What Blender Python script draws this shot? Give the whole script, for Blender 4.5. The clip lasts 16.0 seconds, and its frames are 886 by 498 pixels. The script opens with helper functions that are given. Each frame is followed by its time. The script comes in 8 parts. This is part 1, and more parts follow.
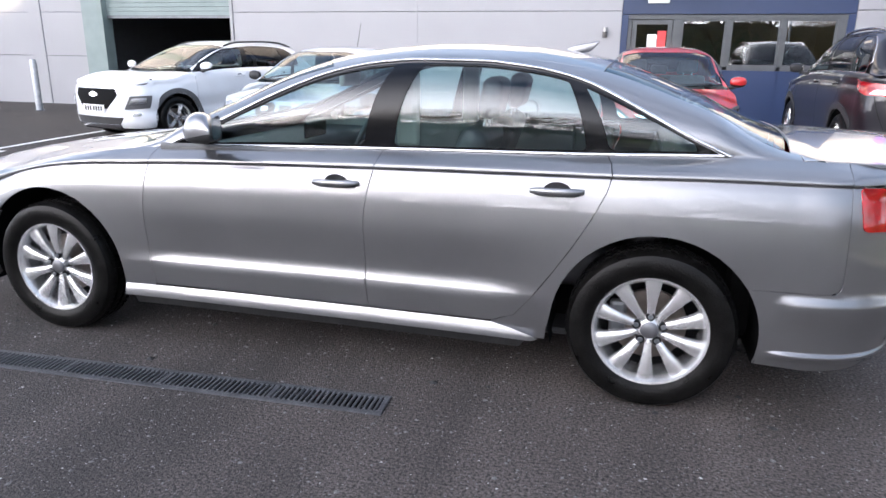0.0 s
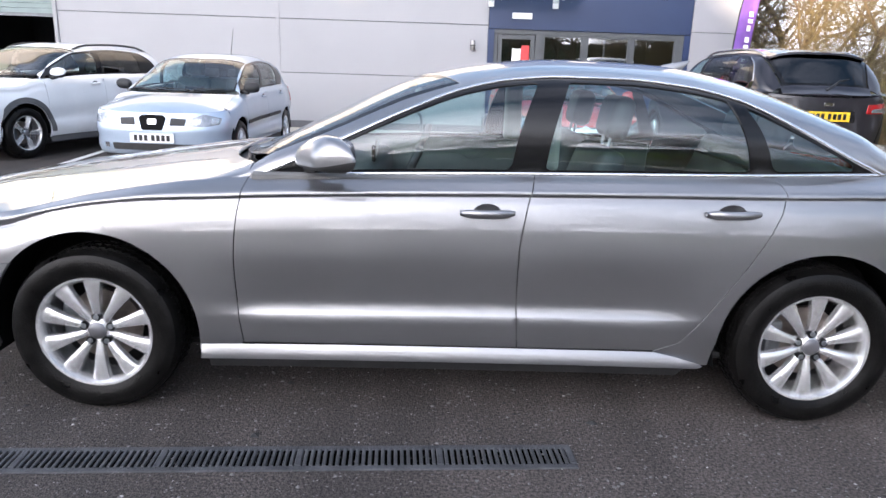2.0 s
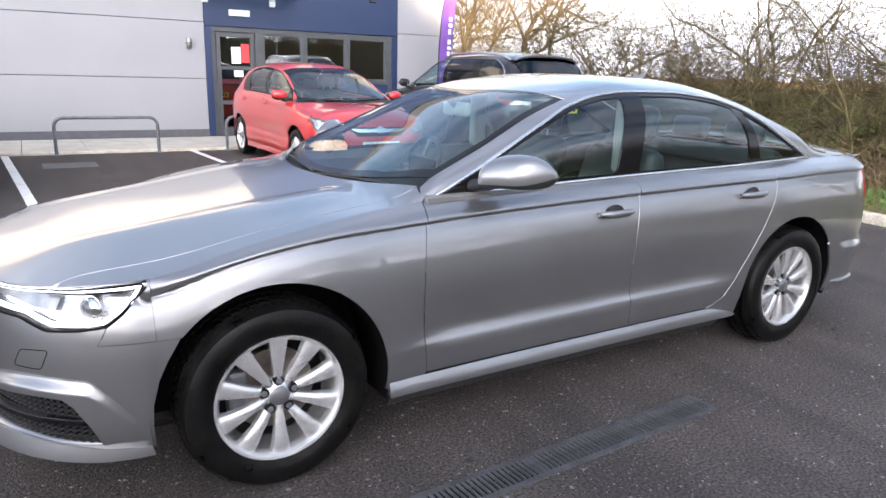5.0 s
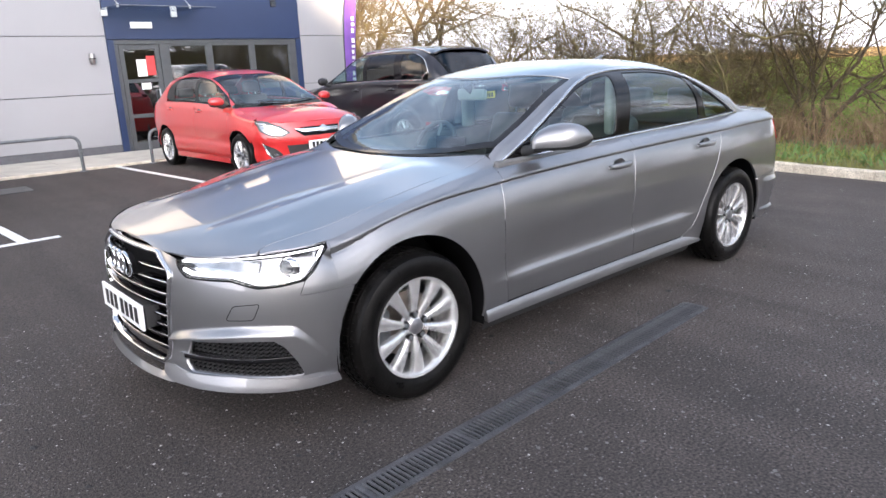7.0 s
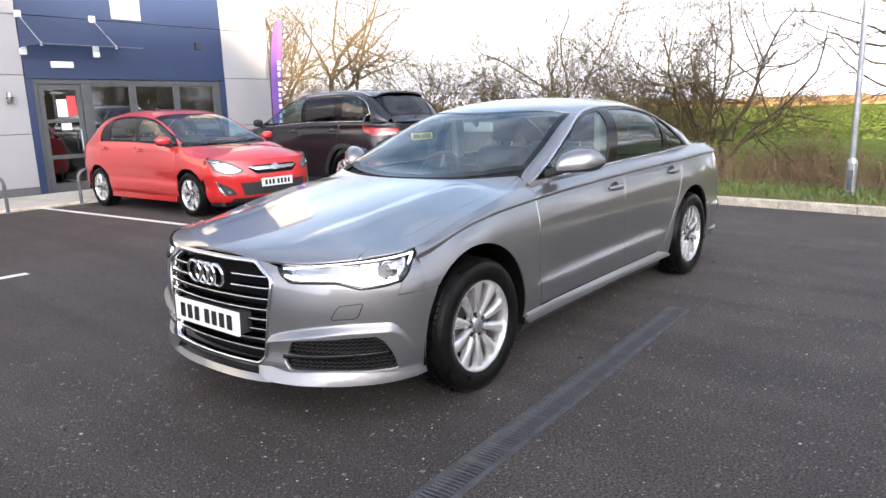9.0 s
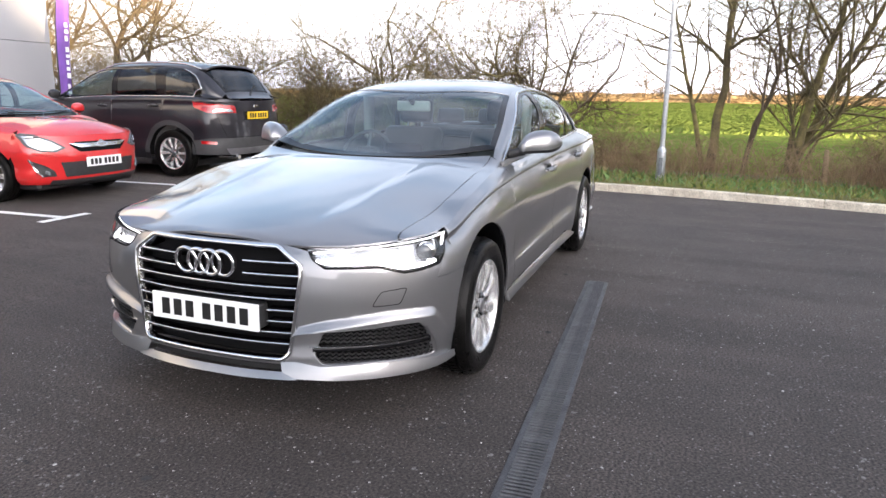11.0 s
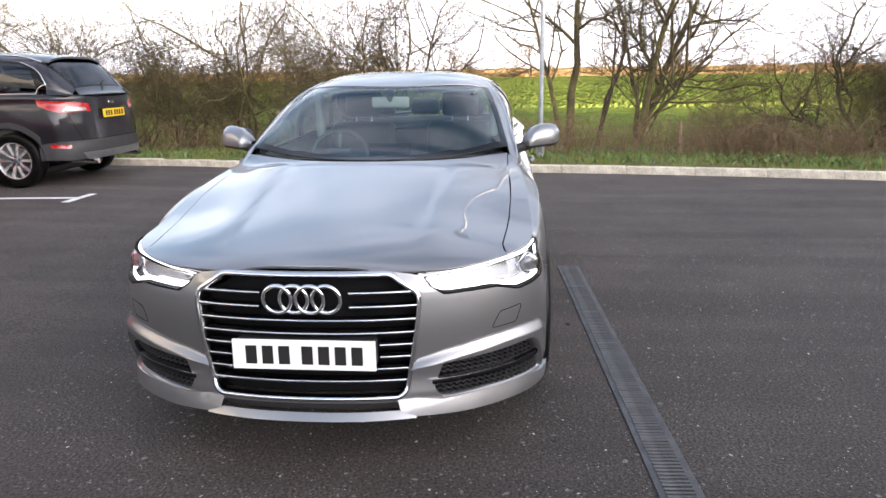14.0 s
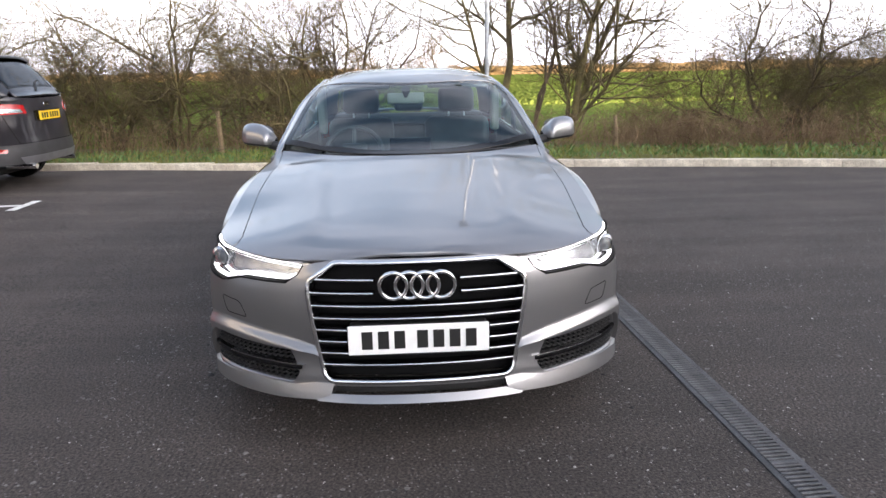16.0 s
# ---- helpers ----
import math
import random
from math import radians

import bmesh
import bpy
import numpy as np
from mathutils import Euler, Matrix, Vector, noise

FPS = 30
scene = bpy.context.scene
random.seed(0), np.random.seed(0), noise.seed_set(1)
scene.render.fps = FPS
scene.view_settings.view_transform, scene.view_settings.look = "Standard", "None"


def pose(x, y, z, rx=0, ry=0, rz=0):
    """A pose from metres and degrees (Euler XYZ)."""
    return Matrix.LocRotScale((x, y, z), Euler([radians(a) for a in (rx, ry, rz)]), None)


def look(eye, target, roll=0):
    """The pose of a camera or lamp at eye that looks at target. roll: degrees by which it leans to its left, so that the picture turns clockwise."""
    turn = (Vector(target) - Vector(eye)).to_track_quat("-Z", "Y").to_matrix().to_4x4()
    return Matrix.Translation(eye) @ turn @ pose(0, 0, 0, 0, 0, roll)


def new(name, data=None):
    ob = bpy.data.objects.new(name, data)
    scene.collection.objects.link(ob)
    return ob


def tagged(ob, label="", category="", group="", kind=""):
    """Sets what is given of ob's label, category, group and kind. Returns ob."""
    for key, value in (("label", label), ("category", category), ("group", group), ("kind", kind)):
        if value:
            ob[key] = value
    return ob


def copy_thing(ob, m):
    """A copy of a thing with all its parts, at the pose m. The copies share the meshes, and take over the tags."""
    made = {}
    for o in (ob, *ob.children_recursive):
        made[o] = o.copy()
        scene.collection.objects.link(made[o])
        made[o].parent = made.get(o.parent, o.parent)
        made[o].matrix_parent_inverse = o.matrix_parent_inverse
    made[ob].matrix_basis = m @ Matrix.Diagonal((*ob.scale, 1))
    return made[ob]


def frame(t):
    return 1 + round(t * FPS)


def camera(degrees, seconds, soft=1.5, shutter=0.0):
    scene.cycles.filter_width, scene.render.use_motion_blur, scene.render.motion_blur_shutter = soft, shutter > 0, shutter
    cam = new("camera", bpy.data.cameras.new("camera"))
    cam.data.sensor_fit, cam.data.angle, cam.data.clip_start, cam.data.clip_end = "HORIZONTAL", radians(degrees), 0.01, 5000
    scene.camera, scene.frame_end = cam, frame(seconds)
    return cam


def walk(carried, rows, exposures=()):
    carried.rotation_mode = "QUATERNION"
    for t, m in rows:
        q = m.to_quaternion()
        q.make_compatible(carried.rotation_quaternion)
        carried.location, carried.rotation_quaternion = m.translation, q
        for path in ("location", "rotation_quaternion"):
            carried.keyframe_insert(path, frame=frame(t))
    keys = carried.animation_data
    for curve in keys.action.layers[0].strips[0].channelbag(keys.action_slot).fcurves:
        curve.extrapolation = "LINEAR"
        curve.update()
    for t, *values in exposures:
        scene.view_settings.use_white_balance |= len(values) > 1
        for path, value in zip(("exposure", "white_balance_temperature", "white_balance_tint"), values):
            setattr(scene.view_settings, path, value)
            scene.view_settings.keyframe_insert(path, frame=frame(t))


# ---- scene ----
cam = camera(66.1, 16.0)
PATH = [
    (0, (1.307, -3.579, 1.41), (0.81, -1.723, 0.856), 0.7),
    (0.5, (0.944, -3.575, 1.419), (0.62, -1.674, 0.886), 1.7),
    (1, (0.561, -3.575, 1.41), (0.4, -1.65, 0.89), 2.0),
    (1.5, (0.228, -3.478, 1.398), (0.199, -1.545, 0.883), 2.1),
    (2, (-0.141, -3.463, 1.407), (-0.092, -1.532, 0.889), 1.9),
    (2.5, (-0.496, -3.366, 1.394), (-0.29, -1.447, 0.867), 2.2),
    (3, (-0.841, -3.253, 1.388), (-0.441, -1.367, 0.856), 3.0),
    (3.2, (-0.992, -3.23, 1.395), (-0.513, -1.363, 0.859), 3.4),
    (5.3, (-2.293, -3.004, 1.444), (-1.187, -1.417, 0.939), 1.5),
    (5.5, (-2.415, -3.004, 1.442), (-1.254, -1.457, 0.932), 1.1),
    (6, (-2.724, -2.956, 1.42), (-1.512, -1.451, 0.905), -1.1),
    (6.5, (-2.946, -2.995, 1.415), (-1.723, -1.502, 0.89), -1.9),
    (7, (-3.22, -3.086, 1.442), (-1.945, -1.635, 0.924), -2.4),
    (7.5, (-3.424, -3.027, 1.436), (-2.129, -1.572, 0.983), -2.4),
    (8, (-3.699, -2.964, 1.445), (-2.328, -1.566, 1.038), -2.8),
    (8.2, (-3.8, -2.97, 1.437), (-2.379, -1.62, 1.041), -2.5),
    (10.3, (-4.351, -2.205, 1.353), (-2.657, -1.248, 0.89), -0.2),
    (10.5, (-4.415, -2.105, 1.359), (-2.658, -1.265, 0.903), 0.3),
    (11, (-4.534, -1.82, 1.357), (-2.707, -1.14, 0.909), 0.8),
    (11.5, (-4.546, -1.569, 1.342), (-2.69, -0.976, 0.893), 0.7),
    (12, (-4.657, -1.324, 1.38), (-2.783, -0.836, 0.881), 1.0),
    (12.5, (-4.649, -1.157, 1.424), (-2.769, -0.781, 0.854), 1.2),
    (13, (-4.527, -1.031, 1.437), (-2.645, -0.662, 0.869), 0.6),
    (13.5, (-4.503, -0.932, 1.436), (-2.622, -0.574, 0.858), -0.4),
    (14, (-4.601, -0.704, 1.452), (-2.674, -0.528, 0.947), -0.9),
    (14.5, (-4.62, -0.423, 1.43), (-2.679, -0.252, 0.98), -1.4),
    (15, (-4.605, -0.215, 1.45), (-2.668, -0.137, 0.957), -1.2),
    (15.5, (-4.636, -0.03, 1.466), (-2.7, -0.041, 0.965), -1.5),
    (16, (-4.756, 0.017, 1.444), (-2.825, -0.076, 0.933), -1.2),
]
EXPOSURES = [(0, 2.35, 6150, 18), (6, 2.38, 6350, 18), (11, 2.28, 6600, 18), (13.5, 2.27, 6650, 18), (16, 2.11, 6700, 18)]
walk(cam, [(t, look(e, g, r)) for t, e, g, r in PATH], exposures=EXPOSURES)

# ---- world, sun ----
SUN_ELEVATION, SUN_AZIMUTH = 5.5, 212.0     # degrees; azimuth clockwise from +y
world = bpy.data.worlds.new("world")
scene.world = world
world.use_nodes = True
wn, wl = world.node_tree.nodes, world.node_tree.links
wn.clear()
sky = wn.new("ShaderNodeTexSky")
sky.sky_type, sky.sun_disc = "NISHITA", False
sky.sun_elevation, sky.sun_rotation = radians(SUN_ELEVATION), radians(SUN_AZIMUTH)
sky.air_density, sky.dust_density, sky.ozone_density = 1.0, 0.4, 1.6
coords, squash = wn.new("ShaderNodeTexCoord"), wn.new("ShaderNodeMapping")
squash.inputs["Scale"].default_value = (1.2, 1.2, 4.0)
puffs = wn.new("ShaderNodeTexNoise")
puffs.inputs["Scale"].default_value, puffs.inputs["Detail"].default_value, puffs.inputs["Roughness"].default_value = 2.2, 7.0, 0.55
cover = wn.new("ShaderNodeValToRGB")
cover.color_ramp.elements[0].position, cover.color_ramp.elements[1].position = 0.36, 0.62
white = wn.new("ShaderNodeMix")
white.data_type, white.blend_type = "RGBA", "MIX"
white.inputs["B"].default_value = (6.2, 6.5, 7.1, 1)
background, world_out = wn.new("ShaderNodeBackground"), wn.new("ShaderNodeOutputWorld")
background.inputs["Strength"].default_value = 0.115
wl.new(coords.outputs["Generated"], squash.inputs["Vector"])
wl.new(squash.outputs["Vector"], puffs.inputs["Vector"])
wl.new(puffs.outputs["Fac"], cover.inputs["Fac"])
parts, fade, thin = wn.new("ShaderNodeSeparateXYZ"), wn.new("ShaderNodeMapRange"), wn.new("ShaderNodeMath")
fade.inputs["From Min"].default_value, fade.inputs["From Max"].default_value = 0.05, 0.42
fade.inputs["To Min"].default_value, fade.inputs["To Max"].default_value = 1.0, 0.30
thin.operation = "MULTIPLY"
wl.new(coords.outputs["Generated"], parts.inputs["Vector"])
wl.new(parts.outputs["Z"], fade.inputs["Value"])
wl.new(cover.outputs["Color"], thin.inputs[0])
wl.new(fade.outputs["Result"], thin.inputs[1])
wl.new(thin.outputs["Value"], white.inputs["Factor"])
wl.new(sky.outputs["Color"], white.inputs["A"])
# thin cloud lit through round the low sun, and the even haze along the horizon
az, el = radians(SUN_AZIMUTH), radians(SUN_ELEVATION)
toward = Vector((math.sin(az) * math.cos(el), math.cos(az) * math.cos(el), math.sin(el)))
near_sun, halo, soft_halo, shine, sum_up = (wn.new(k) for k in ("ShaderNodeVectorMath", "ShaderNodeMapRange", "ShaderNodeMath", "ShaderNodeMix", "ShaderNodeMix"))
near_sun.operation, near_sun.inputs[1].default_value = "DOT_PRODUCT", toward
halo.inputs["From Min"].default_value, halo.inputs["From Max"].default_value = 0.38, 1.0
soft_halo.operation, soft_halo.inputs[1].default_value = "POWER", 1.9
shine.data_type = sum_up.data_type = "RGBA"
shine.inputs["A"].default_value, shine.inputs["B"].default_value = (0, 0, 0, 1), (14.0, 13.3, 12.3, 1)
sum_up.blend_type, sum_up.inputs["Factor"].default_value = "ADD", 1.0
haze, hazed = wn.new("ShaderNodeMapRange"), wn.new("ShaderNodeMix")
haze.inputs["From Min"].default_value, haze.inputs["From Max"].default_value = 0.02, 0.26
haze.inputs["To Min"].default_value, haze.inputs["To Max"].default_value = 0.85, 0.0
hazed.data_type, hazed.inputs["B"].default_value = "RGBA", (5.9, 6.2, 6.7, 1)
wl.new(coords.outputs["Generated"], near_sun.inputs[0])
wl.new(near_sun.outputs["Value"], halo.inputs["Value"])
wl.new(halo.outputs["Result"], soft_halo.inputs[0])
wl.new(soft_halo.outputs["Value"], shine.inputs["Factor"])
wl.new(parts.outputs["Z"], haze.inputs["Value"])
wl.new(haze.outputs["Result"], hazed.inputs["Factor"])
wl.new(white.outputs["Result"], hazed.inputs["A"])
wl.new(hazed.outputs["Result"], sum_up.inputs["A"])
wl.new(shine.outputs["Result"], sum_up.inputs["B"])
wl.new(sum_up.outputs["Result"], background.inputs["Color"])
wl.new(background.outputs["Background"], world_out.inputs["Surface"])
sun = new("sun", bpy.data.lights.new("sun", "SUN"))
sun.data.energy, sun.data.angle, sun.data.color = 5.0, radians(0.6), (1.0, 0.80, 0.52)
sun.matrix_basis = Matrix.Translation(toward * 200) @ toward.to_track_quat("Z", "Y").to_matrix().to_4x4()

# ---- materials ----
def material(name, base, rough=0.5, metal=0.0, var=0.0, scale=5.0, fine=0.0, fine_scale=120.0, bump=0.0, bump_scale=60.0,
             coat=0.0, spec=0.5, emit=None, power=0.0, second=None, per_object=0.0, rough_var=0.0, stretch=(1, 1, 1), coat_ior=1.5, coat_rough=0.03, streak=None, x_ramp=None, bump_depth=0.01):
    """A surface with large stains, fine grain and relief. second: a colour that the stains lead to."""
    m = bpy.data.materials.new(name)
    m.use_nodes = True
    nodes, links = m.node_tree.nodes, m.node_tree.links
    b = nodes["Principled BSDF"]
    b.inputs["Base Color"].default_value = (*base, 1)
    b.inputs["Roughness"].default_value, b.inputs["Metallic"].default_value = rough, metal
    b.inputs["Coat Weight"].default_value, b.inputs["Coat Roughness"].default_value = coat, coat_rough
    b.inputs["Specular IOR Level"].default_value = spec
    if emit:
        b.inputs["Emission Color"].default_value, b.inputs["Emission Strength"].default_value = (*emit, 1), power
    b.inputs["Coat IOR"].default_value = coat_ior
    tc, mp = nodes.new("ShaderNodeTexCoord"), nodes.new("ShaderNodeMapping")
    mp.inputs["Scale"].default_value = stretch
    links.new(tc.outputs["Object"], mp.inputs["Vector"])

    def noise_at(s, detail=4.0):
        n = nodes.new("ShaderNodeTexNoise")
        n.inputs["Scale"].default_value, n.inputs["Detail"].default_value = s, detail
        links.new(mp.outputs["Vector"], n.inputs["Vector"])
        return n

    colour = None
    if var or second:
        n = noise_at(scale)
        ramp = nodes.new("ShaderNodeValToRGB")
        ramp.color_ramp.elements[0].position, ramp.color_ramp.elements[1].position = 0.32, 0.68
        dark = second or tuple(c * (1 - var) for c in base)
        light = base if second else tuple(min(1.0, c * (1 + var)) for c in base)
        ramp.color_ramp.elements[0].color, ramp.color_ramp.elements[1].color = (*dark, 1), (*light, 1)
        links.new(n.outputs["Fac"], ramp.inputs["Fac"])
        colour = ramp.outputs["Color"]
        if rough_var:
            rr = nodes.new("ShaderNodeMapRange")
            rr.inputs["To Min"].default_value, rr.inputs["To Max"].default_value = rough - rough_var, rough + rough_var
            links.new(n.outputs["Fac"], rr.inputs["Value"])
            links.new(rr.outputs["Result"], b.inputs["Roughness"])
    if fine or per_object:
        hsv = nodes.new("ShaderNodeHueSaturation")
        if colour:
            links.new(colour, hsv.inputs["Color"])
        else:
            hsv.inputs["Color"].default_value = (*base, 1)
        value = nodes.new("ShaderNodeMath")
        value.operation = "ADD"
        value.inputs[0].default_value, value.inputs[1].default_value = 1.0, 0.0
        if fine:
            mr = nodes.new("ShaderNodeMapRange")
            mr.inputs["From Min"].default_value, mr.inputs["From Max"].default_value = 0.3, 0.7
            mr.inputs["To Min"].default_value, mr.inputs["To Max"].default_value = 1 - fine, 1 + fine
            links.new(noise_at(fine_scale, 2.0).outputs["Fac"], mr.inputs["Value"])
            links.new(mr.outputs["Result"], value.inputs[0])
        if per_object:
            info, mo = nodes.new("ShaderNodeObjectInfo"), nodes.new("ShaderNodeMapRange")
            mo.inputs["To Min"].default_value, mo.inputs["To Max"].default_value = -per_object, per_object
            links.new(info.outputs["Random"], mo.inputs["Value"])
            links.new(mo.outputs["Result"], value.inputs[1])
        if streak:
            # long faint bands, as a roller leaves them
            sm, sr, by = nodes.new("ShaderNodeMapping"), nodes.new("ShaderNodeMapRange"), nodes.new("ShaderNodeMath")
            sn = nodes.new("ShaderNodeTexNoise")
            sm.inputs["Scale"].default_value, sn.inputs["Scale"].default_value, sn.inputs["Detail"].default_value = streak[:3], 1.0, 3.0
            sr.inputs["From Min"].default_value, sr.inputs["From Max"].default_value = 0.35, 0.65
            sr.inputs["To Min"].default_value, sr.inputs["To Max"].default_value = 1 - streak[3], 1 + streak[3]
            by.operation = "MULTIPLY"
            links.new(tc.outputs["Object"], sm.inputs["Vector"])
            links.new(sm.outputs["Vector"], sn.inputs["Vector"])
            links.new(sn.outputs["Fac"], sr.inputs["Value"])
            links.new(value.outputs["Value"], by.inputs[0])
            links.new(sr.outputs["Result"], by.inputs[1])
            value = by
        if x_ramp:
            # paler from one end of the yard (x0) to the other (x1), with an uneven edge
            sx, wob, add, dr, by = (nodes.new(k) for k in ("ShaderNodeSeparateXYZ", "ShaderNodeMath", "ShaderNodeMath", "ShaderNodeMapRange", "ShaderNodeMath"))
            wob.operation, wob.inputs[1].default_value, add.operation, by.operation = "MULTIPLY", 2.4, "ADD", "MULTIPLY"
            dr.inputs["From Min"].default_value, dr.inputs["From Max"].default_value = x_ramp[0] + 1.2, x_ramp[1] + 1.2
            dr.inputs["To Min"].default_value, dr.inputs["To Max"].default_value = x_ramp[2], x_ramp[3]
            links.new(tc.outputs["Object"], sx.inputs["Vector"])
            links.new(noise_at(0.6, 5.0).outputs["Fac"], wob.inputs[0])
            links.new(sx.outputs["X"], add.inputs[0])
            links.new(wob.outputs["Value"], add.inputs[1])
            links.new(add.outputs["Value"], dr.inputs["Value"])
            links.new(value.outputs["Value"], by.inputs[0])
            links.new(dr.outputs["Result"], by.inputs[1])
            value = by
        links.new(value.outputs["Value"], hsv.inputs["Value"])
        colour = hsv.outputs["Color"]
    if colour:
        links.new(colour, b.inputs["Base Color"])
    if bump:
        bp = nodes.new("ShaderNodeBump")
        bp.inputs["Strength"].default_value, bp.inputs["Distance"].default_value = bump, bump_depth
        links.new(noise_at(bump_scale, 3.0).outputs["Fac"], bp.inputs["Height"])
        links.new(bp.outputs["Normal"], b.inputs["Normal"])
    return m


def glass(name, tint, base=0.085):
    """A thin pane: tinted see-through with a mirror sheen, base seen straight on, that grows at grazing angles."""
    m = bpy.data.materials.new(name)
    m.use_nodes = True
    nodes, links = m.node_tree.nodes, m.node_tree.links
    nodes.clear()
    clear, shine, mix, out = (nodes.new(k) for k in ("ShaderNodeBsdfTransparent", "ShaderNodeBsdfGlossy", "ShaderNodeMixShader", "ShaderNodeOutputMaterial"))
    clear.inputs["Color"].default_value = (*tint, 1)
    shine.inputs["Roughness"].default_value = 0.0
    shine.inputs["Color"].default_value = (1, 1, 1, 1)
    slant, power, sheen = nodes.new("ShaderNodeLayerWeight"), nodes.new("ShaderNodeMath"), nodes.new("ShaderNodeMapRange")
    slant.inputs["Blend"].default_value = 0.5
    power.operation, power.inputs[1].default_value = "POWER", 5.0
    sheen.inputs["To Min"].default_value, sheen.inputs["To Max"].default_value = base, 1.0
    links.new(slant.outputs["Facing"], power.inputs[0])
    links.new(power.outputs["Value"], sheen.inputs["Value"])
    links.new(sheen.outputs["Result"], mix.inputs["Fac"])
    links.new(clear.outputs["BSDF"], mix.inputs[1])
    links.new(shine.outputs["BSDF"], mix.inputs[2])
    links.new(mix.outputs["Shader"], out.inputs["Surface"])
    return m


def car_paint(name, base, metal, rough=0.32, flake=0.08):
    return material(name, base, rough, metal, var=0.03, scale=3.0, fine=flake, fine_scale=900.0, coat=1.0, rough_var=0.02, coat_ior=1.66, coat_rough=0.012)


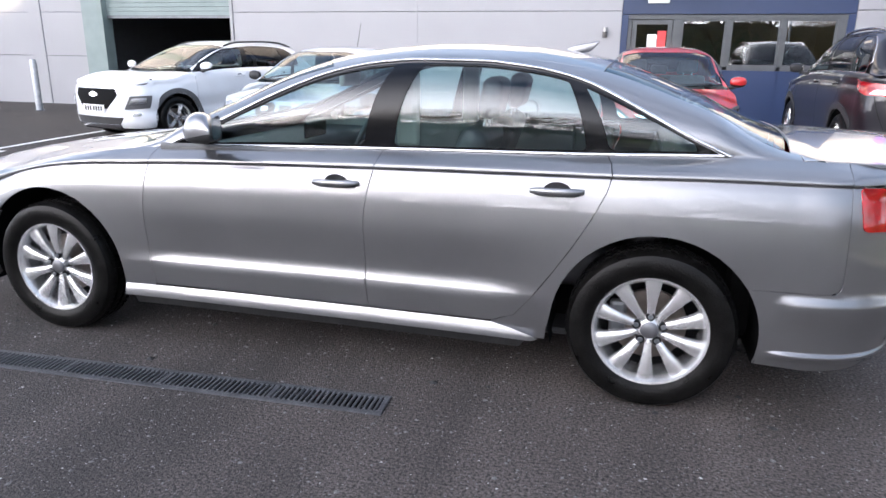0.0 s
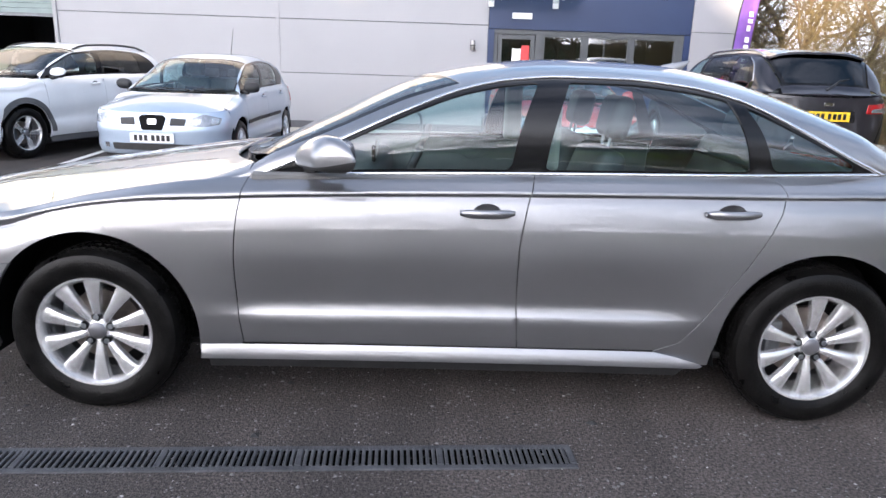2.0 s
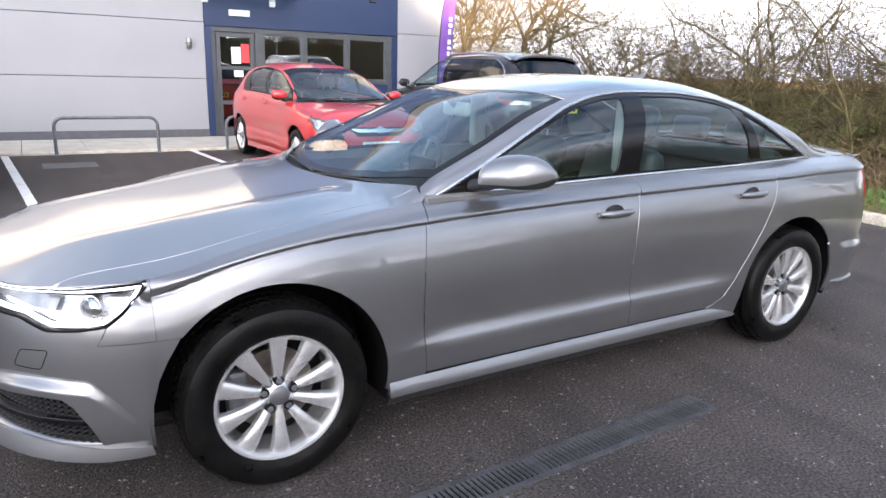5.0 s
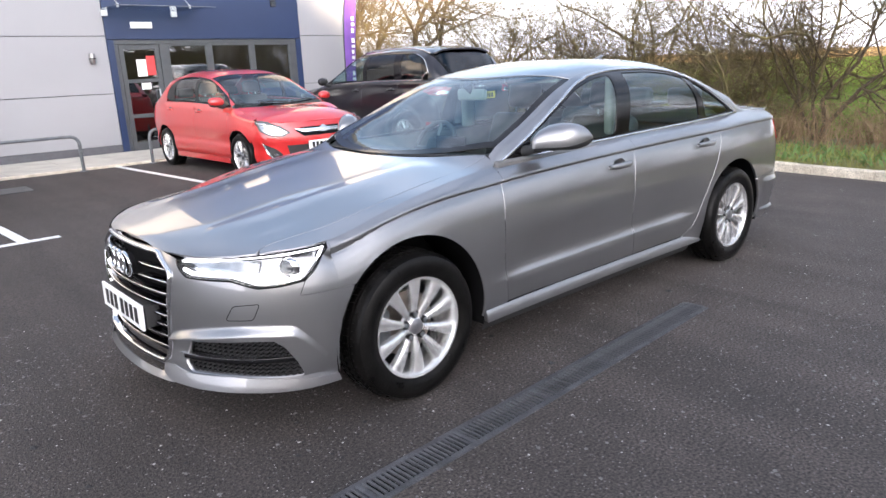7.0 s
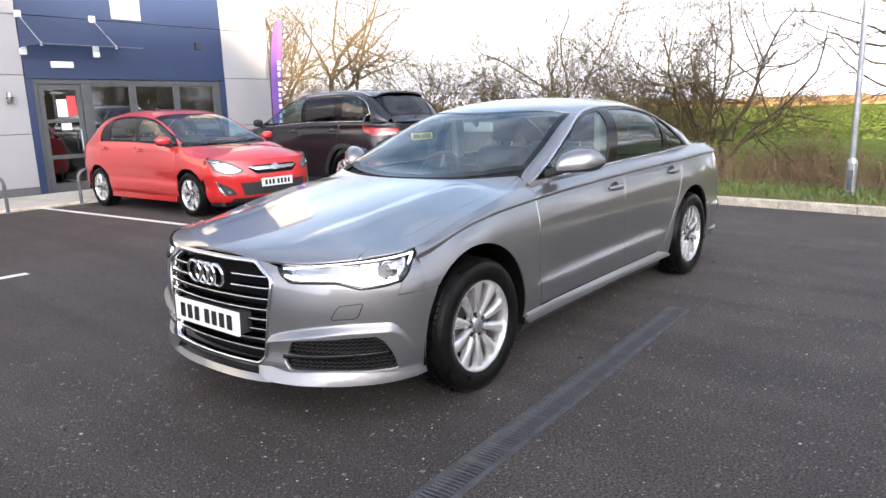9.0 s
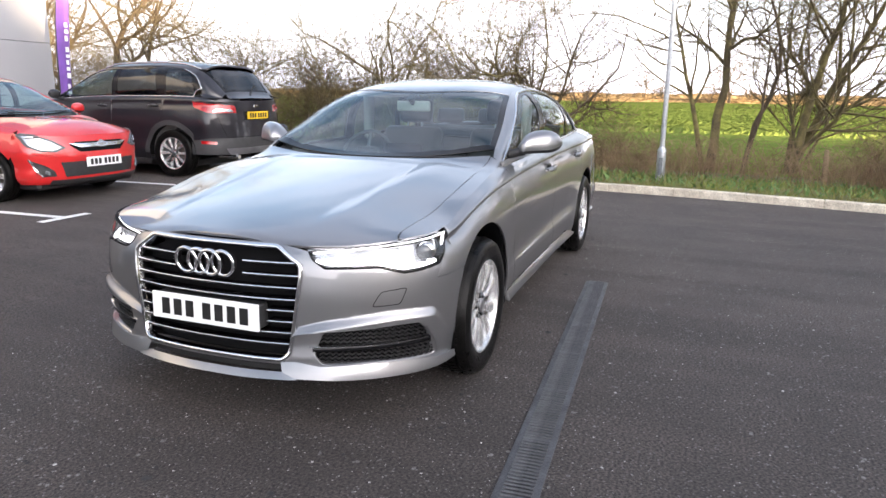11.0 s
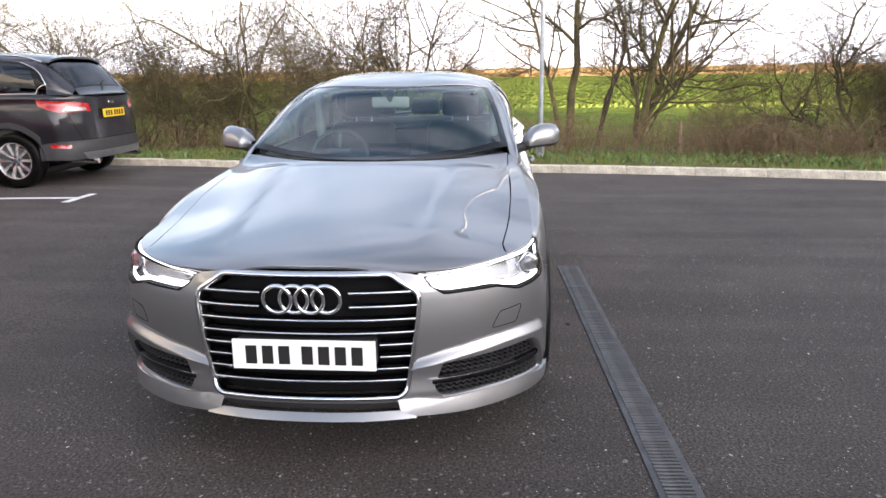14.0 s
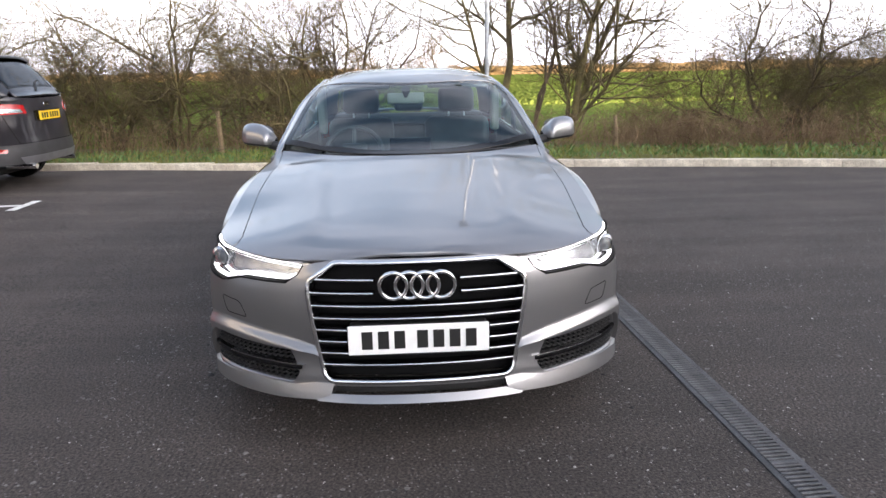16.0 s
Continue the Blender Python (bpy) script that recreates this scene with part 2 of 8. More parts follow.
M = dict(
    asphalt=material("asphalt", (0.049, 0.0405, 0.0365), 0.82, var=0.22, scale=1.5, streak=(3.2, 0.16, 1.0, 0.18), x_ramp=(-3.2, 3.6, 0.76, 1.56), fine=0.85, fine_scale=85.0, bump=1.0, bump_scale=120.0, rough_var=0.08),
    stone_chip=material("stone_chip", (0.42, 0.41, 0.39), 0.8, var=0.3, scale=40),
    grey_chip=material("grey_chip", (0.135, 0.13, 0.125), 0.8, var=0.4, scale=60),
    dark_chip=material("dark_chip", (0.02, 0.02, 0.02), 0.7, var=0.3, scale=40),
    line_paint=material("line_paint", (0.72, 0.72, 0.70), 0.7, var=0.12, scale=9, fine=0.15, fine_scale=200, bump=0.3, bump_scale=200),
    kerb=material("kerb_concrete", (0.74, 0.67, 0.55), 0.9, scale=7, second=(0.47, 0.41, 0.32), fine=0.25, fine_scale=55, bump=0.8, bump_scale=70, per_object=0.07),
    paving=material("paving_concrete", (0.46, 0.43, 0.37), 0.9, var=0.12, scale=3, fine=0.12, fine_scale=160, bump=0.3, bump_scale=150, per_object=0.05),
    cladding=material("grey_cladding", (0.305, 0.305, 0.315), 0.34, var=0.03, scale=0.8, bump=0.05, bump_scale=40, per_object=0.012),
    joint=material("dark_joint", (0.10, 0.10, 0.11), 0.7, var=0.1, scale=8),
    blue=material("blue_cladding", (0.016, 0.032, 0.085), 0.38, var=0.06, scale=1.2, bump=0.04, bump_scale=40, per_object=0.03),
    frame_grey=material("grey_aluminium", (0.085, 0.09, 0.095), 0.45, metal=0.3, var=0.08, scale=6),
    green_steel=material("green_grey_steel", (0.19, 0.24, 0.23), 0.45, var=0.08, scale=3, bump=0.05),
    steel=material("galvanised_steel", (0.42, 0.44, 0.46), 0.42, metal=0.7, var=0.18, scale=14, fine=0.08, fine_scale=200),
    steel_dark=material("dull_steel", (0.16, 0.17, 0.18), 0.5, metal=0.6, var=0.2, scale=14),
    iron=material("cast_iron", (0.068, 0.070, 0.076), 0.55, metal=0.25, var=0.35, scale=9, fine=0.2, fine_scale=120, bump=0.3, bump_scale=200, per_object=0.12),
    slot_shade=material("drain_slot_shade", (0.004, 0.004, 0.004), 0.9, var=0.2, spec=0.0),
    white_plastic=material("white_plastic", (0.75, 0.75, 0.74), 0.4, var=0.04),
    paper=material("paper", (0.78, 0.78, 0.76), 0.8, var=0.04, scale=20),
    red_paper=material("red_poster", (0.6, 0.06, 0.06), 0.7, var=0.15, scale=9),
    flag=material("purple_flag", (0.17, 0.075, 0.33), 0.75, var=0.12, scale=5, fine=0.08, fine_scale=400),
    flag_white=material("flag_print", (0.72, 0.70, 0.74), 0.75, var=0.05),
    grass=material("verge_grass", (0.22, 0.26, 0.065), 0.85, second=(0.20, 0.17, 0.075), scale=1.3, spec=0.1, fine=0.35, fine_scale=90, per_object=0.1),
    soil=material("verge_soil", (0.13, 0.105, 0.055), 0.95, second=(0.10, 0.12, 0.035), scale=1.6, fine=0.35, fine_scale=50, bump=0.6, bump_scale=30),
    field=material("crop_field", (0.165, 0.215, 0.050), 0.95, second=(0.130, 0.180, 0.042), scale=0.06, fine=0.2, fine_scale=1.5, spec=0.0, bump=1.0, bump_scale=5, bump_depth=0.35),
    bark=material("bark", (0.13, 0.095, 0.06), 0.9, second=(0.07, 0.052, 0.035), scale=7, fine=0.2, fine_scale=60, bump=0.5, bump_scale=40, stretch=(3, 3, 1)),
    lichen_bark=material("lichen_bark", (0.22, 0.18, 0.07), 0.9, second=(0.085, 0.062, 0.04), scale=5, fine=0.25, fine_scale=60, bump=0.5, bump_scale=40),
    twig=material("hedge_twig", (0.095, 0.068, 0.042), 0.9, second=(0.16, 0.125, 0.045), scale=1.4, per_object=0.1),
    stalk=material("dead_stalk", (0.33, 0.23, 0.13), 0.95, second=(0.13, 0.075, 0.045), scale=3, per_object=0.1),
    # pale golden base: low sun and distance haze are put into the colour
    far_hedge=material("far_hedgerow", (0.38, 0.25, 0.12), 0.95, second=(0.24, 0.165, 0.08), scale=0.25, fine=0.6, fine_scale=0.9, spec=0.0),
    leaf=material("weed_leaf", (0.11, 0.19, 0.05), 0.7, var=0.25, scale=12),
    shade_bank=material("dark_shade_bank", (0.045, 0.045, 0.02), 0.95, second=(0.025, 0.03, 0.012), scale=0.8, fine=0.4, fine_scale=6),
    wood=material("weathered_wood", (0.24, 0.17, 0.10), 0.9, var=0.25, scale=8, stretch=(1, 1, 6)),
)

# ---- mesh helpers ----
def mesh_object(name, verts, faces, mat=None, parent=None, label="", smooth=False):
    me = bpy.data.meshes.new(name)
    me.from_pydata([tuple(v) for v in verts], [], [tuple(f) for f in faces])
    if smooth:
        me.shade_smooth()
    if mat:
        me.materials.append(mat)
    ob = new(name, me)
    if parent:
        ob.parent = parent
    if label:
        ob["label"] = label
    return ob


def part(name, bm, mat, parent=None, label="", smooth=False):
    """One bmesh as one mesh object, under a thing or a part."""
    me = bpy.data.meshes.new(name)
    bmesh.ops.recalc_face_normals(bm, faces=bm.faces)
    bm.to_mesh(me)
    bm.free()
    if smooth:
        me.shade_smooth()
    me.materials.append(mat)
    ob = new(name, me)
    if parent:
        ob.parent = parent
    if label:
        ob["label"] = label
    return ob


def box_bm(lo, hi, bevel=0.0, segments=1):
    bm = bmesh.new()
    m = Matrix.Translation([(a + b) / 2 for a, b in zip(lo, hi)]) @ Matrix.Diagonal([b - a for a, b in zip(lo, hi)] + [1])
    bmesh.ops.create_cube(bm, size=1, matrix=m)
    if bevel:
        bmesh.ops.bevel(bm, geom=bm.edges[:], offset=bevel, segments=segments, affect="EDGES", profile=0.5)
    return bm


def tube_data(points, radii, sides=6, caps=True):
    """Vertices and faces of a tapered tube along points."""
    pts = [Vector(p) for p in points]
    verts, faces = [], []
    side = None
    for i, p in enumerate(pts):
        d = (pts[min(i + 1, len(pts) - 1)] - pts[max(i - 1, 0)]).normalized()
        if side is None:
            side = d.orthogonal().normalized()
        side = (side - d * side.dot(d)).normalized()
        other = d.cross(side)
        for k in range(sides):
            a = 2 * math.pi * k / sides
            verts.append(p + (side * math.cos(a) + other * math.sin(a)) * radii[i])
    for i in range(len(pts) - 1):
        for k in range(sides):
            a, b = i * sides + k, i * sides + (k + 1) % sides
            faces.append((a, b, b + sides, a + sides))
    if caps:
        faces.append(tuple(range(sides))[::-1])
        faces.append(tuple(range(len(verts) - sides, len(verts))))
    return verts, faces


def tube(name, points, radius, mat, parent=None, sides=10, label=""):
    radii = radius if isinstance(radius, (list, tuple)) else [radius] * len(points)
    v, f = tube_data(points, radii, sides)
    ob = mesh_object(name, v, f, mat, parent, label, smooth=True)
    ob.data.set_sharp_from_angle(angle=radians(50))
    return ob


def thing(name, at=(0, 0, 0), turn=0.0, label="", category="", group="", kind=""):
    ob = new(name)
    ob.empty_display_size = 0.1
    ob.matrix_basis = pose(*at, 0, 0, turn)
    return tagged(ob, label, category, group, kind)


# ---- ground ----
def kerb_x(y):
    """The kerb's front edge along the yard's end."""
    return 5.5 + 0.085 * y - 0.014 * max(0.0, -y) ** 2


def yard_z(y):
    """The yard's fall towards the drain."""
    t = min(1.0, max(0.0, (y - 1.5) / 3.5))
    return 0.05 * t * t * (3 - 2 * t)


WALL_Y, WALL_R, WALL_H = 0.0, 6.72, 7.0
UNIT = Matrix.Translation((-0.02, 11.0, -0.07)) @ Matrix.Diagonal((0.953, 1, 0.962, 1))    # the building's own grid to the yard
g = bmesh.new()
bmesh.ops.create_grid(g, x_segments=60, y_segments=60, size=1500)
for v in g.verts:
    v.co.z = -0.06 - 0.04 * noise.noise(v.co * 0.01) if v.co.xy.length > 80 else -0.06
ground = tagged(part("ground", g, M["field"]), "flat green winter crop field reaching the horizon", "field", kind="structure")

ys = [-60, -40, -25] + [-16 + i for i in range(17)] + [1.25 + 0.25 * i for i in range(17)] + [6 + i for i in range(8)] + [20, 40]
v, f = [], []
for y in ys:
    v += [(kerb_x(max(-14, y)) + 0.01, y, yard_z(y)), (-60, y, yard_z(y)), (kerb_x(max(-14, y)) + 0.01, y, -0.3), (-60, y, -0.3)]
for i in range(len(ys) - 1):
    a = 4 * i
    f += [(a, a + 4, a + 5, a + 1), (a + 2, a, a + 4, a + 6)]
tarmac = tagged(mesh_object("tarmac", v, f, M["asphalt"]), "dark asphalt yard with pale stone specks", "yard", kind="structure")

# verge behind the kerb, sloping gently to the field
v, f, cols = [], [], 9
rows_y = [-40 + 0.8 * i for i in range(100)]
for y in rows_y:
    for c in range(cols):
        u = c / (cols - 1)
        x = kerb_x(max(-14, y)) + 0.11 + 4.6 * u
        z = 0.095 - 0.03 * u - 0.16 * u * u + (0.03 * noise.noise((x * 1.3, y * 1.3, 0)) if 0 < c < cols - 1 else 0)
        v.append((x, y, z))
for i in range(len(rows_y) - 1):
    for c in range(cols - 1):
        a = i * cols + c
        f.append((a, a + 1, a + 1 + cols, a + cols))
verge = tagged(mesh_object("verge", v, f, M["soil"], smooth=True), "rough grassy verge between kerb and hedge", "verge", kind="structure")

kerb = thing("kerb", label="pale weathered concrete kerb along the yard's edge", category="kerb", kind="structure")
y = -14.2
while y < 13:
    y2 = y + 0.905
    a, b = Vector((kerb_x(y), y, 0)), Vector((kerb_x(y2), y2, 0))
    length, ang = (b - a).length, math.atan2(b.y - a.y, b.x - a.x)
    bm = box_bm((0.0015, -0.135, -0.15), (length - 0.0015, 0, 0.105), 0.012, 2)
    ob = part("kerbstone", bm, M["kerb"], kerb)
    ob.matrix_basis = Matrix.Translation(a + Vector((0, 0, yard_z(y) + random.uniform(-0.004, 0.004)))) @ Matrix.Rotation(ang, 4, "Z")
    y = y2

# ---- painted bay lines ----
for x, tip, end_y in ((-7.2, 0.29, 3.84), (-4.7, 0.29, 3.92), (-2.08, 0.29, 3.99), (0.57, 0.29, 4.24), (3.04, 0.29, 4.36)):
    lean = -0.07
    bm = bmesh.new()
    for x0, x1, y0, y1 in ((-0.05, 0.05, end_y + 0.05, 5.2), (-0.05, 0.05, 5.2, 8.9), (-tip, tip, end_y - 0.05, end_y + 0.05)):
        corners = [bm.verts.new((x + px + lean * (py - end_y), py, yard_z(py) + 0.005)) for px, py in ((x0, y0), (x1, y0), (x1, y1), (x0, y1))]
        bm.faces.new(corners)
    tagged(part("bay_line", bm, M["line_paint"]), "white painted parking bay line on asphalt", "road marking", "bay lines", "structure")

# ---- drain channel ----
drain = thing("drain_channel", label="black slotted cast-iron drainage channel set flush in asphalt", category="drain", kind="structure")
D0, D1 = Vector((0.435, -1.195, 0)), Vector((-2.60, -1.339, 0))
along = (D1 - D0).normalized()
across = Vector((-along.y, along.x, 0))
drain_len, half = 7.0, 0.066


def drain_frame(s):
    o = D0 + along * s
    return Matrix(((along.x, across.x, 0, o.x), (along.y, across.y, 0, o.y), (0, 0, 1, 0.0), (0, 0, 0, 1)))


# near-black sheet just above the uncut asphalt, painted as the slots' deep shade
part("channel_bed", box_bm((0, -half + 0.004, -0.05), (drain_len, half - 0.004, 0.0015)), M["slot_shade"], drain).matrix_basis = drain_frame(0)
for sgn in (-1, 1):
    part("channel_edge", box_bm((0, sgn * half - 0.014, -0.05), (drain_len, sgn * half + 0.014, 0.006), 0.002), M["iron"], drain).matrix_basis = drain_frame(0)
bar_mesh = None
s = 0.012
grate_len = 0.5
while s < 0.5 * 13:
    seat = s % grate_len
    wide = 0.024 if seat < 0.026 else 0.0125
    if bar_mesh is None:
        first = part("grate_bar", box_bm((-0.0068, -half + 0.012, -0.02), (0.0068, half - 0.012, 0.010), 0.002), M["iron"], drain)
        bar_mesh, ob = first.data, first
    else:
        ob = new("grate_bar", bar_mesh)
        ob.parent = drain
    ob.matrix_basis = drain_frame(s) @ Matrix.Diagonal((wide / 0.0136, 1, 1, 1))
    s += 0.0235

# ---- stone specks in the asphalt and dropped dirt ----
def specks(name, mat, count, lo, hi, sizes, label, seed):
    rng = random.Random(seed)
    v, f = [], []
    for _ in range(count):
        x, y, r = rng.uniform(lo[0], hi[0]), rng.uniform(lo[1], hi[1]), rng.uniform(*sizes) * (1 if rng.random() < 0.93 else 2.2)
        n, a0, base = rng.choice((4, 5, 6)), rng.uniform(0, 6), len(v)
        for k in range(n):
            q = r * rng.uniform(0.6, 1.2)
            v.append((x + q * math.cos(a0 + k * 6.283 / n), y + q * math.sin(a0 + k * 6.283 / n), 0.001))
        v.append((x, y, 0.001 + r * 0.5))
        f += [(base + k, base + (k + 1) % n, base + n) for k in range(n)]
    return tagged(mesh_object(name, v, f, mat), label, "stones", kind="stuff")


specks("stone_specks", M["stone_chip"], 5200, (-6.0, -4.5), (5.0, 1.6), (0.0018, 0.0038), "pale stone chips showing in worn asphalt", 3)
specks("grey_chips", M["grey_chip"], 26000, (-6.0, -4.2), (3.2, 0.2), (0.0025, 0.0055), "grey stone chips worn bare in the asphalt", 4)
specks("grey_chips", M["grey_chip"], 9000, (-6.5, 0.2), (5.0, 1.6), (0.003, 0.006), "grey stone chips worn bare in the asphalt", 6)
specks("dirt_specks", M["dark_chip"], 500, (-3.4, -1.1), (2.2, 1.2), (0.004, 0.011), "dark dirt crumbs on asphalt", 5)

# manhole cover
tagged(part("manhole_cover", box_bm((-1.97, 7.35, 0.02), (-1.3, 7.9, 0.056), 0.003), M["iron"]), "square dark iron manhole cover set in asphalt", "manhole cover")

# ---- building ----
wall = thing("wall_north", label="workshop wall of light grey composite panels with recessed joints", category="wall", kind="structure")
T = 0.22


def panel(x0, x1, z0, z1, mat, name="panel", y=WALL_Y, gap=0.006):
    ob = part(name, box_bm((x0 + gap, y, z0 + gap), (x1 - gap, y + 0.08, z1 - gap), 0.004), M[mat], wall)
    return ob


part("backing", box_bm((-7.98, WALL_Y + 0.03, 0.0), (1.08, WALL_Y + T, WALL_H - 0.02)), M["joint"], wall)
part("backing", box_bm((5.40, WALL_Y + 0.03, 0.0), (WALL_R, WALL_Y + T, WALL_H - 0.02)), M["joint"], wall)
part("backing", box_bm((1.08, WALL_Y + 0.03, 2.36), (5.40, WALL_Y + T, WALL_H - 0.02)), M["joint"], wall)
levels = (0.30, 1.31, 2.40, 3.49, 4.56, 5.63, 6.70)
for z0, z1 in zip(levels, levels[1:]):
    for x0, x1 in ((-7.98, -3.39), (-3.39, 1.07), (5.41, WALL_R)):
        panel(x0, x1, z0, z1, "cladding")
for z0, z1 in zip((2.33, 3.49, 4.56, 5.63), (3.49, 4.56, 5.63, 6.70)):
    panel(1.07, 5.41, z0, z1, "blue", "blue_panel", WALL_Y - 0.012)
part("joint_cover", box_bm((-3.43, WALL_Y - 0.012, 0.30), (-3.35, WALL_Y + 0.02, 6.70), 0.003), M["cladding"], wall)
part("plinth", box_bm((-7.98, WALL_Y + 0.015, 0.0), (1.07, WALL_Y + 0.1, 0.31)), M["joint"], wall)
part("plinth", box_bm((5.41, WALL_Y + 0.015, 0.0), (WALL_R, WALL_Y + 0.1, 0.31)), M["joint"], wall)
for x0, x1 in ((1.07, 1.20), (5.28, 5.41)):
    part("blue_jamb", box_bm((x0, WALL_Y - 0.012, 0.10), (x1, WALL_Y + 0.12, 2.33), 0.004), M["blue"], wall)
part("eaves_flashing", box_bm((-26, WALL_Y - 0.05, 6.70), (WALL_R + 0.05, WALL_Y + 0.3, 6.95), 0.01), M["frame_grey"], wall)
# return wall, back and roof of the unit
shell = thing("wall_east", label="plain grey side, back and roof of the workshop unit", category="wall", kind="structure")
part("side_panel", box_bm((WALL_R - 0.2, WALL_Y + 0.081, 0), (WALL_R, 24, 6.9)), M["cladding"], shell)
part("back_panel", box_bm((-26, 24, 0), (WALL_R, 24.2, 6.9)), M["cladding"], shell)
part("roof_panel", box_bm((-26, WALL_Y + 0.3, 6.9), (WALL_R, 24.2, 7.1)), M["frame_grey"], shell)

# left end: roller door bay and neighbouring panels
bay = thing("wall_west", label="grey workshop wall bays beside a half-raised roller door", category="wall", kind="structure")
for x0, x1 in ((-26.0, -20.1), (-19.9, -14.0), (-13.6, -12.3)):
    for z0, z1 in zip((0.05, 1.35, 2.42, 3.49, 4.56, 5.63), (1.35, 2.42, 3.49, 4.56, 5.63, 6.70)):
        part("panel", box_bm((x0 + 0.006, WALL_Y, z0 + 0.006), (x1 - 0.006, WALL_Y + 0.08, z1 - 0.006), 0.004), M["cladding"], bay)
    part("backing", box_bm((x0, WALL_Y + 0.03, 0), (x1, WALL_Y + T, 6.7)), M["joint"], bay)
part("post_trim", box_bm((-14.0, WALL_Y - 0.02, 0), (-13.6, WALL_Y + T, 6.7), 0.006), M["cladding"], bay)
part("post_trim", box_bm((-20.1, WALL_Y - 0.02, 0), (-19.9, WALL_Y + T, 6.7), 0.006), M["cladding"], bay)
for x0, x1 in ((-12.3, -11.68), (-8.06, -7.98)):
    part("door_post", box_bm((x0, WALL_Y - 0.03, 0), (x1, WALL_Y + 0.3, 6.7), 0.006), M["green_steel"] if x0 < -12 else M["cladding"], bay)
part("lintel_panel", box_bm((-11.68, WALL_Y, 4.6), (-8.06, WALL_Y + T, 6.7)), M["cladding"], bay)
roller = thing("door_1", label="green-grey roller shutter door standing half open", category="roller door", kind="structure")
z = 2.34
while z < 4.6:
    part("slat", box_bm((-11.68, WALL_Y + 0.13, z), (-8.06, WALL_Y + 0.16, z + 0.098), 0.008, 2), M["green_steel"], roller)
    z += 0.1
part("bottom_rail", box_bm((-11.68, WALL_Y + 0.115, 2.27), (-8.06, WALL_Y + 0.175, 2.34), 0.006), M["steel_dark"], roller)
# dim workshop inside
inner = thing("workshop_interior", label="dim workshop interior behind the roller door", category="room", kind="structure")
part("floor_slab", box_bm((-25.8, WALL_Y, 0.0), (WALL_R - 0.2, 24, 0.085)), M["paving"], inner)
part("partition", box_bm((-12.4, 6.5, 0.085), (-7.6, 6.6, 5.5)), M["frame_grey"], inner)
for x0 in (-12.4, -7.7):
    part("partition", box_bm((x0, WALL_Y + 0.3, 0.085), (x0 + 0.1, 6.5, 5.5)), M["frame_grey"], inner)
part("ceiling_liner", box_bm((-12.4, WALL_Y + 0.3, 5.5), (-7.6, 6.6, 5.6)), M["frame_grey"], inner)

for built in (wall, shell, bay, roller, inner):
    built.matrix_basis = UNIT

# pavement strip before the wall
pave = thing("pavement", label="pale concrete paved strip along the building", category="pavement", kind="structure")
x = -7.6
while x < 6.1:
    part("edging_stone", box_bm((x + 0.003, 8.93, -0.1), (x + 0.897, 9.06, 0.085), 0.006), M["kerb"], pave)
    for r in range(3):
        part("paving_slab", box_bm((x + 0.004, 9.066 + 0.64 * r, -0.05), (x + 0.896, 9.066 + 0.64 * r + 0.634, 0.082), 0.003), M["paving"], pave)
    x += 0.9

# ---- motor car kit ----
from mathutils.geometry import delaunay_2d_cdt

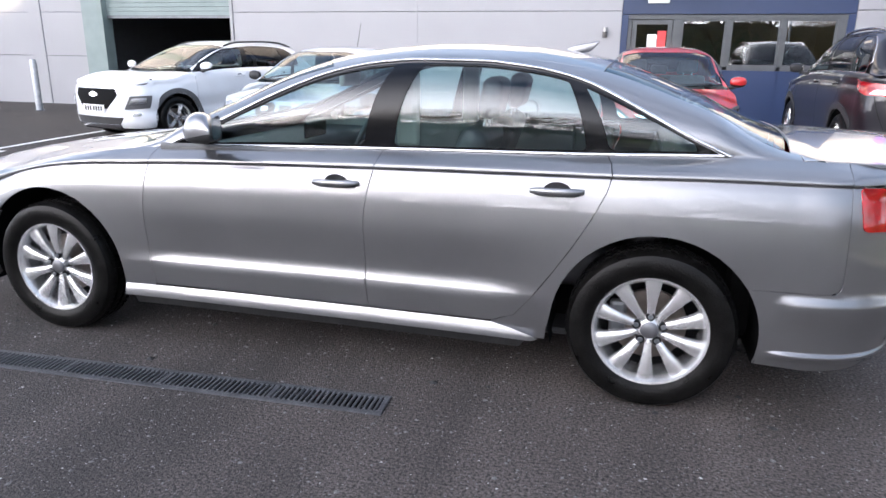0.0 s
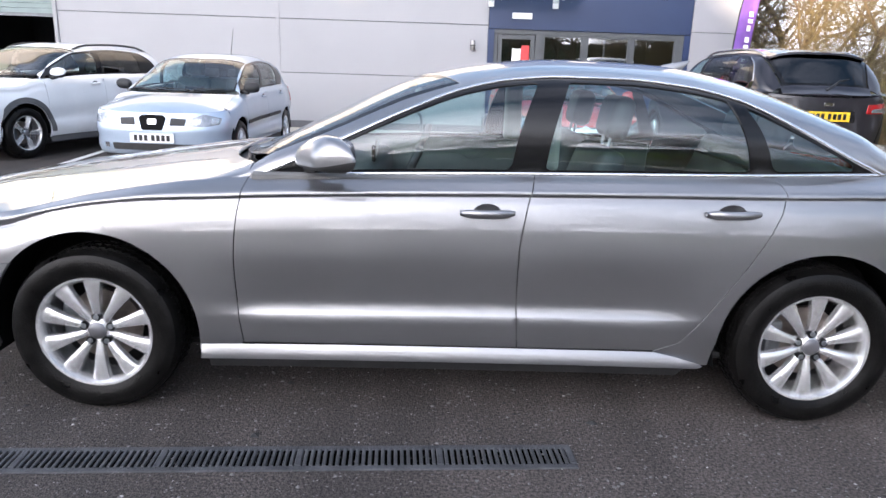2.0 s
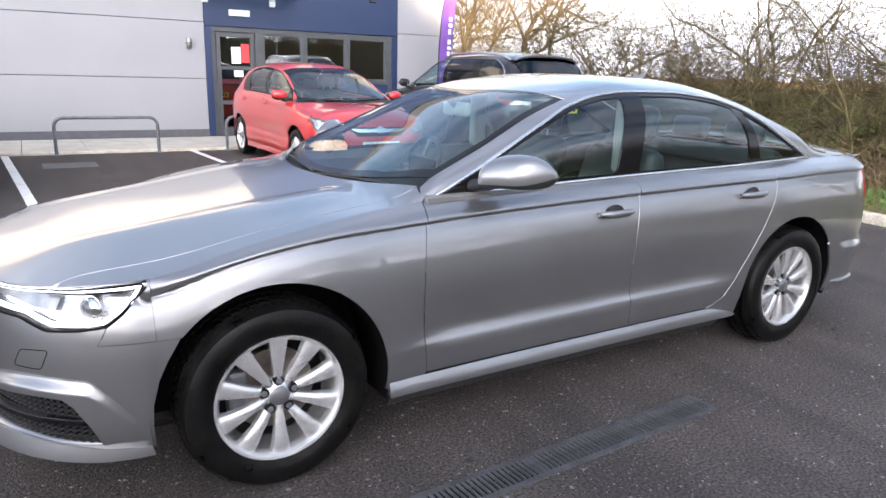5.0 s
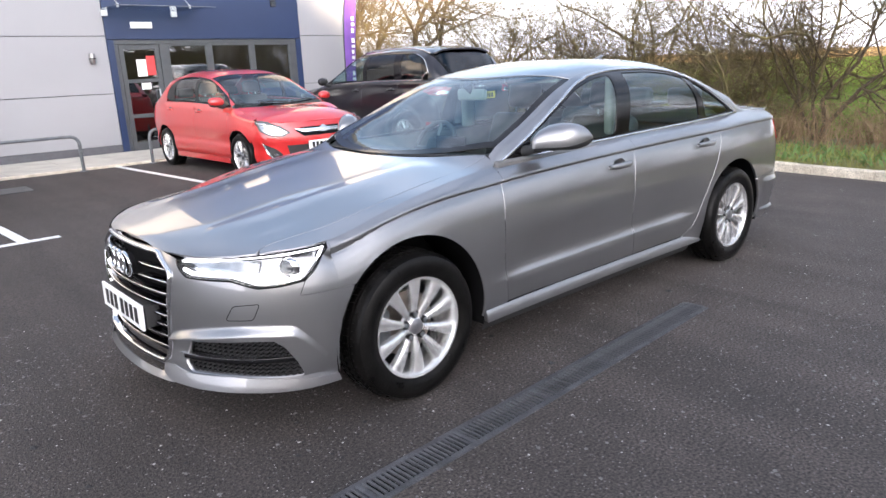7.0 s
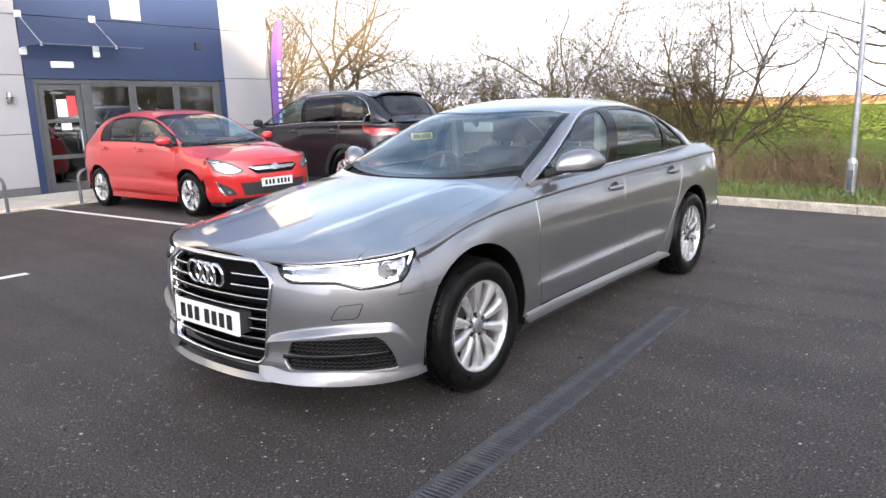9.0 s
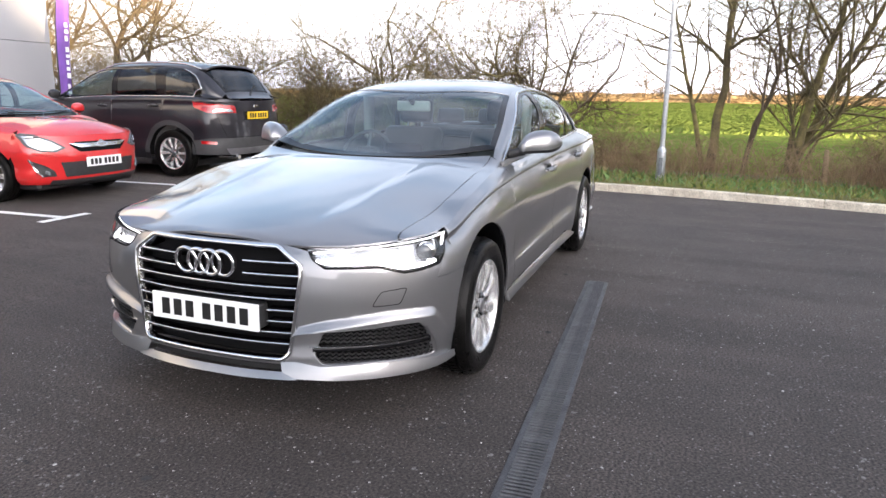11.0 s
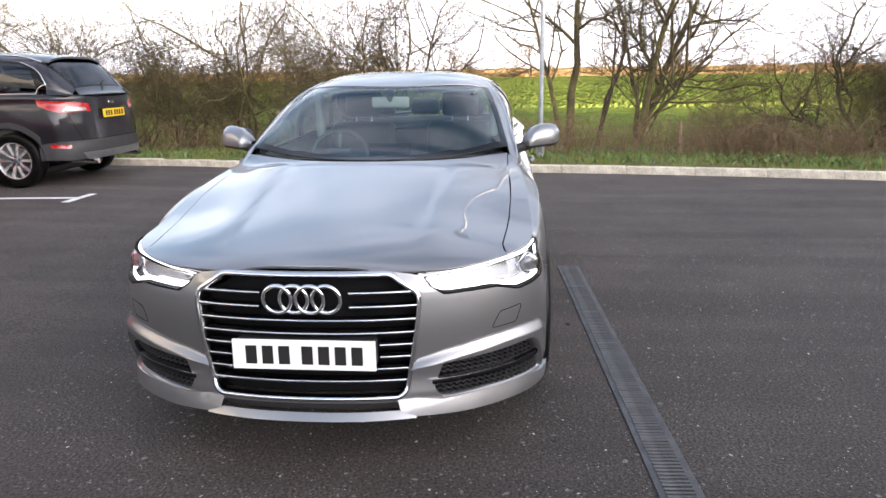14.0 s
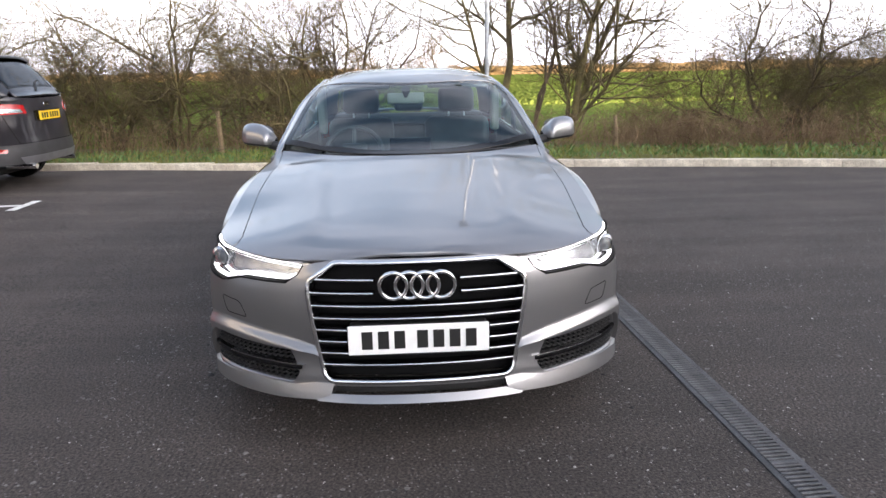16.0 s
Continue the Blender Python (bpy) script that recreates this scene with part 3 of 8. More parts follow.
M.update(
    silver=car_paint("silver_grey_paint", (0.238, 0.238, 0.247), 0.82, 0.33, 0.05),
    red=car_paint("red_paint", (0.52, 0.012, 0.012), 0.0, 0.35, 0.03),
    black_paint=material("black_violet_paint", (0.013, 0.012, 0.016), 0.35, var=0.1, scale=3, coat=1.0, spec=0.2),
    ice_blue=car_paint("pale_blue_silver_paint", (0.38, 0.46, 0.56), 0.45, 0.38, 0.06),
    white_paint=car_paint("white_paint", (0.74, 0.75, 0.76), 0.0, 0.35, 0.02),
    # near-black for seams and slots, also painted in as shade in recesses
    gap=material("seam_and_shade_black", (0.006, 0.006, 0.0065), 0.8, var=0.1, spec=0.1),
    gloss_black=material("gloss_black_trim", (0.006, 0.006, 0.007), 0.15, var=0.1, scale=4, spec=0.3),
    matt_black=material("black_plastic", (0.020, 0.020, 0.021), 0.6, var=0.2, scale=14, fine=0.12, fine_scale=200, bump=0.15, bump_scale=300),
    lamp_body_grey=material("mid_grey_metal", (0.16, 0.16, 0.17), 0.35, metal=0.5, var=0.1, scale=12),
    lamp_dark=material("headlamp_interior", (0.30, 0.31, 0.33), 0.18, metal=0.6, var=0.3, scale=25),
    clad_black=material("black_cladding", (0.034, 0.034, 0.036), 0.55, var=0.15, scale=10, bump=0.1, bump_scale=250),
    grey_plastic=material("grey_plastic", (0.085, 0.085, 0.088), 0.55, var=0.15, scale=10, bump=0.1, bump_scale=250),
    chrome=material("chrome", (0.74, 0.75, 0.77), 0.10, metal=1.0, var=0.04, scale=20),
    satin=material("satin_aluminium", (0.66, 0.66, 0.67), 0.24, metal=1.0, var=0.05, scale=12),
    alloy=material("alloy_wheel", (0.70, 0.70, 0.70), 0.27, metal=0.75, var=0.03, scale=6),
    tyre=material("tyre_rubber", (0.0050, 0.0047, 0.0045), 0.33, var=0.45, scale=16, spec=0.15, rough_var=0.16, fine=0.25, fine_scale=150, bump=0.2, bump_scale=120),
    disc=material("brake_disc", (0.20, 0.17, 0.15), 0.4, metal=0.8, var=0.3, scale=15),
    pane=glass("car_window", (0.64, 0.80, 0.81), 0.095),
    dark_pane=glass("privacy_window", (0.08, 0.085, 0.09), 0.07),
    lens=glass("lamp_lens", (0.92, 0.93, 0.94), 0.05),
    red_lens=material("red_lamp_lens", (0.34, 0.006, 0.008), 0.08, var=0.2, scale=18, coat=1.0),
    lamp_white=material("lamp_strip", (0.9, 0.9, 0.9), 0.3, emit=(0.95, 0.98, 1.0), power=0.85),
    lamp_bowl=material("lamp_bowl", (0.42, 0.43, 0.45), 0.20, metal=0.85, var=0.2, scale=20),
    projector=material("projector_lens", (0.05, 0.055, 0.06), 0.05, coat=1.0, var=0.2),
    seat_leather=material("black_leather", (0.045, 0.045, 0.048), 0.5, var=0.2, scale=10, bump=0.2, bump_scale=120),
    door_card=material("grey_door_lining", (0.13, 0.13, 0.128), 0.6, var=0.12, scale=9, bump=0.1, bump_scale=200),
    seat_grey=material("grey_cloth", (0.07, 0.07, 0.072), 0.85, var=0.2, scale=30, bump=0.2, bump_scale=200),
    trim_beige=material("beige_lining", (0.36, 0.34, 0.30), 0.8, var=0.06, scale=8),
    plate_white=material("white_plate", (0.80, 0.80, 0.79), 0.35, var=0.03, scale=20),
    plate_yellow=material("yellow_plate", (0.78, 0.52, 0.03), 0.35, var=0.03, scale=20),
    plate_ink=material("plate_ink", (0.012, 0.012, 0.012), 0.4, var=0.1),
)


def spline(points, soften=0.0):
    """A smooth function through a few (x, value) points that never overshoots."""
    xs, vs = [p[0] for p in points], [p[1] for p in points]
    d = [(vs[i + 1] - vs[i]) / (xs[i + 1] - xs[i]) for i in range(len(xs) - 1)]
    m = [d[0]] + [0 if a * b <= 0 else 2 * a * b / (a + b) for a, b in zip(d, d[1:])] + [d[-1]]

    def value(x):
        if x <= xs[0]:
            return vs[0] + m[0] * (x - xs[0])
        if x >= xs[-1]:
            return vs[-1] + m[-1] * (x - xs[-1])
        i = next(k for k in range(len(xs) - 1) if x <= xs[k + 1])
        h = xs[i + 1] - xs[i]
        t = (x - xs[i]) / h
        return (vs[i] * (1 + 2 * t) * (1 - t) ** 2 + m[i] * h * t * (1 - t) ** 2 + vs[i + 1] * t * t * (3 - 2 * t) + m[i + 1] * h * t * t * (t - 1))

    if not soften:
        return value
    return lambda x: (value(x - soften) + 2 * value(x - soften / 2) + 2 * value(x) + 2 * value(x + soften / 2) + value(x + soften)) / 8


def smoothstep(a, b, x):
    t = min(1.0, max(0.0, (x - a) / (b - a)))
    return t * t * (3 - 2 * t)


class Shape:
    """A car's outer skin. The car faces -x, its left side is -y. Sections run from the sill up the side to the shoulder, then over the top."""

    def __init__(self, top, shoulder, plan, side, nose, tail, front_end, rear_end, cabin, inset=None, crown=2.3, dome=2.8, plan_power=2.2, tail_power=2.6, low=0.2, crease=None, rise=None):
        self.top, self.shoulder, self.plan, self.side = spline(top, 0.03), spline(shoulder, 0.08), spline(plan, 0.15), spline(side)
        self.nose, self.tail = spline(nose), spline(tail)
        self.xf, self.xr, self.cabin, self.low = front_end, rear_end, cabin, low
        self.inset = spline(inset) if inset else (lambda x: 1.0)
        self.crown, self.dome, self.pf, self.pr = crown, dome, plan_power, tail_power
        self.crease = crease or (lambda x, u: 0.0)
        self.rise = rise or (lambda x: 0.0)      # how far the shoulder crease climbs towards the bonnet
        self.lengths = {end: self.table(end) for end in ("front", "rear")}

    def width(self, x, z):
        x = min(max(x, self.xf), self.xr)
        u = (z - self.low) / (self.shoulder(x) - self.low)
        k = self.inset(x)
        e = u - self.rise(x) * smoothstep(0.55, 0.90, u) * (1 - smoothstep(0.95, 1.0, u))
        return self.plan(x) - self.side(e) * (1 + (k - 1) * smoothstep(0.9, 1.0, u)) - self.crease(x, e)

    def rim(self, x):
        """Half the width at the shoulder, also where the ends round off."""
        if x < self.xf:
            n, w = self.nose(self.shoulder(x)), self.width(self.xf, self.shoulder(self.xf))
            q = min(1.0, (x - self.xf) / (n - self.xf))
            return w * max(1e-4, 1 - q ** self.pf) ** (1 / self.pf)
        if x > self.xr:
            n, w = self.tail(self.shoulder(x)), self.width(self.xr, self.shoulder(self.xr))
            q = min(1.0, (x - self.xr) / (n - self.xr))
            return w * max(1e-4, 1 - q ** self.pr) ** (1 / self.pr)
        return self.width(x, self.shoulder(x))

    def powers(self, x):
        c0, c1, c2, c3 = self.cabin
        k = smoothstep(c0, c1, x) * (1 - smoothstep(c2, c3, x))
        n = self.crown + (self.dome - self.crown) * k
        return n, 1 + (1 / n - 1) * k

    def lid(self, x, y):
        """Height of the skin's top over (x, y)."""
        n, q = self.powers(x)
        s = self.shoulder(x)
        r = min(1.0, abs(y) / self.rim(x))
        return s + (self.top(x) - s) * max(0.0, 1 - r ** n) ** q

    def over(self, x, y):
        return Vector((x, y, self.lid(x, y)))

    def flank(self, x, v):
        """v 0 to 1: from sill to shoulder; 1 to 2: on over the top."""
        if v <= 1:
            z = self.low + v * (self.shoulder(x) - self.low)
            return Vector((x, -self.width(x, z), z))
        n, q = self.powers(x)
        a = (v - 1) * math.pi / 2
        s = self.shoulder(x)
        return Vector((x, -self.rim(x) * max(0.0, math.cos(a)) ** (2 / n), s + (self.top(x) - s) * math.sin(a) ** (2 * q)))

    def at_z(self, x, z):
        """The section parameter v of height z at station x."""
        s = self.shoulder(x)
        if z <= s:
            return (z - self.low) / (s - self.low)
        n, q = self.powers(x)
        t = min(1.0, (z - s) / max(1e-4, self.top(x) - s))
        return 1 + math.asin(t ** (1 / (2 * q))) * 2 / math.pi

    def ring(self, end, a, z):
        base, tip, p = (self.xf, self.nose(z), self.pf) if end == "front" else (self.xr, self.tail(z), self.pr)
        w = self.width(base, min(z, self.shoulder(base)))
        return Vector((base + (tip - base) * max(0.0, math.cos(a)) ** (2 / p), -w * max(0.0, math.sin(a)) ** (2 / p), z))

    def table(self, end):
        pts = [self.ring(end, math.pi / 2 * k / 400, 0.55) for k in range(401)]
        run = [0.0]
        for a, b in zip(pts, pts[1:]):
            run.append(run[-1] + (b - a).length)
        return run

    def wrap(self, end):
        """A map from (s, z) to the rounded end: s metres round from the centre line, positive to the left side."""
        run = self.lengths[end]

        def place(s, z):
            t = min(abs(s), run[-1])
            k = int(np.searchsorted(run, t, side="right")) - 1
            k = min(k, 399)
            a = (k + (t - run[k]) / max(1e-9, run[k + 1] - run[k])) / 400 * math.pi / 2
            p = self.ring(end, a, z)
            extra = abs(s) - run[-1]
            if extra > 0:
                p.x += extra if end == "front" else -extra
                p.y = -self.width(p.x, min(z, self.shoulder(p.x)))
            if s < 0:
                p.y = -p.y
            return p
        return place


def inside(poly, x, y):
    """Which of the points lie in the polygon."""
    hit = np.zeros(len(x), bool)
    px, py = poly[:, 0], poly[:, 1]
    j = len(poly) - 1
    for i in range(len(poly)):
        cross = (py[i] > y) != (py[j] > y)
        if cross.any():
            with np.errstate(divide="ignore", invalid="ignore"):
                hit ^= cross & (x < (px[j] - px[i]) * (y - py[i]) / (py[j] - py[i]) + px[i])
        j = i
    return hit


def clearance(poly, x, y):
    best = np.full(len(x), 1e9)
    for i in range(len(poly)):
        a, b = poly[i - 1], poly[i]
        d = b - a
        t = np.clip(((x - a[0]) * d[0] + (y - a[1]) * d[1]) / max(1e-12, d @ d), 0, 1)
        best = np.minimum(best, np.hypot(x - a[0] - t * d[0], y - a[1] - t * d[1]))
    return best


def fill_in(poly, step):
    out = []
    for i in range(len(poly)):
        a, b = np.array(poly[i], float), np.array(poly[(i + 1) % len(poly)], float)
        n = max(1, int(np.ceil(np.linalg.norm(b - a) / step)))
        out += [a + (b - a) * k / n for k in range(n)]
    return np.array(out)


def skin(name, fn, outer, mat, parent, holes=(), step=0.04, flange=0.014, label="", mirror=False, lift=0.0, centre=(0, 0, 0.55), rows=()):
    """A sheet on the surface fn(u, v), cut to the outline and its holes, with folded-in edges. mirror: on the car's other side."""
    loops = [fill_in(outer, step)] + [fill_in(h, step) for h in holes]
    for r in rows:
        split = []
        for lp in loops:
            out = []
            for i in range(len(lp)):
                a, b = lp[i], lp[(i + 1) % len(lp)]
                out.append(a)
                if (a[1] - r) * (b[1] - r) < 0 and min(abs(a[1] - r), abs(b[1] - r)) > 1e-5:
                    out.append(a + (b - a) * (r - a[1]) / (b[1] - a[1]))
            split.append(np.array(out))
        loops = split
    pts = np.concatenate(loops)
    edges, base = [], 0
    for lp in loops:
        edges += [(base + i, base + (i + 1) % len(lp)) for i in range(len(lp))]
        base += len(lp)
    lo, hi = loops[0].min(0), loops[0].max(0)
    gx, gy = np.meshgrid(np.arange(lo[0] + step / 2, hi[0], step), np.arange(lo[1] + step / 2, hi[1], step))
    gx, gy = gx.ravel(), gy.ravel()
    if rows:
        near = np.min([np.abs(gy - r) for r in rows], axis=0) > step * 0.3
        gx, gy = gx[near], gy[near]
        line = np.arange(lo[0] + step / 2, hi[0], step)
        for r in rows:
            gx, gy = np.concatenate([gx, line]), np.concatenate([gy, np.full(len(line), r)])
    room = step * (0.2 if rows else 0.45)
    ok = inside(loops[0], gx, gy) & (clearance(loops[0], gx, gy) > room)
    for h in loops[1:]:
        ok &= ~inside(h, gx, gy) & (clearance(h, gx, gy) > room)
    allp = [Vector((float(a), float(b))) for a, b in pts] + [Vector((float(a), float(b))) for a, b in zip(gx[ok], gy[ok])]
    flat = [(p.x, p.y) for p in allp]
    for r in rows:
        on = sorted((u, i) for i, (u, v) in enumerate(flat) if abs(v - r) < 1e-5)
        mids = np.array([[(a[0] + b[0]) / 2, r] for a, b in zip(on, on[1:])])
        if len(mids):
            good = inside(loops[0], mids[:, 0], mids[:, 1])
            for h in loops[1:]:
                good &= ~inside(h, mids[:, 0], mids[:, 1])
            edges += [(a[1], b[1]) for a, b, k in zip(on, on[1:], good) if k and b[0] - a[0] > 1e-6]
    co, _, fa = delaunay_2d_cdt(allp, edges, [], 0, 1e-7)[:3]
    mid = np.array([[sum(co[i].x for i in t) / 3, sum(co[i].y for i in t) / 3] for t in fa])
    keep = inside(loops[0], mid[:, 0], mid[:, 1])
    for h in loops[1:]:
        keep &= ~inside(h, mid[:, 0], mid[:, 1])
    mid3, e = Vector(centre), 1e-3
    verts, normals = [], []
    for c in co:
        p = fn(c.x, c.y)
        n = (fn(c.x + e, c.y) - fn(c.x - e, c.y)).cross(fn(c.x, c.y + e) - fn(c.x, c.y - e))
        n = n.normalized() if n.length > 1e-12 else Vector((0, 0, 1))
        out = p - Vector((p.x * 0.75, mid3.y, mid3.z))
        if n.dot(out) < 0:
            n = -n
        verts.append(p + n * lift)
        normals.append(n)
    faces = []
    for t, k in zip(fa, keep):
        if k:
            a, b, c = (verts[i] for i in t)
            faces.append(tuple(t) if (b - a).cross(c - a).dot(normals[t[0]]) > 0 else tuple(t)[::-1])
    nv = [Vector(n) for n in normals]
    if flange:
        count = {}
        for f in faces:
            for i in range(3):
                k = (f[i], f[(i + 1) % 3])
                count[tuple(sorted(k))] = count.get(tuple(sorted(k)), []) + [k]
        ring = {}
        for k, uses in count.items():
            if len(uses) == 1:
                a, b = uses[0]
                side = (verts[b] - verts[a]).cross(normals[a]).normalized()
                for i in (a, b):
                    ring.setdefault(i, [Vector((0, 0, 0))])[0] += side
        index = {}
        for i, (side,) in ring.items():
            side = side.normalized() if side.length > 1e-9 else normals[i]
            soft = (side + normals[i]).normalized()
            index[i] = (len(verts), len(verts) + 1)
            verts += [verts[i] - normals[i] * 0.0, verts[i] - normals[i] * flange - side * flange * 0.15]
            nv += [soft, side]
        for k, uses in count.items():
            if len(uses) == 1:
                a, b = uses[0]
                faces.append((index[b][0], index[a][0], index[a][1], index[b][1]))
    if mirror:
        verts = [Vector((p.x, -p.y, p.z)) for p in verts]
        nv = [Vector((n.x, -n.y, n.z)) for n in nv]
        faces = [f[::-1] for f in faces]
    ob = mesh_object(name, verts, faces, mat, parent, label, smooth=True)
    ob.data.normals_split_custom_set_from_vertices([tuple(n) for n in nv])
    return ob


def ribbon(name, fn, line, width, height, mat, parent, mirror=False, closed=False, label="", step=0.03, sink=0.004):
    """A raised strip of trim that follows a line on the surface fn."""
    pts = fill_in(line, step)
    if not closed:
        run = []
        for a, b in zip(line, line[1:]):
            a, b = np.array(a, float), np.array(b, float)
            n = max(1, int(np.ceil(np.linalg.norm(b - a) / step)))
            run += [a + (b - a) * k / n for k in range(n)]
        pts = np.array(run + [np.array(line[-1], float)])
    e, n = 1e-3, len(pts)
    place = [fn(*p) for p in pts]
    verts, faces = [], []
    for i, p in enumerate(place):
        a, b = (place[(i - 1) % n], place[(i + 1) % n]) if closed else (place[max(i - 1, 0)], place[min(i + 1, n - 1)])
        d = (b - a).normalized()
        u, v = pts[i]
        nor = (fn(u + e, v) - fn(u - e, v)).cross(fn(u, v + e) - fn(u, v - e)).normalized()
        if nor.dot(p - Vector((p.x * 0.75, 0, 0.55))) < 0:
            nor = -nor
        side = d.cross(nor).normalized() * width / 2
        for w, h in ((-1, -sink), (-1, height * 0.6), (-0.6, height), (0.6, height), (1, height * 0.6), (1, -sink)):
            verts.append(p + side * w + nor * h)
    for i in range(n if closed else n - 1):
        for k in range(5):
            a, b = i * 6 + k, ((i + 1) % n) * 6 + k
            faces.append((a, a + 1, b + 1, b))
    if not closed:
        faces += [tuple(range(6)), tuple(range(6 * n - 6, 6 * n))[::-1]]
    if mirror:
        verts = [Vector((p.x, -p.y, p.z)) for p in verts]
        faces = [f[::-1] for f in faces]
    ob = mesh_object(name, verts, faces, mat, parent, label, smooth=True)
    ob.data.set_sharp_from_angle(angle=radians(55))
    return ob


def lathe(profile, segments=48):
    """Vertices and faces of (radius, y) turned about the y axis."""
    verts, faces, n = [], [], len(profile)
    for k in range(segments):
        a = 2 * math.pi * k / segments
        verts += [(r * math.cos(a), y, r * math.sin(a)) for r, y in profile]
    for k in range(segments):
        for i in range(n - 1):
            a, b = k * n + i, ((k + 1) % segments) * n + i
            faces.append((a, a + 1, b + 1, b))
    return verts, faces


def rounded(poly, r, n=4):
    """The polygon with its corners cut round."""
    out = []
    for i in range(len(poly)):
        a, b, c = (Vector(poly[(i + k) % len(poly)]) for k in (-1, 0, 1))
        u, w = a - b, c - b
        q = min(r, u.length * 0.45, w.length * 0.45)
        s, e = b + u.normalized() * q, b + w.normalized() * q
        out += [tuple(s.lerp(b, t).lerp(b.lerp(e, t), t)) for t in [k / n for k in range(n + 1)]]
    return out


def arch_line(cx, cz, r, z_front, z_rear, n=26):
    """Points round a wheel arch from its front foot over the top to its rear foot."""
    a0, a1 = math.pi - math.asin((z_front - cz) / r), math.asin((z_rear - cz) / r)
    return [(cx + r * math.cos(a0 + (a1 - a0) * k / n), cz + r * math.sin(a0 + (a1 - a0) * k / n)) for k in range(n + 1)]


def wheel(parent, at, radius, rim, width, spokes, left, style, tread=False):
    """A tyre on an alloy rim: the outer face looks to -y on the left side."""
    hub = new("wheel")
    hub.parent = parent
    hub.matrix_basis = pose(*at, 0, 0, 0 if left else 180)
    w = width / 2
    wall = radius - rim
    prof = [(rim - 0.005, -w * 0.86), (rim + 0.006, -w * 0.90), (rim + wall * 0.22, -w * 1.0), (rim + wall * 0.45, -w * 1.05), (rim + wall * 0.7, -w * 1.02),
            (rim + wall * 0.86, -w * 0.94), (radius - 0.012, -w * 0.86), (radius - 0.003, -w * 0.74)]
    groove = []
    for g in (-0.45, 0.0, 0.45):
        groove += [(radius, w * (g - 0.06)), (radius - 0.008, w * (g - 0.05)), (radius - 0.008, w * (g + 0.05)), (radius, w * (g + 0.06))]
    prof = prof + groove + [(r, -y) for r, y in reversed(prof)]
    v, f = lathe(prof, 72 if tread else 40)
    t = mesh_object("tyre", v, f, M["tyre"], hub, smooth=True)
    t.data.set_sharp_from_angle(angle=radians(35))
    if tread:
        v, f = [], []
        for k in range(64):
            a = 2 * math.pi * k / 64
            for y0, y1, sk in ((-0.93, -0.56, 0.02), (0.56, 0.93, -0.02), (-0.36, -0.06, 0.015), (0.06, 0.36, -0.015)):
                b = len(v)
                for da, y in ((-0.032, y0), (0.032, y0), (0.032 + sk, y1), (-0.032 + sk, y1)):
                    for rr in (radius - 0.006 - 0.02 * max(0, abs(y) - 0.72) / 0.2, radius + 0.004 - 0.022 * max(0, abs(y) - 0.72) / 0.2):
                        v.append((rr * math.cos(a + da), y * w, rr * math.sin(a + da)))
                f += [(b + 1, b + 3, b + 5, b + 7), (b, b + 2, b + 3, b + 1), (b + 2, b + 4, b + 5, b + 3), (b + 4, b + 6, b + 7, b + 5), (b + 6, b, b + 1, b + 7)]
        mesh_object("tread", v, f, M["tyre"], hub)["kind"] = "stuff"
    face = -w * 0.80
    v, f = lathe([(rim - 0.016, face + 0.05), (rim - 0.019, face + 0.008), (rim - 0.006, face - 0.012), (rim + 0.004, face - 0.014), (rim + 0.004, face + 0.02), (rim - 0.03, face + 0.15)], 48)
    mesh_object("rim", v, f, M["alloy"], hub, smooth=True).data.set_sharp_from_angle(angle=radians(40))
    v, f = lathe([(rim * 0.16, face + 0.085), (rim * 0.66, face + 0.085), (rim * 0.66, face + 0.105), (rim * 0.16, face + 0.105)], 32)
    mesh_object("brake_disc", v, f, M["disc"], hub)
    # black disc painted in as the shade between and behind the spokes
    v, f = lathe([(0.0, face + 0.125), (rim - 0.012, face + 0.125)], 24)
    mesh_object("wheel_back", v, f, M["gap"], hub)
    ob = part("caliper", box_bm((-rim * 0.72, face + 0.065, -0.07), (-rim * 0.42, face + 0.12, 0.09), 0.015, 2), M["steel_dark"], hub)
    groups = style.get("pair", 1)
    for k in range(spokes):
        a = 2 * math.pi * (k + 0.5 * (groups == 1)) / spokes + style.get("turn", 0.0)
        for off in ((0,) if groups == 1 else (-style["split"], style["split"])):
            r0, r1 = rim * 0.17, rim - 0.008
            w0, w1 = style["w0"], style["w1"]
            rows, verts, faces = 7, [], []
            for i in range(rows):
                q = i / (rows - 1)
                r = r0 + (r1 - r0) * q
                hw = w0 + (w1 - w0) * q ** style.get("bend", 1.3)
                y = face + 0.020 * (1 - q) ** 1.5 - 0.004 * math.sin(q * 3.14)
                lat = off * r1 * (0.55 + 0.45 * q)
                for dx, dy in ((-1.0, 0.030), (-0.92, 0.006), (-0.45, -0.001), (0.45, -0.001), (0.92, 0.006), (1.0, 0.030)):
                    px, pz = r, lat + dx * hw
                    verts.append((px * math.cos(a) - pz * math.sin(a), y + dy, px * math.sin(a) + pz * math.cos(a)))
            for i in range(rows - 1):
                for j in range(5):
                    b = i * 6 + j
                    faces.append((b, b + 1, b + 7, b + 6))
            s = mesh_object("spoke", verts, faces, M["alloy"], hub, smooth=True)
            s.data.set_sharp_from_angle(angle=radians(40))
    v, f = lathe([(0.0, face + 0.008), (0.028, face + 0.009), (0.033, face + 0.016), (rim * 0.24, face + 0.022), (rim * 0.28, face + 0.05)], 32)
    mesh_object("hub", v, f, M["alloy"], hub, smooth=True).data.set_sharp_from_angle(angle=radians(40))
    v, f = lathe([(0.0, face + 0.003), (0.031, face + 0.002), (0.036, face + 0.010)], 24)
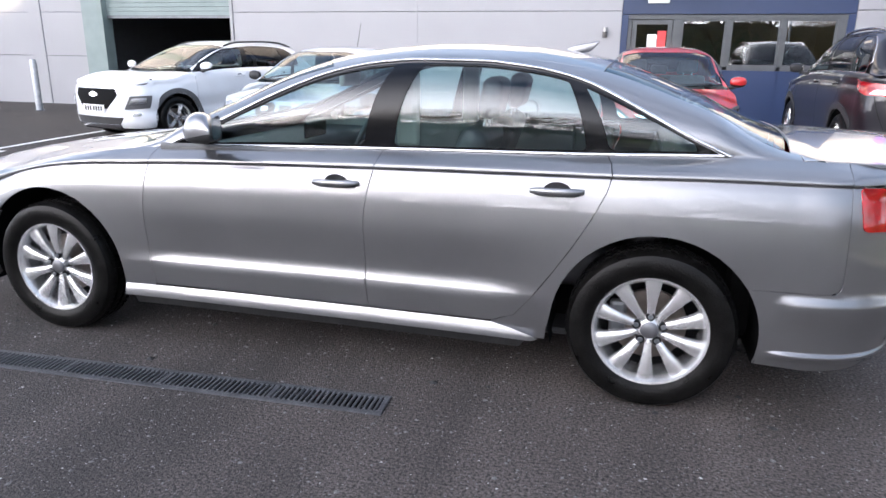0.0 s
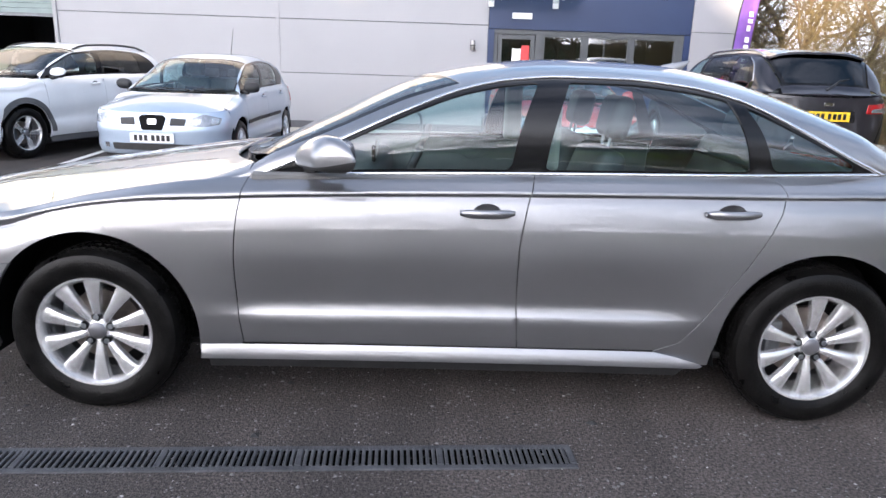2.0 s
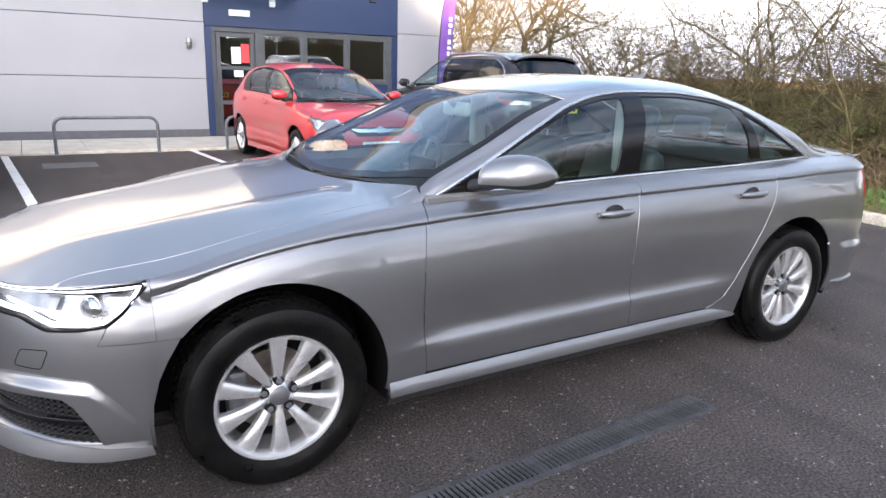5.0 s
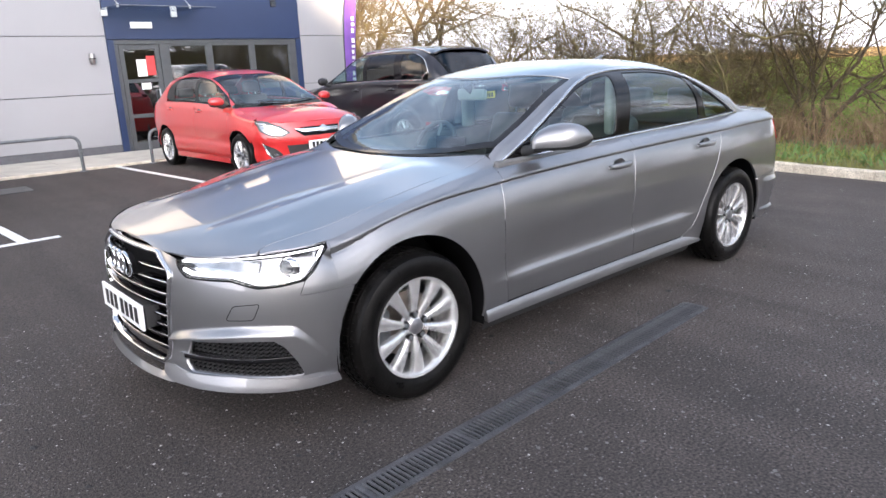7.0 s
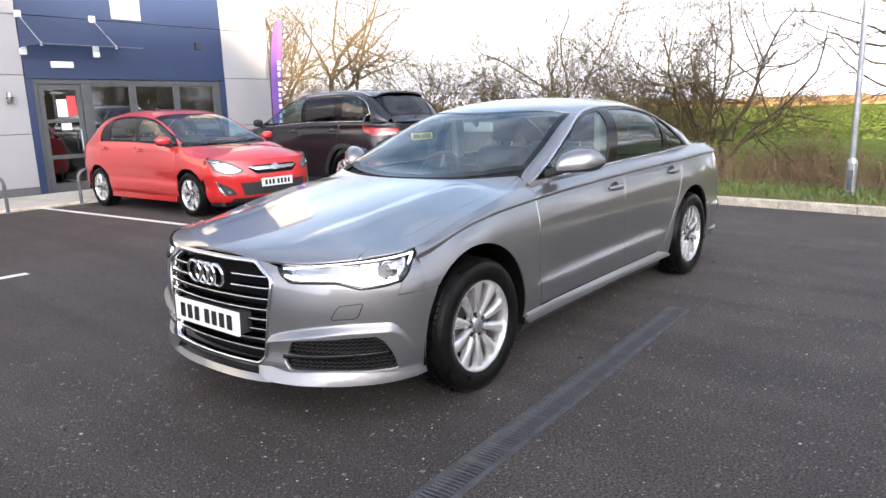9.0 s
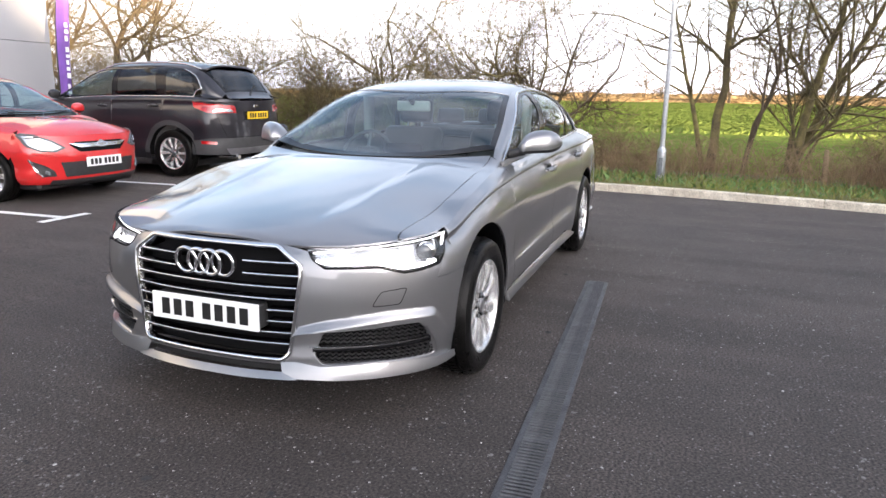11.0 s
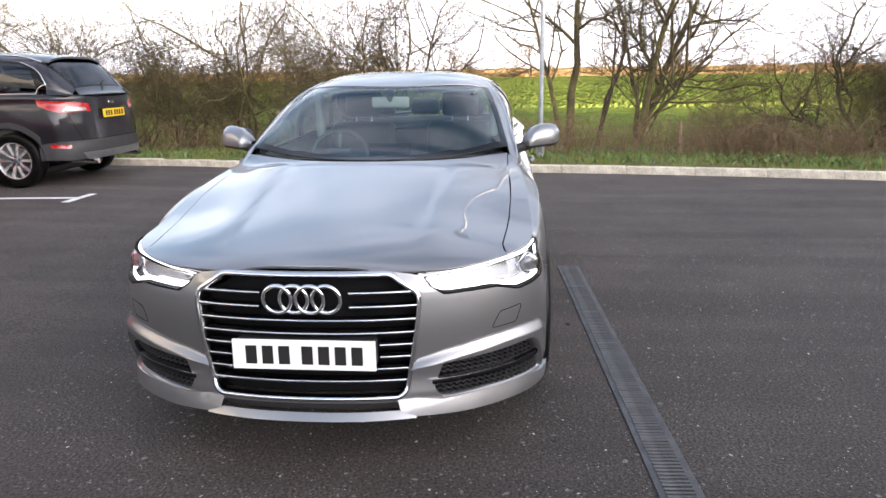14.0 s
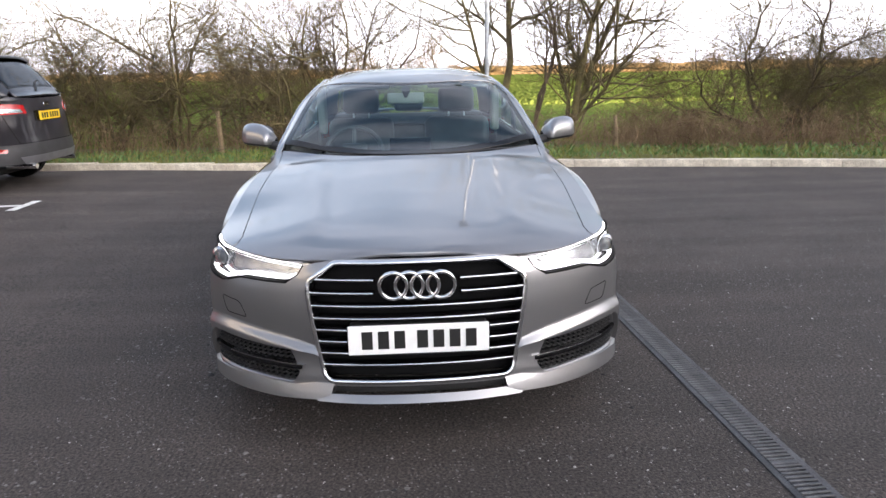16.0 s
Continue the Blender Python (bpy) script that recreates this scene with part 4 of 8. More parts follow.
    mesh_object("hub_cap", v, f, M["lamp_body_grey"], hub, smooth=True)
    for k in range(5):
        a = 2 * math.pi * (k + 0.25) / 5
        # black disc round each bolt, painted as the shade of its hole
        v, f = lathe([(0.0, face + 0.012), (0.0175, face + 0.0125), (0.019, face + 0.03)], 12)
        mesh_object("bolt_socket", [(p[0] + 0.056 * math.cos(a), p[1], p[2] + 0.056 * math.sin(a)) for p in v], f, M["gap"], hub)
        v, f = lathe([(0.0, face + 0.006), (0.0105, face + 0.007), (0.0135, face + 0.03)], 10)
        mesh_object("wheel_bolt", [(p[0] + 0.056 * math.cos(a), p[1], p[2] + 0.056 * math.sin(a)) for p in v], f, M["steel_dark"], hub)
    return hub


def plate(parent, at, turn, mat, tilt=0.0, size=(0.52, 0.111)):
    """A number plate whose characters stand as plain bars."""
    ob = part("number_plate", box_bm((-0.006, -size[0] / 2, -size[1] / 2), (0.006, size[0] / 2, size[1] / 2), 0.003, 2), M[mat], parent)
    ob.matrix_basis = pose(*at, 0, tilt, turn)
    cw, gapw = 0.047 * size[0] / 0.52, 0.060 * size[0] / 0.52
    x = -3.5 * gapw - 0.01
    for k in range(7):
        if k == 4:
            x += 0.024
        bm = box_bm((-0.0075, x + 0.006, -size[1] * 0.31), (-0.0055, x + 0.006 + cw * 0.86, size[1] * 0.31), 0.0006)
        part("plate_bar", bm, M["plate_ink"], ob)
        x += gapw
    return ob


def seat(parent, at, mat, turn=0.0, wide=0.50):
    st = new("seat")
    st.parent = parent
    st.matrix_basis = pose(*at, 0, 0, turn)
    h = wide / 2
    part("cushion", box_bm((-0.28, -h, 0.0), (0.25, h, 0.17), 0.06, 4), mat, st, smooth=True)
    b = part("backrest", box_bm((-0.07, -h, 0.0), (0.07, h, 0.60), 0.06, 4), mat, st, smooth=True)
    b.matrix_basis = pose(0.25, 0, 0.10, 0, 20, 0)
    r = part("headrest", box_bm((-0.05, -0.14, 0.0), (0.05, 0.14, 0.19), 0.045, 4), mat, st, smooth=True)
    r.matrix_basis = pose(0.47, 0, 0.70, 0, 12, 0)
    for y in (-0.06, 0.06):
        tube("headrest_post", [(0.44, y, 0.60), (0.47, y, 0.74)], 0.007, M["steel"], st, 6)
    return st


def interior(parent, sh, dash_x, floor_z, seat_x, rear_x, mat, right_hand=True, lining="trim_beige"):
    """Dashboard, wheel, seats and mirror, seen through the windows."""
    sgn = 1 if right_hand else -1
    wd = sh.width(0, 0.8) - 0.10
    part("cabin_floor", box_bm((dash_x - 0.2, -wd, floor_z - 0.03), (rear_x + 0.5, wd, floor_z), 0.01), M["matt_black"], parent)
    part("bulkhead", box_bm((dash_x - 0.25, -wd, floor_z), (dash_x - 0.2, wd, sh.shoulder(dash_x) - 0.05), 0.01), M["matt_black"], parent)
    zd = sh.shoulder(dash_x) + 0.0
    d = part("dashboard", box_bm((dash_x - 0.22, -wd, zd - 0.30), (dash_x + 0.30, wd, zd - 0.035), 0.07, 4), M["matt_black"], parent, smooth=True)
    part("centre_console", box_bm((dash_x + 0.2, -0.12, floor_z), (seat_x + 0.35, 0.12, floor_z + 0.32), 0.03, 3), M["matt_black"], parent, smooth=True)
    part("screen", box_bm((dash_x + 0.24, -0.13, zd - 0.03), (dash_x + 0.26, 0.13, zd + 0.055), 0.006), M["gloss_black"], parent)
    ring = new("steering_wheel")
    ring.parent = parent
    ring.matrix_basis = pose(dash_x + 0.44, sgn * 0.37, zd - 0.06, 0, -65, 0)
    n = 28
    pts = [(0.185 * math.cos(6.2832 * k / n), 0.185 * math.sin(6.2832 * k / n), 0) for k in range(n + 1)]
    tube("wheel_rim", pts, 0.016, M["seat_leather"], ring, 8)
    part("airbag_cover", box_bm((-0.075, -0.085, -0.03), (0.075, 0.085, 0.02), 0.025, 3), M["matt_black"], ring, smooth=True)
    for a in (0, 180, 270):
        c, s = math.cos(radians(a + 90)), math.sin(radians(a + 90))
        tube("wheel_spoke", [(0.05 * c, 0.05 * s, 0), (0.18 * c, 0.18 * s, 0)], 0.014, M["grey_plastic"], ring, 6)
    for y in (-0.37, 0.37):
        seat(parent, (seat_x, y, floor_z + 0.16), mat)
    bench = new("rear_bench")
    bench.parent = parent
    bench.matrix_basis = pose(rear_x, 0, floor_z + 0.16)
    part("cushion", box_bm((-0.28, -wd + 0.08, 0), (0.25, wd - 0.08, 0.18), 0.06, 4), mat, bench, smooth=True)
    part("backrest", box_bm((-0.08, -wd + 0.1, 0), (0.08, wd - 0.1, 0.58), 0.06, 4), mat, bench, smooth=True).matrix_basis = pose(0.25, 0, 0.10, 0, 22, 0)
    for y in (-0.40, 0.0, 0.40):
        part("headrest", box_bm((-0.045, -0.13, 0), (0.045, 0.13, 0.14), 0.04, 3), mat, bench, smooth=True).matrix_basis = pose(0.47, y, 0.66, 0, 10, 0)
    return zd


def door_mirror(parent, at, mirror, mat_cap, size=1.0, deep=1.0, sweep=0.03):
    """A wing mirror: painted cap, black foot and housing, reflecting glass to the rear."""
    ob = new("door_mirror")
    ob.parent = parent
    sg = -1 if not mirror else 1
    ob.matrix_basis = pose(*at)

    def shell_part(name, mat, b0, b1, grow):
        """A band of the housing: b in turns round it, from the top over the front."""
        verts, faces, nu, nv = [], [], 16, 12
        for i in range(nu + 1):
            a = math.pi * i / nu
            for j in range(nv + 1):
                b = 2 * math.pi * (b0 + (b1 - b0) * j / nv)
                taper = math.sin(a) ** 0.55 * (0.80 + 0.20 * math.sin(a * 0.75))
                x = -0.078 * math.sin(b) * taper * (1.0 if math.sin(b) > 0 else 0.55) * deep + 0.02
                z = 0.076 * math.copysign(abs(math.cos(b)) ** 0.8, math.cos(b)) * taper
                y = sg * (0.112 - 0.112 * math.cos(a)) + sg * 0.0
                verts.append(Vector((x + sweep * (y * sg) / 0.22, y, z)) * size * grow)
        for i in range(nu):
            for j in range(nv):
                k = i * (nv + 1) + j
                faces.append((k, k + 1, k + nv + 2, k + nv + 1) if sg < 0 else (k, k + nv + 1, k + nv + 2, k + 1))
        return mesh_object(name, verts, faces, mat, ob, smooth=True)

    shell_part("cap", mat_cap, -0.17, 0.335, 1.0)
    shell_part("housing", M["matt_black"], 0.33, 0.83, 0.985)
    bm = bmesh.new()
    ring = [bm.verts.new((0.0, sg * (0.112 - 0.092 * math.cos(t)) * size, 0.060 * math.copysign(abs(math.sin(t)) ** 0.7, math.sin(t)) * size)) for t in [2 * math.pi * k / 24 for k in range(24)]]
    bm.faces.new(ring)
    bmesh.ops.solidify(bm, geom=bm.faces[:], thickness=0.006)
    part("mirror_glass", bm, M["chrome"], ob).matrix_basis = pose((0.062 + 0.040 * (deep - 1)) * size, 0, 0, 0, 0, (4 + 170 * (sweep - 0.03)) * sg)
    tube("foot", [(0.03, sg * 0.07 * size, -0.060 * size), (0.03, sg * 0.0 * size, -0.080 * size), (0.03, sg * -0.07 * size, -0.085 * size)], [0.032 * size, 0.026 * size, 0.034 * size], M["matt_black"], ob, 8)
    return ob


def saloon_mirror(parent, mirror, mat_cap):
    """A swept-back wing mirror: painted cap with a low pointed front, black underside and foot, glass to the rear."""
    ob = new("door_mirror")
    ob.parent = parent
    sg = 1 if mirror else -1
    crest = spline([(0.0, 1.062), (0.12, 1.104), (0.35, 1.141), (0.6, 1.149), (0.85, 1.140), (1.0, 1.125)])
    nu, nv = 20, 28

    def section(q):
        front, back, low = -0.682 + 0.150 * q, -0.488 + 0.088 * q, 1.008 + 0.012 * q
        round_off = max(0.02, 1 - max(0.0, (q - 0.72) / 0.28) ** 2.4) ** (1 / 2.4)
        start = 0.55 + 0.45 * smoothstep(0.0, 0.22, q)
        hx = (back - front) / 2 * round_off * start
        zc = low + 0.036
        up, down = (crest(q) - zc), zc - low
        mid = 1.070
        pts = []
        for j in range(nv):
            b = 2 * math.pi * j / nv
            c, d = math.cos(b), math.sin(b)
            n = 1.7 if c < 0 else 3.2
            x = back - hx + hx * math.copysign(abs(c) ** (2 / n), c)
            z = zc + (up * abs(d) ** 0.86 if d > 0 else -down * abs(d) ** 0.5)
            pts.append(Vector((x, sg * (0.812 + 0.228 * q), mid + (z - mid) * round_off)))
        return pts

    rings = [section(1 - (1 - i / nu) ** 1.5) for i in range(nu + 1)]

    def band(name, j0, j1, mat):
        verts, faces, w = [], [], j1 - j0 + 1
        for r in rings:
            verts += [r[j % nv] for j in range(j0, j1 + 1)]
        for i in range(nu):
            for k in range(w - 1):
                a = i * w + k
                faces.append((a, a + 1, a + w + 1, a + w) if sg < 0 else (a, a + w, a + w + 1, a + 1))
        faces.append(tuple(range(nu * w, (nu + 1) * w)))
        if name == "housing":
            faces.append(tuple(range(w)))
        return mesh_object(name, verts, faces, mat, ob, smooth=True)

    band("cap", 0, 15, mat_cap)
    band("housing", 15, nv, M["matt_black"]).data.set_sharp_from_angle(angle=radians(40))
    bm = bmesh.new()
    ring = []
    for k in range(28):
        t = 2 * math.pi * k / 28
        c, d = math.cos(t), math.sin(t)
        q = 0.50 + 0.40 * math.copysign(abs(c) ** 0.7, c)
        ring.append(bm.verts.new((-0.482 + 0.088 * q, sg * (0.812 + 0.228 * q), 1.082 + 0.050 * math.copysign(abs(d) ** 0.7, d))))
    bm.faces.new(ring)
    bmesh.ops.solidify(bm, geom=bm.faces[:], thickness=0.005)
    part("mirror_glass", bm, M["chrome"], ob)
    tube("foot", [(-0.62, sg * 0.735, 1.000), (-0.60, sg * 0.79, 1.014), (-0.575, sg * 0.85, 1.030)], [0.034, 0.026, 0.028], M["matt_black"], ob, 10)
    return ob


def handle(parent, fn, x, v, mirror, mat, pocket_mat, length=0.215):
    """A pull handle in front of its dished pocket."""
    o = fn(x, v)
    sg = 1 if mirror else -1
    ob = new("door_handle")
    ob.parent = parent
    ob.matrix_basis = pose(o.x, sg * abs(o.y), o.z)
    verts, faces, n = [], [], 14
    for i in range(n + 1):
        q = i / n
        xx = (q - 0.5) * length
        out = 0.010 + 0.026 * min(1, 4.5 * q * (1 - q))
        hz = 0.017 * min(1, 0.55 + 3 * q * (1 - q))
        for k in range(10):
            a = 2 * math.pi * k / 10
            verts.append((xx, sg * (out + 0.011 * math.cos(a)), hz * math.sin(a) + 0.004 * (q - 0.5)))
    for i in range(n):
        for k in range(10):
            a, b = i * 10 + k, i * 10 + (k + 1) % 10
            faces.append((a, b, b + 10, a + 10))
    faces += [tuple(range(10)), tuple(range(n * 10, n * 10 + 10))]
    mesh_object("grip", verts, faces, mat, ob, smooth=True)
    bm = bmesh.new()
    bmesh.ops.create_uvsphere(bm, u_segments=20, v_segments=8, radius=1, matrix=Matrix.Diagonal((0.056, 0.003, 0.036, 1)))
    p = part("pocket", bm, pocket_mat, ob, smooth=True)
    # a hollow dish: it shows sky in its lower half and ground in its upper half
    p.data.normals_split_custom_set_from_vertices([tuple(Vector((-q.co.x / 0.052 * 0.8, sg, -q.co.z / 0.034 * 0.8)).normalized()) for q in p.data.vertices])
    return ob

# ---- the silver saloon ----
K = 0.8      # metres that one unit of a section stands for


def on_flank(sh):
    return (lambda x, w: sh.flank(x, w / K)), (lambda pts: [(x, sh.at_z(x, z) * K) for x, z in pts])


def dent(x, u):
    """The hollow over the crease low in the doors, fading out towards both wheels."""
    if 0.895 < u < 0.96:
        # the shoulder line runs out over the front wheel
        return 0.012 * (smoothstep(0.898, 0.915, u) - smoothstep(0.923, 0.958, u)) * (1 - smoothstep(-1.60, -1.08, x))
    if not 0.295 < u < 0.62:
        return 0.0
    s = 1 - ((0.37 - u) / 0.075) ** 2 if u < 0.37 else 1 - smoothstep(0.37, 0.62, u)
    return 0.016 * s * smoothstep(-1.06, -0.72, x) * (1 - smoothstep(0.72, 1.08, x))


def saloon():
    sh = Shape(
        top=[(-2.355, 0.780), (-2.29, 0.804), (-2.0, 0.862), (-1.456, 0.942), (-1.15, 0.984), (-1.01, 1.003), (-0.6, 1.185), (-0.2, 1.362), (0.08, 1.424), (0.45, 1.456),
             (0.85, 1.447), (1.2, 1.390), (1.6, 1.250), (1.90, 1.118), (2.02, 1.085), (2.40, 1.075), (2.56, 1.05)],
        shoulder=[(-2.355, 0.774), (-2.32, 0.764), (-2.29, 0.757), (-2.23, 0.762), (-2.13, 0.776), (-2.02, 0.784), (-1.936, 0.789), (-1.84, 0.797), (-1.456, 0.886), (-1.1, 0.942), (-0.81, 0.967), (0.0, 0.995), (1.24, 1.022), (1.7, 1.035), (2.1, 1.035), (2.56, 1.01)],
        plan=[(-1.90, 0.885), (-1.456, 0.915), (-0.8, 0.896), (0.2, 0.890), (0.9, 0.898), (1.456, 0.918), (1.95, 0.902), (2.3, 0.88)],
        side=[(0.0, 0.045), (0.06, 0.024), (0.13, 0.013), (0.20, 0.006), (0.295, 0.001), (0.36, 0.001), (0.45, 0.0), (0.58, 0.0), (0.72, 0.006), (0.85, 0.027), (0.895, 0.042),
              (0.902, 0.0452), (0.917, 0.0362), (0.923, 0.0368), (0.96, 0.068), (1.0, 0.122)],
        inset=[(-2.0, 0.45), (-1.84, 0.54), (-1.5, 0.82), (-1.2, 0.88), (-0.9, 0.95), (0.9, 1.0), (1.5, 1.25), (1.9, 1.25), (2.4, 0.8)],
        nose=[(0.15, -2.29), (0.22, -2.38), (0.30, -2.39), (0.37, -2.378), (0.55, -2.378), (0.66, -2.368), (0.72, -2.356), (0.76, -2.340), (0.82, -2.30)],
        tail=[(0.2, 2.40), (0.3, 2.48), (0.6, 2.53), (0.8, 2.51), (1.0, 2.49), (1.08, 2.53)],
        front_end=-1.84, rear_end=1.95, cabin=(-1.05, -0.75, 1.62, 2.04), crown=2.2, dome=3.3, crease=dent,
        rise=lambda x: 0.034 * smoothstep(-1.84, -1.60, x) * (1 - smoothstep(-1.45, -0.88, x)))
    car = thing("saloon_car", label="silver-grey metallic four-door saloon car parked on dark asphalt", category="car")
    fn, fz = on_flank(sh)
    front, rear, over = sh.wrap("front"), sh.wrap("rear"), sh.over
    S_END = sh.lengths["front"][-1]
    FA, RA, R, RR = (-1.456, 0.335), (1.456, 0.335), 0.415, 0.404
    SILL = 0.305
    LR, XR = sh.lengths["rear"][-1], 1.95

    def flank_round(x, w):
        """The flank, carried on round the rear corner past x = XR."""
        return fn(x, w) if x <= XR or w > K else rear(LR - (x - XR), sh.low + w / K * (sh.shoulder(XR) - sh.low))

    paint = M["silver"]
    ROWS = [K * u for u in (0.295, 0.302, 0.32, 0.345, 0.37, 0.895, 0.902, 0.909, 0.917, 0.923, 0.932, 0.941, 0.95, 0.96, 0.968, 0.976, 0.984, 0.992)]

    # outlines along the side, as (x, z)
    front_gap = spline([(0.28, -0.865), (0.45, -0.885), (0.65, -0.892), (0.80, -0.882), (0.92, -0.862), (1.0, -0.835)])
    middle_gap = spline([(0.28, 0.240), (0.5, 0.226), (0.7, 0.224), (0.85, 0.244), (0.95, 0.268), (1.03, 0.292)])
    rear_gap = [(0.80, SILL + 0.003), (0.90, 0.345), (0.97, 0.43), (1.05, 0.545), (1.13, 0.67), (1.195, 0.785), (1.245, 0.89), (1.262, 0.955), (1.252, 1.0), (1.238, sh.shoulder(1.238) - 0.004)]
    g = 0.0022

    def belt(a, b, n=14):
        return [(a + (b - a) * k / n, sh.shoulder(a + (b - a) * k / n) - 0.003) for k in range(n + 1)]

    zf, zm = sh.shoulder(-0.83) - 0.003, sh.shoulder(0.29) - 0.003
    fd = [(front_gap(z) + g, z) for z in [SILL + (zf - SILL) * k / 16 for k in range(17)]][::-1] + [(middle_gap(SILL) - g, SILL)] + \
         [(middle_gap(z) - g, z) for z in [SILL + (zm - SILL) * k / 16 for k in range(1, 17)]] + belt(0.29 - g, -0.835)[1:-1]
    rd = [(middle_gap(z) + g, z) for z in [SILL + (zm - SILL) * k / 16 for k in range(17)]][::-1] + [(x - g, z) for x, z in rear_gap] + belt(1.236 - g, 0.29 + g)[1:-1]

    # window outline
    dlo = spline([(-0.80, 0.975), (-0.62, 1.055), (-0.45, 1.135), (-0.25, 1.228), (0.0, 1.325), (0.2, 1.366), (0.4, 1.381), (0.65, 1.380), (0.9, 1.358), (1.1, 1.314), (1.35, 1.204), (1.55, 1.102), (1.69, 1.038)])
    n = 60
    dlo_top = [(-0.80 + 2.49 * k / n, dlo(-0.80 + 2.49 * k / n)) for k in range(n + 1)]
    dlo_low = [(1.69 - 2.49 * k / 30, sh.shoulder(1.69 - 2.49 * k / 30) + 0.004) for k in range(31)]

    def inner_top(a, b, drop, m=24):
        return [(a + (b - a) * k / m, dlo(a + (b - a) * k / m) - drop) for k in range(m + 1)]

    def base_at(x):
        return sh.shoulder(x) + 0.017

    def slant(a, b):
        return lambda z: a + (b - a) * (z - 1.02) / 0.36

    b_front, b_rear, c_front, c_rear = slant(0.185, 0.300), slant(0.322, 0.425), slant(1.16, 1.035), slant(1.255, 1.085)

    def solve_top(line, drop):
        z = 1.3
        for _ in range(30):
            z = dlo(line(z)) - drop
        return line(z), z

    p1, p2, p3, p4 = solve_top(b_front, 0.016), solve_top(b_rear, 0.016), solve_top(c_front, 0.016), solve_top(c_rear, 0.016)
    pane_front = [(-0.56, base_at(-0.56))] + inner_top(-0.555, p1[0], 0.016) + [(b_front(base_at(0.19)), base_at(0.19))]
    pane_rear = [(b_rear(base_at(0.32)), base_at(0.32))] + inner_top(p2[0], p3[0], 0.016) + [(c_front(base_at(1.16)), base_at(1.16))]
    pane_quarter = [(c_rear(base_at(1.25)), base_at(1.25))] + inner_top(p4[0], 1.56, 0.018) + [(1.575, base_at(1.575))]

    for mirror in (False, True):
        kw = dict(mirror=mirror)
        # doors with their window frames, panes and handles
        for name, poly, hx, vz in (("front_door", fd, 0.093, 0.862), ("rear_door", rd, 1.052, 0.886)):
            d = skin(name, fn, fz(poly), paint, car, step=0.035, rows=ROWS, **kw)
            handle(d, sh.flank, hx, sh.at_z(hx, vz), mirror, paint, paint)
        # bodyside: pillars, roof rail and rear wing
        ws_edge = [(-0.865, sh.shoulder(-0.865) - 0.003), (-0.835, sh.lid(-0.835, 0.738)), (-0.78, sh.lid(-0.78, 0.728)), (-0.5, sh.lid(-0.5, 0.688)), (-0.25, sh.lid(-0.25, 0.643)), (-0.03, sh.lid(-0.03, 0.600))]
        rail = [(x, sh.lid(x, 0.582)) for x in [0.08 + 1.02 * k / 16 for k in range(17)]]
        rw_edge = [(x, sh.lid(x, y)) for x, y in ((1.2, 0.575), (1.4, 0.605), (1.6, 0.636), (1.8, 0.664), (1.93, 0.690))]
        arch = arch_line(RA[0], RA[1], RR, 0.245, 0.30)
        quarter = ws_edge + rail + rw_edge + [(1.950, sh.lid(1.950, 0.700)), (1.953, sh.shoulder(1.953) - 0.003), (2.03, sh.shoulder(2.03) - 0.003), (2.12, sh.shoulder(2.12) - 0.004), (2.12, 0.60), (2.11, 0.572), (2.085, 0.558), (RA[0] + 0.340, 0.556)] + [(x - (0.25 * max(0.0, 0.36 - z) if x < RA[0] else 0.0), z) for x, z in arch[::-1] if x < RA[0] + 0.335] + \
                  [(0.86, 0.244), (0.80, SILL - 0.002)] + [(x + g, z) for x, z in rear_gap[1:]] + [(1.30, sh.shoulder(1.30) - 0.003), (1.69, sh.shoulder(1.69) - 0.003), (1.72, 1.045)] + \
                  [(x, z + 0.004) for x, z in dlo_top[::-1]] + [(-0.815, 0.972)]
        skin("rear_wing", flank_round, fz(quarter), paint, car, step=0.035, flange=0.008, rows=ROWS, **kw)
        # front wing
        wing_arch = arch_line(FA[0], FA[1], R, 0.614, 0.27)
        wing = [(front_gap(z) - g, z) for z in [SILL + (zf - SILL) * k / 16 for k in range(17)]] + [(-0.845, sh.lid(-0.845, 0.727))] + \
               [(x, sh.lid(x, y)) for x, y in ((-0.95, 0.727), (-1.2, 0.735), (-1.5, 0.739), (-1.7, 0.732), (-1.839, 0.722))] + [(-1.839, sh.shoulder(-1.839)), (-1.839, 0.614)] + \
               [(x, z) for x, z in wing_arch if x > -1.84] + [(-1.02, 0.262), (-0.90, 0.272)]
        skin("front_wing", fn, fz(wing), paint, car, step=0.035, flange=0.010, rows=ROWS, **kw)
        tip = [(S_END, 0.614), (S_END, sh.shoulder(-1.84) - 0.001), (S_END - 0.008, sh.shoulder(-1.85) - 0.001), (S_END - 0.010, 0.774), (1.071, 0.702), (1.022, 0.667), (0.995, 0.617)]
        skin("wing_tip", front, tip, paint, car, step=0.03, flange=0.006, **kw)
        top_tip = [(-1.839, 0.722), (-1.839, sh.rim(-1.839) - 0.001), (-1.90, sh.rim(-1.90) - 0.002), (-1.98, sh.rim(-1.98) - 0.003), (-2.085, sh.rim(-2.085) - 0.004), (-2.075, 0.715), (-2.02, 0.705)]
        skin("wing_top", lambda x, y: Vector((x, -y, sh.lid(x, y))), top_tip, paint, car, step=0.03, flange=0.006, **kw)
        # sill
        sill_fn = lambda x, z: Vector((x, -(sh.width(x, 0.30) + 0.001 + 0.020 * math.sin(max(0, min(1, (0.304 - z) / 0.06)) * math.pi * 0.5)), z))
